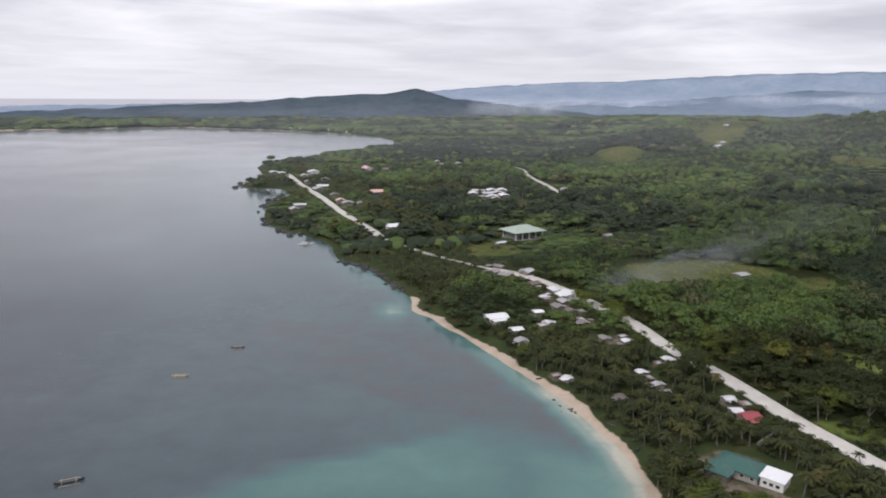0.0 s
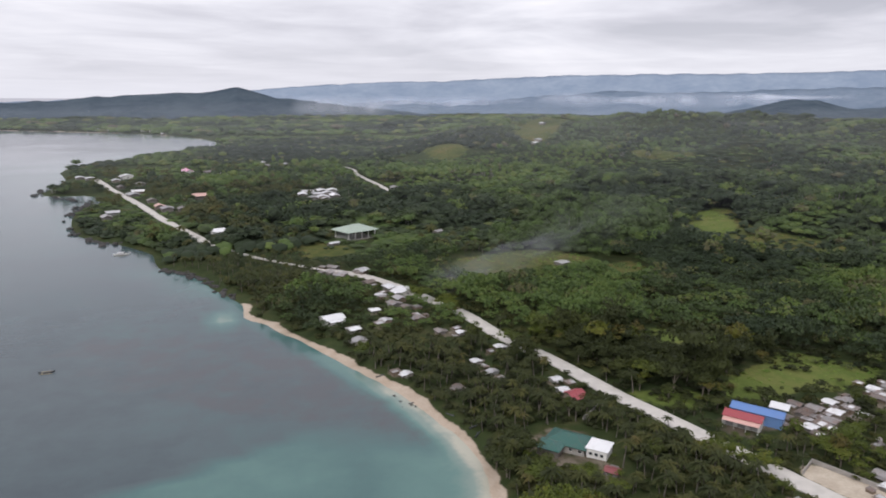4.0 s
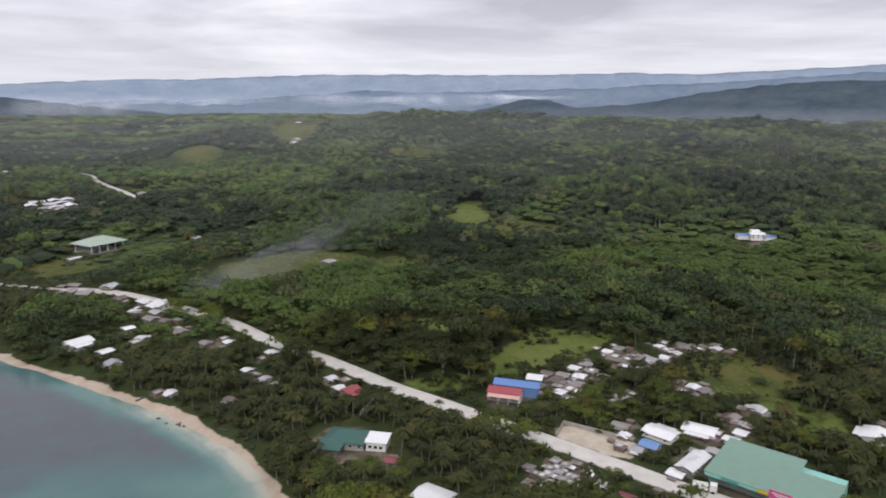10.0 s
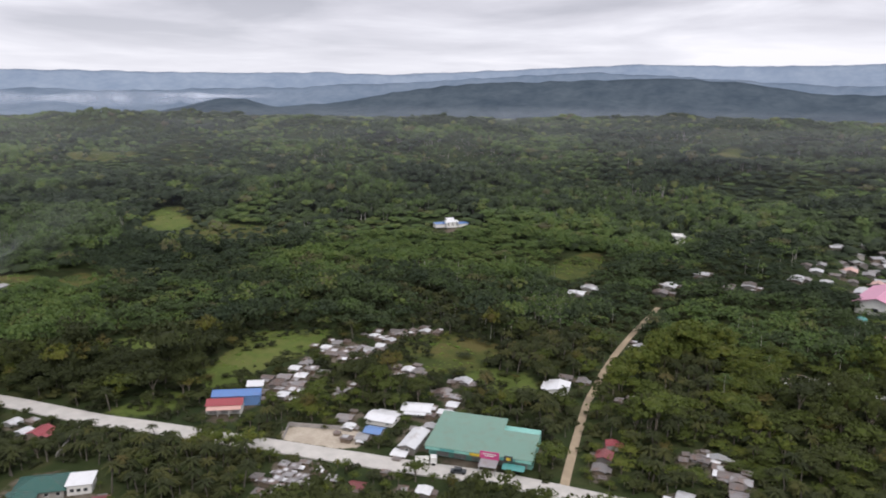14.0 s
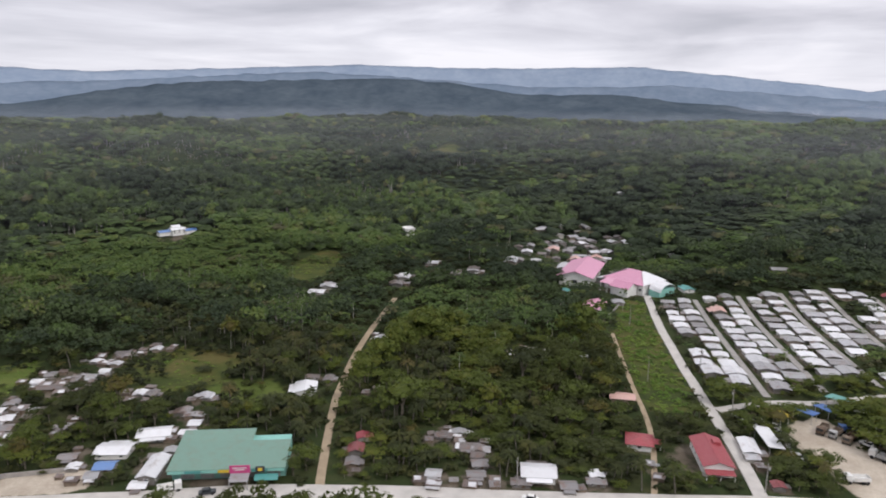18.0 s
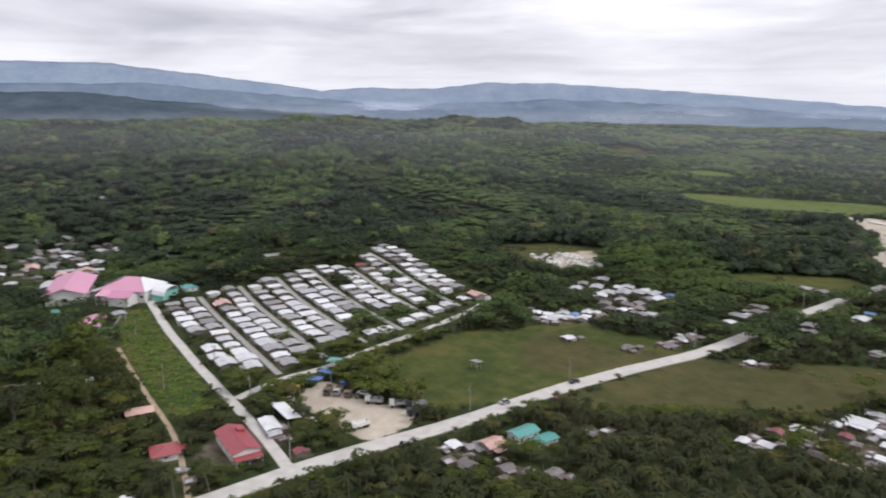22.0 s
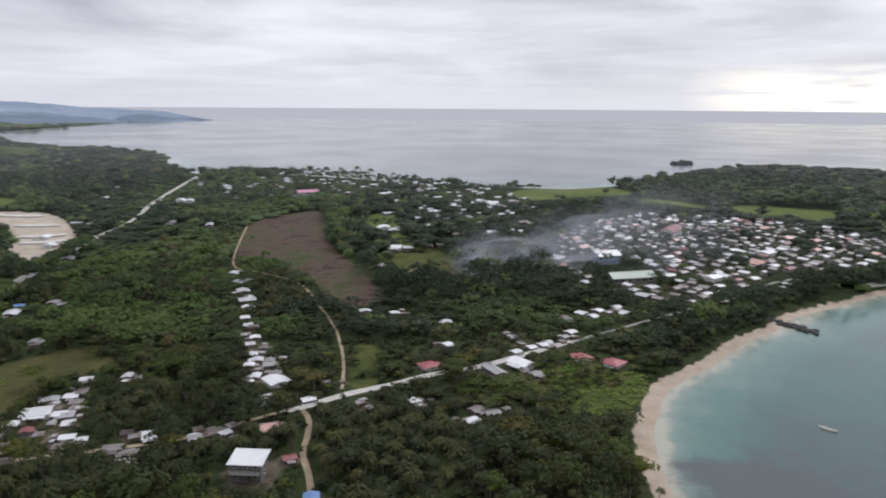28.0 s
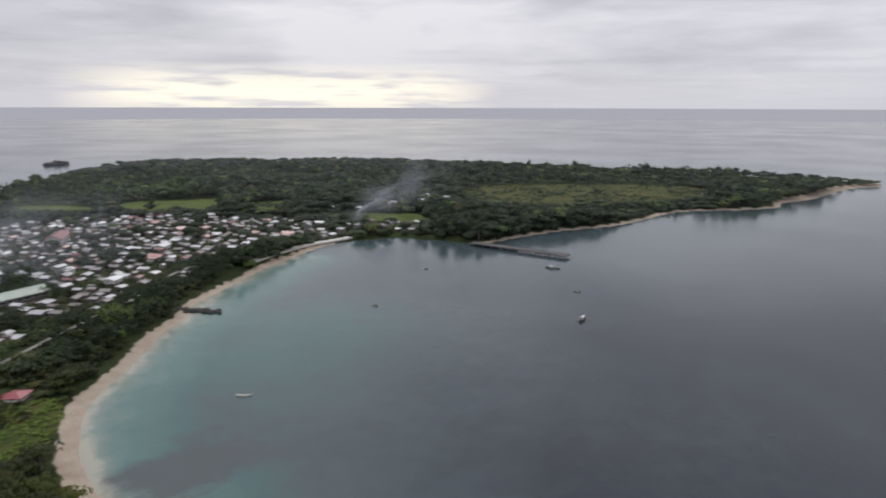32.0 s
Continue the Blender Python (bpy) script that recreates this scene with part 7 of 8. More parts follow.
    for k, template in enumerate([dome(0, 50) for k in range(4)] + [dome(0, 24) for k in range(4)]):
        s = ~is_palm & (np.where(np.hypot(x, y) < 700, kind % 4, 4 + kind % 4) == k)
        rise = np.clip(high[s] * g.uniform(0.25, 0.5, s.sum()), 1.0, 5.6)
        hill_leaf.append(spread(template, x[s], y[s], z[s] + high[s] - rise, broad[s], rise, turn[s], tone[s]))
    # pale stems along the edges of the tall stands
    s = ~is_palm & (high > 8.5) & (np.hypot(x, y) < 900) & (canopy(x - x / np.hypot(x, y) * 16, y - y / np.hypot(x, y) * 16) < grown - 0.16)
    stem = [spread(tube([(0, 0, -0.8), (0.3, 0, 0.5), (0.0, 0.3, 1.0)], (0.2, 0.15, 0.1), 3), x[s] + dx, y[s] + dy, z[s], np.full(s.sum(), 1.0), high[s] * 0.8, turn[s]) for dx, dy in ((0, 0), (2.2, 1.1), (-1.6, 2.0))]
    x, y, z, sd, near, cap, g = scatter(9.4, 440, 760, 6)
    kind, turn, scale = g.integers(0, 5, len(x)), g.uniform(0, 6.28, len(x)), g.uniform(3.4, 6.0, len(x)) * np.clip(cap / 5, 0.4, 1.0)
    tone = species_shade(x, y, g) * 0.8
    for k in range(5):
        s = kind == k
        high = np.clip(np.minimum(5.0 * canopy(x[s], y[s]), cap[s]), 0.8, 9)
        hill_leaf.append(spread(FAR_BLOB[k], x[s], y[s], z[s], scale[s] * 1.1, high / 1.6, turn[s], tone[s]))
    far, hazy = [], []
    for cell, r0, r1, seed, lo, hi in ((12.5, 1060, 1800, 4, 5.5, 10.5), (30.0, 1800, 3300, 5, 11.0, 26.0)):
        x, y, z, sd, near, cap, g = scatter(cell, r0, r1, seed)
        kind, turn, scale = g.integers(0, 5, len(x)), g.uniform(0, 6.28, len(x)), g.uniform(lo, hi, len(x))
        scale = scale * (0.6 + 0.4 * step01(np.hypot(x, y), r0, r0 + 350)) * (0.7 + 0.6 * value_noise(x, y, 90, 65))
        tone, grown = species_shade(x * 0.5, y * 0.5, g), canopy(x * 0.6, y * 0.6)
        for k in range(5):
            s = kind == k
            (far if r1 < 2000 else hazy).append(spread(FAR_BLOB[k], x[s], y[s], z[s], scale[s], np.minimum(scale[s] * (0.35 + 0.35 * grown[s] if r1 < 2000 else 0.45), np.maximum(cap[s] / 1.8, 0.4)), turn[s], tone[s]))
    # a slender plantation by the track and another up the hill
    grove_leaf = []
    for cx, cy, rx, ry, n in ((276, 134, 22, 18, 120), (592, 212, 34, 26, 70), (330, 205, 30, 25, 22), (420, 60, 40, 40, 16), (300, 20, 60, 50, 24)):
        gx0, gy0 = cx + g.normal(0, rx * 0.6, n), cy + g.normal(0, ry * 0.6, n)
        gs, gt = g.uniform(0.7, 1.0, n), g.uniform(0.75, 1.15, n)
        a = (gx0, gy0, height(gx0, gy0), gs, gt, g.uniform(0, 6.28, n))
        stem.append(spread(tube([(0, 0, -0.8), (0.1, 0, 5.5), (0.0, 0.1, 9.5)], (0.15, 0.11, 0.06), 4), *a))
        grove_leaf.append(spread(crown(6, 9, 0.42, 2.2, 2.6, base=6.4, core=False), *a, np.clip(g.normal(0.6, 0.1, n), 0, 1)))
    stuff("pale_stem_grove", stem, PALE_BARK, "tall straight pale stems of slender trees", "tree stems")
    slope += grove_leaf
    # tall trees leaning over the highway
    line = HIGHWAY[(HIGHWAY[:, 1] < -226) & (HIGHWAY[:, 1] > -500)]
    for a, b in zip(line[:-1], line[1:]):
        if -276 < a[1] or -346 < a[1] < -328 or -490 < a[1] < -372:
            n = max(3, int(np.hypot(*(b - a)) / 1.5))
            s = g.random(n)
            tx, ty = a[0] + (b[0] - a[0]) * s - g.uniform(4.2, 9.5, n), a[1] + (b[1] - a[1]) * s
            ts = g.uniform(0.9, 1.5, n)
            slope.append(spread(TREE_MID[int(g.integers(0, 4))], tx, ty, height(tx, ty), ts, ts, g.uniform(0, 6.28, n), species_shade(tx, ty, g)))
    # and those along the village roads, on the side of the sea
    for line, near_side in ((HIGHWAY[((HIGHWAY[:, 1] > 322) & (HIGHWAY[:, 1] < 346)) | ((HIGHWAY[:, 1] > 240) & (HIGHWAY[:, 1] < 263)) | ((HIGHWAY[:, 1] > 299) & (HIGHWAY[:, 1] < 316))], 4.8),
                            (HIGHWAY[(HIGHWAY[:, 1] > 150) & (HIGHWAY[:, 1] < 166)], 5.2), (TOWN_ROAD[(TOWN_ROAD[:, 0] < -6) & (TOWN_ROAD[:, 0] > -34)], 3.6), (TOWN_LANE, 3.0)):
        p = line[g.integers(0, len(line), 3 * len(line))] + g.normal(0, 1.6, (3 * len(line), 2))
        p = p - p / np.linalg.norm(p, axis=1)[:, None] * (near_side + g.uniform(0, 3.5, len(p)))[:, None]
        keep = [bool(np.all(np.hypot(HOME_XY[:, 0] - q[0], HOME_XY[:, 1] - q[1]) > HOME_R * 0.8 + 1.0)) for q in p]
        tx, ty = p[keep].T
        ts = g.uniform(0.65, 1.15, len(tx))
        leaf.append(spread(TREE_NEAR[int(g.integers(0, 4))], tx, ty, height(tx, ty), ts, ts, g.uniform(0, 6.28, len(tx)), species_shade(tx, ty, g)))
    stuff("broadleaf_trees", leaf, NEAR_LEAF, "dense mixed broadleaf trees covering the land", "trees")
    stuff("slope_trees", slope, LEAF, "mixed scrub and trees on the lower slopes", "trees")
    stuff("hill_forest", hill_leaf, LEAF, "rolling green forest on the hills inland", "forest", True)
    stuff("tree_stems", bark, BARK, "grey-brown stems under the dense trees", "tree stems")
    stuff("coconut_palms", palm, PALM, "coconut palms crowded behind the shore", "palms")
    stuff("palm_stems", ptrunk, PALM_BARK, "slender grey palm stems in the groves", "palm stems")
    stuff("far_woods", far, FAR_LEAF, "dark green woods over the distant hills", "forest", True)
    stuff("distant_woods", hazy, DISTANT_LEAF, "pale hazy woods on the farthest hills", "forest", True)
    # the closest as single things
    palm_roots = []
    for k, (t, c) in enumerate(PALM_NEAR):
        root = thing("coconut_palm", "coconut palm with arching green fronds", "palm", "shore palms")
        part("trunk", mesh_of("trunk", *t, PALM_BARK, True), None, root)
        me = mesh_of("crown", *c, PALM)
        attribute(me, "species_shade", np.full(len(me.vertices), (0.3, 0.5, 0.66)[k]))
        part("crown", me, None, root)
        palm_roots.append(root)
    tree_roots = []
    for k in range(4):
        root = thing("tree", ("rounded leafy green tree", "broad leafy green tree", "tall narrow leafy tree", "spreading flat-topped leafy tree")[k] + " in the coastal scrub", "tree", "shore trees")
        part("trunk", mesh_of("trunk", *LIMB_NEAR[k], BARK, True), None, root)
        me = mesh_of("crown", *TREE_NEAR[k], NEAR_LEAF)
        attribute(me, "species_shade", np.full(len(me.vertices), (0.2, 0.55, 0.38, 0.72)[k]))
        part("crown", me, None, root)
        tree_roots.append(root)
    # the clump that overhangs the north beach, and the lone palm on the south beach
    for x, y, w, h, k in ((54.6, 168, 1.45, 1.3, 0), (55.2, 173, 1.3, 1.2, 2), (56, 163, 1.4, 1.25, 0), (57, 166, 1.3, 1.45, 2), (60, 171, 1.45, 1.5, 0), (61, 162, 1.4, 1.4, 2), (64, 168, 1.4, 1.6, 0), (66, 161, 1.2, 1.3, 1), (58, 177, 1.1, 1.0, 2), (62, 178, 1.1, 1.2, 0), (62, 155, 1.3, 1.25, 1)):
        singles.append((0, x, y, level(x, y), w, h, 1.7 * x, False, k))
    singles.append((0, -62, -163.5, level(-62, -163.5), 1.0, 1.1, 0.4, True, 2))
    first = set()
    for i, x, y, z, w, h, turn, is_palm, kind in singles:
        root = palm_roots[kind % 3] if is_palm else tree_roots[kind % 4]
        m = Matrix.Translation((x, y, z)) @ Matrix.Rotation(turn, 4, "Z") @ Matrix.Diagonal((w, w, h, 1))
        if root in first:
            copy_thing(root, m)
        else:
            first.add(root)
            root.matrix_basis = m


grow()

# ---------------------------------------------------------------- boats, pier, rocks
def hull_mesh(length, wide, deep, lift=0.5):
    """A slender hull with raised ends, open inside."""
    bm = bmesh.new()
    n = 9
    rows = []
    for k in range(n):
        s = -1 + 2 * k / (n - 1)
        w = wide / 2 * (1 - abs(s) ** 2.4) + 0.03
        up = deep * 0.55 + lift * abs(s) ** 3
        rows.append([bm.verts.new((s * length / 2, y, z)) for y, z in ((-w, up), (-w * 0.55, -deep * 0.3 + lift * 0.5 * abs(s) ** 3), (0, -deep * 0.45 + lift * 0.6 * abs(s) ** 3), (w * 0.55, -deep * 0.3 + lift * 0.5 * abs(s) ** 3), (w, up))])
    for a, b in zip(rows, rows[1:]):
        for i in range(4):
            bm.faces.new((a[i], a[i + 1], b[i + 1], b[i]))
        bm.faces.new([b[4], b[0], a[0], a[4]])
    return bm


def outrigger_boat(label, length, material, cabin=False):
    root = thing("outrigger_boat", label, "boat", "anchored boats")
    part("hull", hull_mesh(length, length * 0.11, length * 0.09), material, root)
    for s in (-1, 1):
        part("float", one_box(0, s * length * 0.24, -0.06, length * 0.72, 0.16, 0.16), BAMBOO, root)
    for x in (-0.25, 0.22):
        part("crossbeam", one_box(x * length, 0, length * 0.045, 0.12, length * 0.5, 0.1), BAMBOO, root)
    if cabin:
        cab = part("cabin", one_box(-length * 0.06, 0, length * 0.05, length * 0.34, length * 0.1, length * 0.1), WHITEWALL, root)
        part("cabin_roof", one_box(-length * 0.06, 0, length * 0.152, length * 0.4, length * 0.13, 0.1), ROOF_WHITE, cab)
        part("mast", one_box(length * 0.16, 0, length * 0.05, 0.14, 0.14, length * 0.22), STEEL, root)
    return root


for x, y, length, turn, colour, cabin, label in (
        (-100, 167, 7.2, 0.45, DARKHULL, False, "narrow dark outrigger canoe on calm water"), (-98, 239, 6.0, 0.15, BAMBOO, False, "small brown outrigger canoe afloat"), (-86, 269, 5.4, 0.1, DARKHULL, False, "slim grey outrigger canoe afloat"),
        (-129, -203, 5.6, 2.3, WHITEWALL, False, "white outrigger canoe over the shallows"), (-237, -250, 5.2, 1.2, DARKHULL, False, "small dark outrigger canoe afloat"), (-285, -159, 9.5, 0.2, DARKHULL, True, "large dark outrigger boat with white cabin"),
        (-367, -227, 9.0, 1.9, DARKHULL, True, "dark outrigger boat moored off the pier"), (-314, -285, 4.6, 0.4, DARKHULL, False, "small dark canoe off the town beach"), (-345, -356, 6.0, 0.9, HULL, False, "grey outrigger canoe near the town shore"),
        (-100, 473, 10.0, 0.3, WHITEWALL, True, "white outrigger boat moored by the point"), (-328, -187, 4.0, 2.0, DARKHULL, False, "tiny dark canoe far out")):
    boat = outrigger_boat(label, length, colour, cabin)
    boat.matrix_basis = pose(x, y, 0.12, 0, 0, math.degrees(turn))


def pier():
    root = tagged(new("pier"), "long dark weathered concrete pier on piles", "pier")
    a, b = Vector((-392, -311)), Vector((-399, -240))
    d = b - a
    turn = math.atan2(d.y, d.x)
    mid = (a + b) / 2
    root.matrix_basis = Matrix.Translation((mid.x, mid.y, 0)) @ Matrix.Rotation(turn, 4, "Z")
    n = d.length
    part("deck", one_box(0, 0, 1.5, n, 7.0, 0.5), PIER, root)
    for s in (-1, 1):
        part("kerb", one_box(0, s * 3.3, 2.0, n, 0.3, 0.25), PIER, root)
    for k in range(10):
        for s in (-1, 1):
            part("pile", one_box(-n / 2 + n * (k + 0.5) / 10, s * 2.8, -6, 0.6, 0.6, 7.5), PIER, root)
    part("pier_head", one_box(n / 2 + 2, 0, 1.4, 4.6, 9.0, 0.65), PIER, root)


pier()


def boulder(size, seed):
    g = np.random.default_rng(seed)
    v = ICO_V * g.uniform(0.7, 1.2, (12, 1)) * np.array([size, size * 0.8, size * 0.55])
    return mesh_of("rock", v, ICO_F, ROCK)


ROCKS = [boulder(1.6, k) for k in range(5)]


def heap(name, label, line, wide, count, seed, low=0.0, size=1.0):
    """A heap of rocks along a line, each rock a part."""
    g = np.random.default_rng(seed)
    root = tagged(new(name), label, "rocks")
    line = np.asarray(line, float)
    root.location = (line[0][0], line[0][1], 0)
    for k in range(count):
        s = g.uniform(0, len(line) - 1.001)
        i = int(s)
        p = line[i] + (line[i + 1] - line[i]) * (s - i) + g.normal(size=2) * wide * 0.5
        ob = part("rock", ROCKS[k % 5], None, root)
        sc = g.uniform(0.6, 1.5) * size
        ob.matrix_basis = Matrix.Translation((p[0] - line[0][0], p[1] - line[0][1], low + 0.2)) @ Matrix.Rotation(g.uniform(0, 6.28), 4, "Z") @ Matrix.Diagonal((sc, sc, sc, 1))


heap("jetty", "short dark jetty of heaped boulders", [(-166, -318), (-172, -308), (-179, -298)], 3.0, 46, 3, 0.1)
heap("shore_rocks", "dark rocks at the foot of the wooded point", [(-20, 350), (-34, 376), (-45, 400), (-56, 412), (-72, 424)], 4.0, 60, 4, 0.0)
heap("shore_rocks", "dark rocks round the north cape", [(-110, 500), (-150, 550), (-176, 650), (-170, 715), (-238, 772), (-244, 880)], 6.0, 60, 5, 0.0, 1.8)
heap("shore_rocks", "scattered dark rocks in the shallows", [(34, 223), (38, 216), (42, 209)], 2.5, 9, 6, -0.35, 0.4)
heap("islet", "dark rocky islet off the peninsula", [(-455, -1235), (-463, -1240), (-476, -1246)], 10.0, 40, 7, 0.8, 4.0)

# trees on the islet and driftwood on the beach
islet_tree = thing("islet_scrub", "wind-bent scrub on the rocky islet", "shrub")
part("crown", mesh_of("crown", *crown(6, 7, 1.6, 7.0, 4.0, base=1.5), LEAF), None, islet_tree)
part("trunk", mesh_of("trunk", *limbs(3.0, 5.0), BARK), None, islet_tree)
islet_tree.matrix_basis = pose(-464, -1240, 0.6)


def driftwood(x, y, turn, length):
    root = thing("driftwood_log", "dark driftwood log lying on the sand", "log", "driftwood")
    v, f = tube([(0, 0, -length / 2), (0.1, 0.05, 0), (0, 0.1, length / 2)], (0.28, 0.24, 0.14), 7)
    part("log", mesh_of("log", v[:, [2, 1, 0]] * np.array([1, 1, -1]), f, DARKHULL, True), None, root)
    part("branch", one_box(length * 0.2, 0.4, 0, 0.15, 1.2, 0.15, 0.5), DARKHULL, root)
    root.matrix_basis = Matrix.Translation((x, y, level(x, y) + 0.2)) @ Matrix.Rotation(turn, 4, "Z")


for x, y, turn, length in ((56, 193, 0.5, 6), (55, 188, 0.9, 4), (50, 203, 2.2, 3.5), (33, 240, 0.4, 4), (57, 180, 0.2, 5), (-72, -214, 1.0, 4), (-60, -190, 0.4, 5)):
    driftwood(x, y, turn, length)


# ---------------------------------------------------------------- vehicles
def wheel_mesh(r, w):
    v, f = tube([(0, 0, -w / 2), (0, 0, w / 2)], (r, r), 12)
    caps = [(0, i, i + 1) for i in range(1, 11)] + [(12, 12 + i + 1, 12 + i) for i in range(1, 11)]
    return mesh_of("wheel", v[:, [0, 2, 1]], np.concatenate([f, np.array(caps)]), RUBBER)


TRUCK_WHEEL, CAR_WHEEL = wheel_mesh(0.5, 0.35), wheel_mesh(0.33, 0.22)


def truck(x, y, turn, label, cab, body, length=6.5):
    root = thing("truck", label, "truck", "parked trucks")
    part("chassis", one_box(0, 0, 0.55, length, 1.0, 0.3), DARKHULL, root)
    c = part("cab", one_box(length / 2 - 0.8, 0, 0.75, 1.7, 2.1, 1.75), cab, root)
    part("windscreen", one_box(length / 2 + 0.06, 0, 1.55, 0.06, 1.8, 0.75), PANE, c)
    part("cargo_bed", one_box(-0.95, 0, 0.9, length - 2.2, 2.2, 0.25), body, root)
    for s in (-1, 1):
        part("side_board", one_box(-0.95, s * 1.07, 1.15, length - 2.2, 0.1, 0.9), body, root)
    part("tail_board", one_box(-length / 2 + 0.2, 0, 1.15, 0.1, 2.1, 0.9), body, root)
    for wx in (length / 2 - 0.9, -length / 2 + 0.9, -length / 2 + 2.0):
        for s in (-1, 1):
            ob = part("wheel", TRUCK_WHEEL, None, root)
            ob.location = (wx, s * 0.95, 0.5)
    root.matrix_basis = Matrix.Translation((x, y, level(x, y) + 0.05)) @ Matrix.Rotation(turn, 4, "Z")


def car(x, y, turn, label, paint, up=0.36):
    root = thing("car", label, "car", "cars")
    bm = bmesh.new()
    box(bm, 0, 0, 0.3, 4.2, 1.7, 0.6)
    bmesh.ops.bevel(bm, geom=bm.edges[:], offset=0.12, segments=2, affect="EDGES")
    body = part("body", bm, paint, root)
    bm = bmesh.new()
    vs = box(bm, -0.2, 0, 0.88, 2.3, 1.5, 0.55)
    for v in vs[4:]:
        v.co.x = -0.2 + (v.co.x + 0.2) * 0.72
        v.co.y *= 0.86
    part("cabin", bm, PANE, body)
    part("roof_panel", one_box(-0.2, 0, 1.435, 1.6, 1.25, 0.05), paint, body)
    for wx in (1.3, -1.3):
        for s in (-1, 1):
            ob = part("wheel", CAR_WHEEL, None, root)
            ob.location = (wx, s * 0.78, 0.33)
    root.matrix_basis = Matrix.Translation((x, y, level(x, y) + up)) @ Matrix.Rotation(turn, 4, "Z")


for x, y, turn, label, cab, body, length in (
        (189, -71, 1.75, "white flatbed truck parked on bare ground", WHITEWALL, WHITEWALL, 6.5), (219, -71, 2.6, "rusty brown dump truck parked in the yard", DOORWOOD, TIMBER, 6.5), (217, -74, 2.5, "grey old truck parked in the yard", STEEL, TIMBER, 6.0),
        (214, -77, 2.5, "dark brown dump truck parked in the yard", TIMBER, DOORWOOD, 6.5), (195, -93, 1.4, "dark truck parked at the yard's edge", DARKHULL, STEEL, 7.0), (190, -91, 1.5, "dark flatbed parked at the yard's edge", DARKHULL, DARKHULL, 7.0),
        (198, -88, 1.2, "white truck with grey bed in the yard", WHITEWALL, STEEL, 6.0), (204, -82, 0.9, "white truck parked at the yard's edge", WHITEWALL, STEEL, 6.0), (143, 101, -0.95, "white delivery truck beside the store", WHITEWALL, WHITEWALL, 6.0),
        (176, -138, 1.6, "red-brown truck by the roadside", ROOF_MAROON, TIMBER, 6.0), (221, -79, 1.8, "blue truck parked in the yard", TARP, TARP, 6.0)):
    truck(x, y, turn, label, cab, body, length)
for x, y, turn, label, paint in ((188, -152, 1.63, "dark car driving on the concrete road", DARKHULL), (184, -120, 1.65, "grey car driving on the concrete road", STEEL), (144, 91, -1.1, "dark tricycle cab on the road", DARKHULL),
                                 (222, -48, 0.4, "white van parked among the yard's scrap", WHITEWALL), (219, -51, 0.5, "grey van parked among the yard's scrap", STEEL), (222, -55, 0.2, "pale van parked among the yard's scrap", WHITEWALL),
                                 (218, -57, 0.9, "white van with a dented roof in the yard", WHITEWALL), (213, -58, 0.6, "silver car parked by the yard fence", STEEL), (207, -57, 1.2, "white wreck beside the long shed", WHITEWALL),
                                 (203, -57, 0.4, "grey car wreck beside the long shed", STEEL), (211, -55, 2.0, "dark wreck among the yard's scrap", DARKHULL), (224, -52, 1.0, "rusty car shell among the yard's scrap", DOORWOOD),
                                 (199, -59, 0.3, "pale car wreck by the yard's bushes", STEEL), (212, -81, 0.7, "white pickup at the yard's edge", WHITEWALL), (208, -83, 1.0, "rusty pickup at the yard's edge", DOORWOOD),
                                 (160, 12, 1.5, "white minivan on the road", WHITEWALL)):
    car(x, y, turn, label, paint)


def canopy(x, y, turn, w, d, label, sheet):
    root = thing("canopy", label, "canopy", "yard canopies")
    part("roof", lean(w, d, 2.8, 0.5), sheet, root)
    for sx_ in (-1, 1):
        for sy_ in (-1, 1):
            part("post", one_box(sx_ * (w / 2 - 0.2), sy_ * (d / 2 - 0.2), -0.8, 0.14, 0.14, 3.6 + (0.45 if sy_ > 0 else 0)), STEEL, root)
    root.matrix_basis = Matrix.Translation((x, y, level(x, y) + 0.1)) @ Matrix.Rotation(turn, 4, "Z")
    HOMES.append((x, y, max(w, d) / 2))


canopy(240, -82, 0.9, 7, 5, "small shelter with a teal sheet roof", ROOF_TEAL)
canopy(231, -86, 1.25, 10, 3.6, "long white canopy beside the yard", ROOF_WHITE)
canopy(205, -52.5, 0.12, 13, 3.8, "long white-roofed shed beside the scrap cars", ROOF_WHITE)
canopy(227, -68, 0.9, 6, 4, "blue tarpaulin stretched over posts", TARP)
canopy(231, -75, 0.7, 5, 4, "blue tarpaulin shelter by the yard", TARP)
canopy(223, -60, 0.4, 4, 3, "yellow tarpaulin over stacked goods", YELLOW)
canopy(217, -86, -0.7, 7, 3.4, "open shelter with a pale roof in the yard", ROOF_WHITE)
canopy(216, -128, 0.4, 3.0, 2.8, "small grey hut roof alone in the field", ROOF_OLD)


# ---------------------------------------------------------------- poles, mast, graveyard
def pole(x, y, high, label):
    root = thing("utility_pole", label, "utility pole", "poles along the road")
    part("post", mesh_of("post", *tube([(0, 0, -1), (0, 0, high)], (0.17, 0.11), 8), JOINT, True), None, root)
    part("crossarm", one_box(0, 0, high - 0.9, 1.8, 0.12, 0.14), TIMBER, root)
    part("transformer", one_box(0.45, 0, high - 1.9, 0.4, 0.4, 0.7), STEEL, root)
    root.matrix_basis = Matrix.Translation((x, y, level(x, y))) @ Matrix.Rotation(road_turn(x, y) + math.pi / 2, 4, "Z")


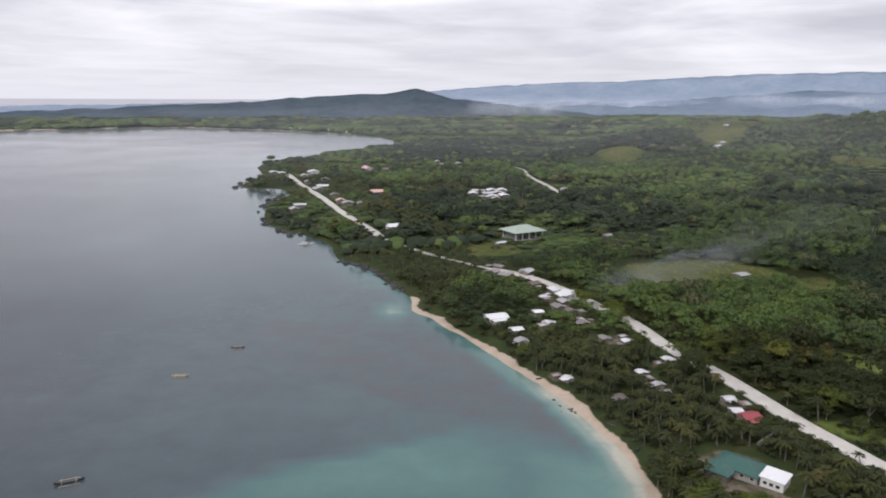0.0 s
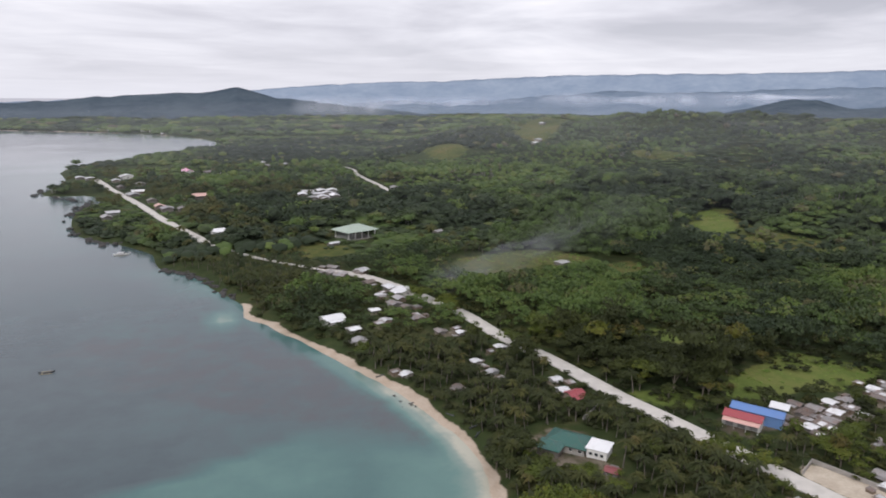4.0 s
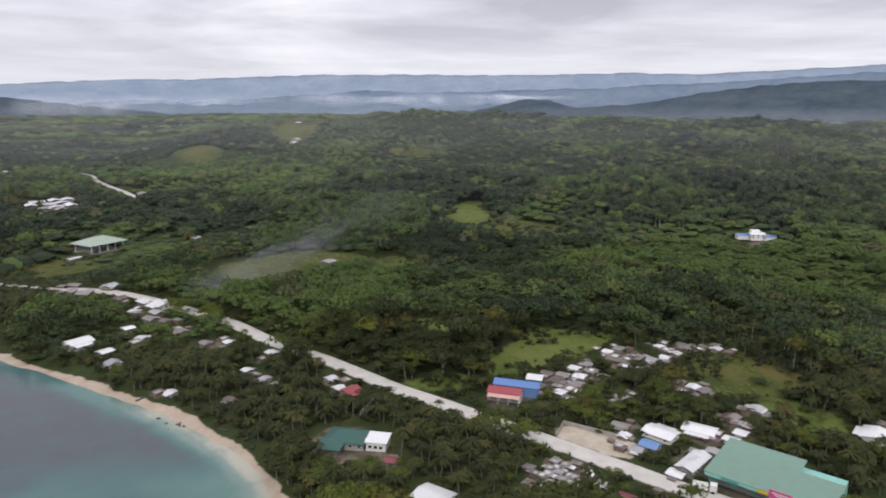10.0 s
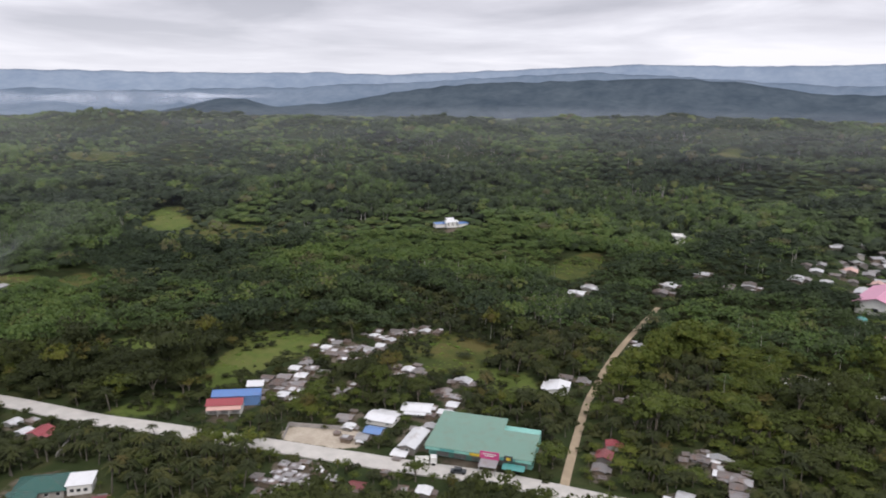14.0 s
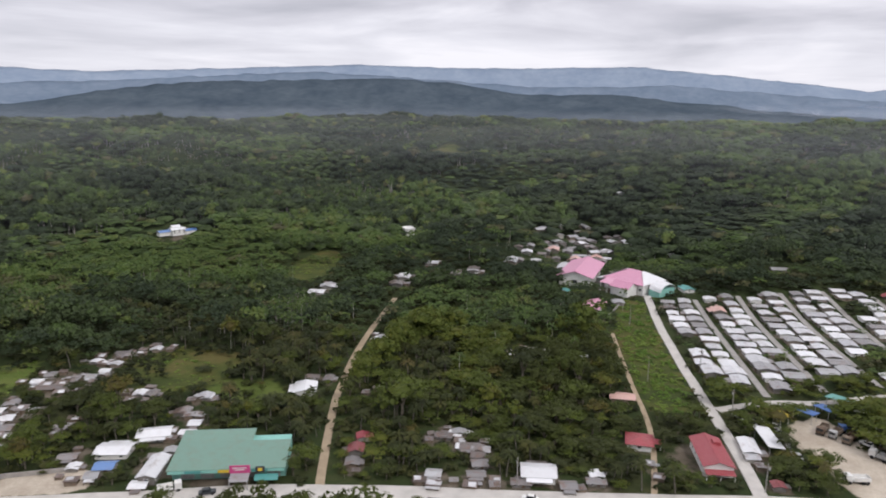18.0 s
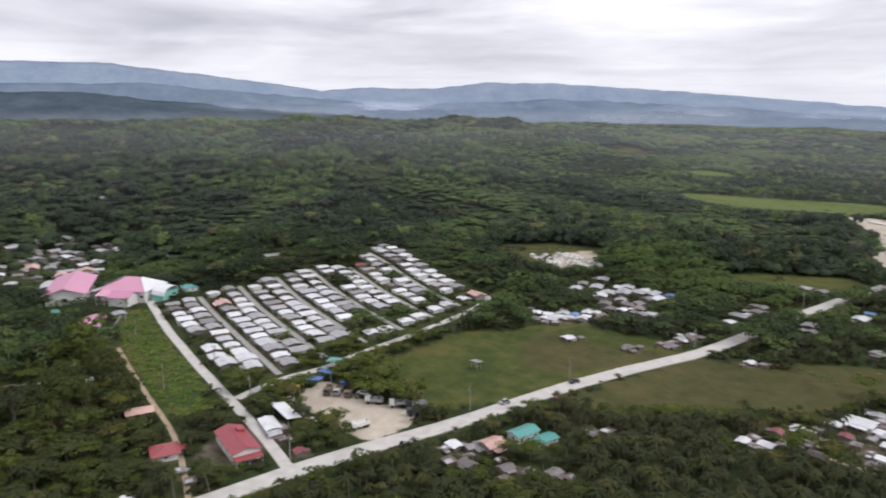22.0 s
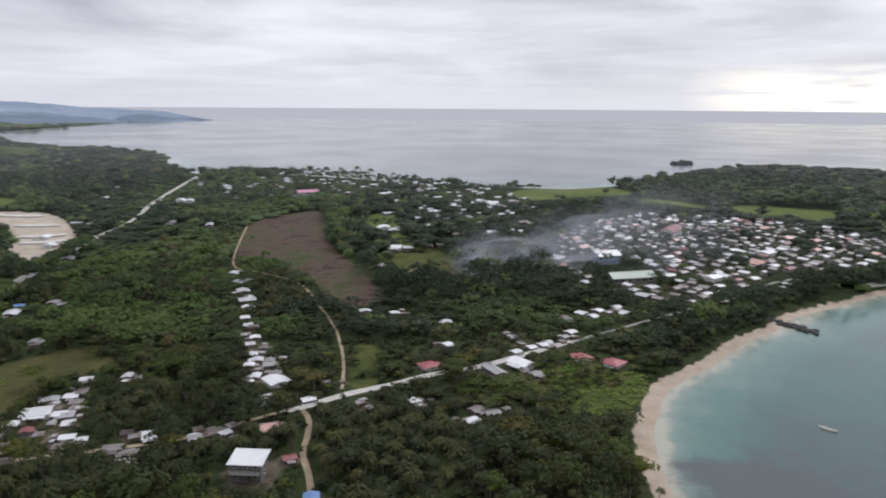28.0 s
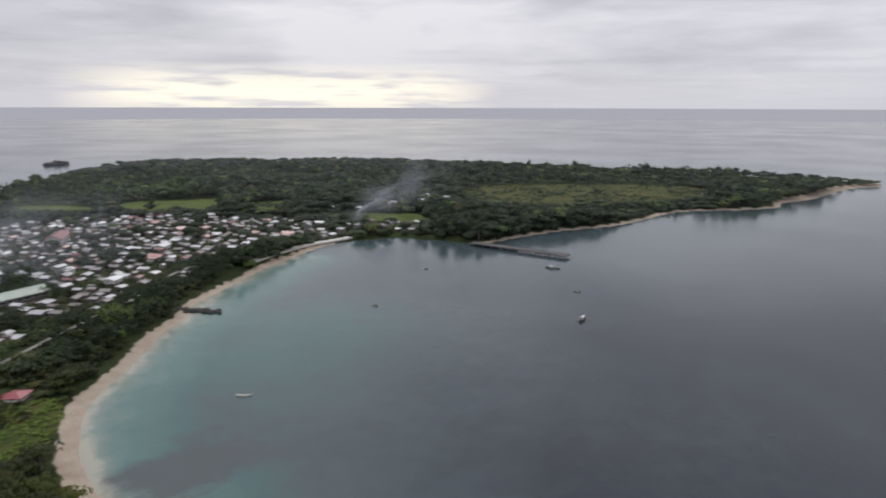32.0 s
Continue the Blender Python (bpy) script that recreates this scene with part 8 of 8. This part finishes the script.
for k in range(60, len(HIGHWAY) - 12, 7):
    p, q = Vector(HIGHWAY[k]), Vector(HIGHWAY[k + 1])
    n = Vector((-(q - p).y, (q - p).x)).normalized()
    pole(p.x + n.x * 5.2, p.y + n.y * 5.2, 8.5, "weathered concrete utility pole beside the road")
pole(225, -46, 9, "weathered concrete utility pole by the estate road")
pole(262, -41, 9, "weathered concrete utility pole by the estate road")


random.seed(5)
for i in range(9):
    for j in range(6):
        x, y = 325 + i * 4.6 + random.uniform(-0.8, 0.8), -279 + j * 5.0 + random.uniform(-0.8, 0.8)
        if random.random() < 0.8 and not (i < 2 and j > 3):
            tomb = thing("tomb", "whitewashed concrete tomb in the grass", "tomb", "graveyard")
            part("base", one_box(0, 0, -0.6, 1.5, 2.8, 1.3), WHITEWALL, tomb)
            part("lid", one_box(0, 0, 0.704, 1.7, 3.0, 0.18), JOINT if random.random() < 0.3 else WHITEWALL, tomb)
            tomb.matrix_basis = Matrix.Translation((x, y, level(x, y) + 0.2)) @ Matrix.Rotation(0.25 + random.uniform(-0.1, 0.1), 4, "Z") @ Matrix.Diagonal((1.2, 1.0, random.uniform(0.8, 1.8), 1))


# ---------------------------------------------------------------- garden walls
def garden_wall(points, high, label):
    root = tagged(new("garden_wall"), label, "wall")
    for (ax, ay), (bx, by) in zip(points, points[1:]):
        n = math.hypot(bx - ax, by - ay)
        bm = one_box((ax + bx) / 2, (ay + by) / 2, min(level(ax, ay), level(bx, by)) - 0.4, n, 0.2, high + 0.5, math.atan2(by - ay, bx - ax))
        part("wall_panel", bm, JOINT, root)


garden_wall([(131, 143), (138, 148), (147, 130)], 1.2, "low grey concrete wall round an empty lot")
garden_wall([(322, -8), (336, -12), (343, -14)], 1.4, "pale wall along the hall grounds")
garden_wall([(88, 186), (99, 196), (103, 200)], 1.4, "long grey concrete wall between gardens")


# ---------------------------------------------------------------- the town's sea wall
strip("sea_wall", rounded([(-244, -374), (-264, -381), (-282, -387), (-316, -394), (-348, -393)], False, 4), 3.0, WHITESLAB, "pale concrete sea wall along the town front", "sea wall", 0.7)

# ---------------------------------------------------------------- terraces of the bare slope
for a, b in (((262, -520), (288, -510)), ((286, -562), (318, -557)), ((322, -606), (362, -609)), ((250, -498), (276, -487))):
    line = np.array([(a[0] + (b[0] - a[0]) * s, a[1] + (b[1] - a[1]) * s + 3 * math.sin(3 * s)) for s in np.linspace(0, 1, 9)])
    strip("terrace", line, 3.2, WHITESLAB, "pale concrete terrace on the bare slope", "terrace", 1.2)

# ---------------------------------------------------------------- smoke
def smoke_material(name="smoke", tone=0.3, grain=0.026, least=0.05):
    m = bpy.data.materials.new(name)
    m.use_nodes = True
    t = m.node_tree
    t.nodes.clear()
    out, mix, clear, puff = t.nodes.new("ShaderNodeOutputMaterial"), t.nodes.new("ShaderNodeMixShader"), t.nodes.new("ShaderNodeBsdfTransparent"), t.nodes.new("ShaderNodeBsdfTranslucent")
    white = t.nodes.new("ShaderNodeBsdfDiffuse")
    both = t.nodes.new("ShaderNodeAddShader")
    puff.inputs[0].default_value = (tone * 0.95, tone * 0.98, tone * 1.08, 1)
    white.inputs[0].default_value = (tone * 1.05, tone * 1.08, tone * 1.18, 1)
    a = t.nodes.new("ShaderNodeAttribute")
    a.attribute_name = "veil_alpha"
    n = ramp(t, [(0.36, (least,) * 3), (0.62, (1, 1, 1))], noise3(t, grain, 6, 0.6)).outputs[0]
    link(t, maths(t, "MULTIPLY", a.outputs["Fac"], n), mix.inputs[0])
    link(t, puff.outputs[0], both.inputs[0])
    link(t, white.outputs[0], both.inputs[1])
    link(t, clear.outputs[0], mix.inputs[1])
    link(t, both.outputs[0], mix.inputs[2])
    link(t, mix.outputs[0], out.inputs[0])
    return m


SMOKE = smoke_material()


def plume(label, start, end, spread0, spread1, dense, seed):
    """Drifting smoke: billowing veils one behind the other."""
    root = thing("smoke_plume", label, "smoke")
    s0, s1 = Vector(start), Vector(end)
    d = s1 - s0
    side = Vector((-d.y, d.x, 0)).normalized()
    for layer in range(3):
        n, m = 40, 15
        s, c = np.meshgrid(np.linspace(0, 1, n), np.linspace(-1, 1, m), indexing="ij")
        r = spread0 + (spread1 - spread0) * s
        bil = (value_noise(s * 90 + 40 * layer, c * 20, 11, seed + layer) - 0.5) * 1.2
        off = (layer - 1) * 0.5 * r + bil * r
        x = s0.x + d.x * s + side.x * off
        y = s0.y + d.y * s + side.y * off
        z = s0.z + d.z * s ** 0.8 + c * r * 0.8 + bil * r * 0.3
        idx = np.arange(n * m).reshape(n, m)
        f = np.stack([idx[:-1, :-1], idx[1:, :-1], idx[1:, 1:], idx[:-1, 1:]], -1).reshape(-1, 4)
        me = mesh_of("veil", np.stack([x, y, np.maximum(z, 1.0)], -1).reshape(-1, 3), f, SMOKE, True)
        attribute(me, "veil_alpha", dense * (1 - c ** 2) ** 1.5 * step01(s, 0, 0.1) * (1 - s) ** 1.2)
        part("veil", me, None, root).visible_shadow = False


plume("pale grey smoke drifting over the town", (-16, -392, 9), (-215, -448, 30), 20, 40, 0.62, 71)
plume("thin smoke rising behind the waterfront", (-372, -420, 10), (-500, -420, 42), 9, 36, 0.36, 81)
plume("faint bluish smoke over the forest", (66, 330, 4), (260, 455, 28), 8, 26, 0.16, 91)


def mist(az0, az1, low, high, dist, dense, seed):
    """A sheet for the valley mist and distance haze between the far ranges."""
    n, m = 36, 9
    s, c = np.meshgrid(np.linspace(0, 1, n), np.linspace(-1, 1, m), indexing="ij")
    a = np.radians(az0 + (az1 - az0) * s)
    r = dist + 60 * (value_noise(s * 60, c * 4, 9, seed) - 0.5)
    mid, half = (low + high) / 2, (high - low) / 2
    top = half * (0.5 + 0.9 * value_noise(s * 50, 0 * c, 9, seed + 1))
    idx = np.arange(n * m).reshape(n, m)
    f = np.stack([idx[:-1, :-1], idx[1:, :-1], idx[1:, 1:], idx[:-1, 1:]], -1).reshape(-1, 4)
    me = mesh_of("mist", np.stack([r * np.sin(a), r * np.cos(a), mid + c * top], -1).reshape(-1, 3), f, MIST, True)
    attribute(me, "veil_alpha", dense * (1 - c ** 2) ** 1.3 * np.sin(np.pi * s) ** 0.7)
    tagged(new("mist", me), "pale sheet for mist and haze before the far ranges", "mist", kind="structure").visible_shadow = False


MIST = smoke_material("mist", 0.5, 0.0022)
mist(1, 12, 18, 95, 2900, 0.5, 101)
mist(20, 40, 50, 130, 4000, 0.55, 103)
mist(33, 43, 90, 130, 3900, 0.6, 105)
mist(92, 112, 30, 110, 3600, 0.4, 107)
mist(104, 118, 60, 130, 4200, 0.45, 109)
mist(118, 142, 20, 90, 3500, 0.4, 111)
# long sheets added to imitate haze along the mountains' feet
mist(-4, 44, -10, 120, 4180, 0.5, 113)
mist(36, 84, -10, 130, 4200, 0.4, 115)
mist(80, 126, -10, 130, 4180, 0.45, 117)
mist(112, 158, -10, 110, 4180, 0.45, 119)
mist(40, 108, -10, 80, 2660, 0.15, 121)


def haze_layer():
    """Evening haze imitated by one thin sheet over the low land, its opacity set by distance from the drone."""
    turns, rad = 120, np.geomspace(80, 2300, 46)
    a = np.linspace(0, 2 * np.pi, turns, endpoint=False)
    r, az = np.meshgrid(rad, a, indexing="ij")
    x, y = r * np.sin(az), r * np.cos(az)
    idx = np.arange(len(rad) * turns).reshape(len(rad), turns)
    nxt = np.roll(idx, -1, 1)
    f = np.stack([idx[:-1], nxt[:-1], nxt[1:], idx[1:]], -1).reshape(-1, 4)
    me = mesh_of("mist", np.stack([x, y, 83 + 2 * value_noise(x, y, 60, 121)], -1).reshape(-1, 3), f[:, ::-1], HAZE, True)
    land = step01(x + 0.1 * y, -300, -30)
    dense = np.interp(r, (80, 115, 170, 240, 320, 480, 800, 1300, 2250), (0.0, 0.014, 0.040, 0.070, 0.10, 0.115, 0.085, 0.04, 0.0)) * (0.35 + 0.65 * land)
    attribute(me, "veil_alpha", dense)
    tagged(new("mist", me), "thin sheet added to imitate evening haze over the low land", "mist", kind="structure").visible_shadow = False


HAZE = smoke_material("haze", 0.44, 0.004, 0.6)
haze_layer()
plume("thin pale smoke along a hill clearing", (405, 790, 24), (560, 800, 44), 5, 12, 0.3, 95)
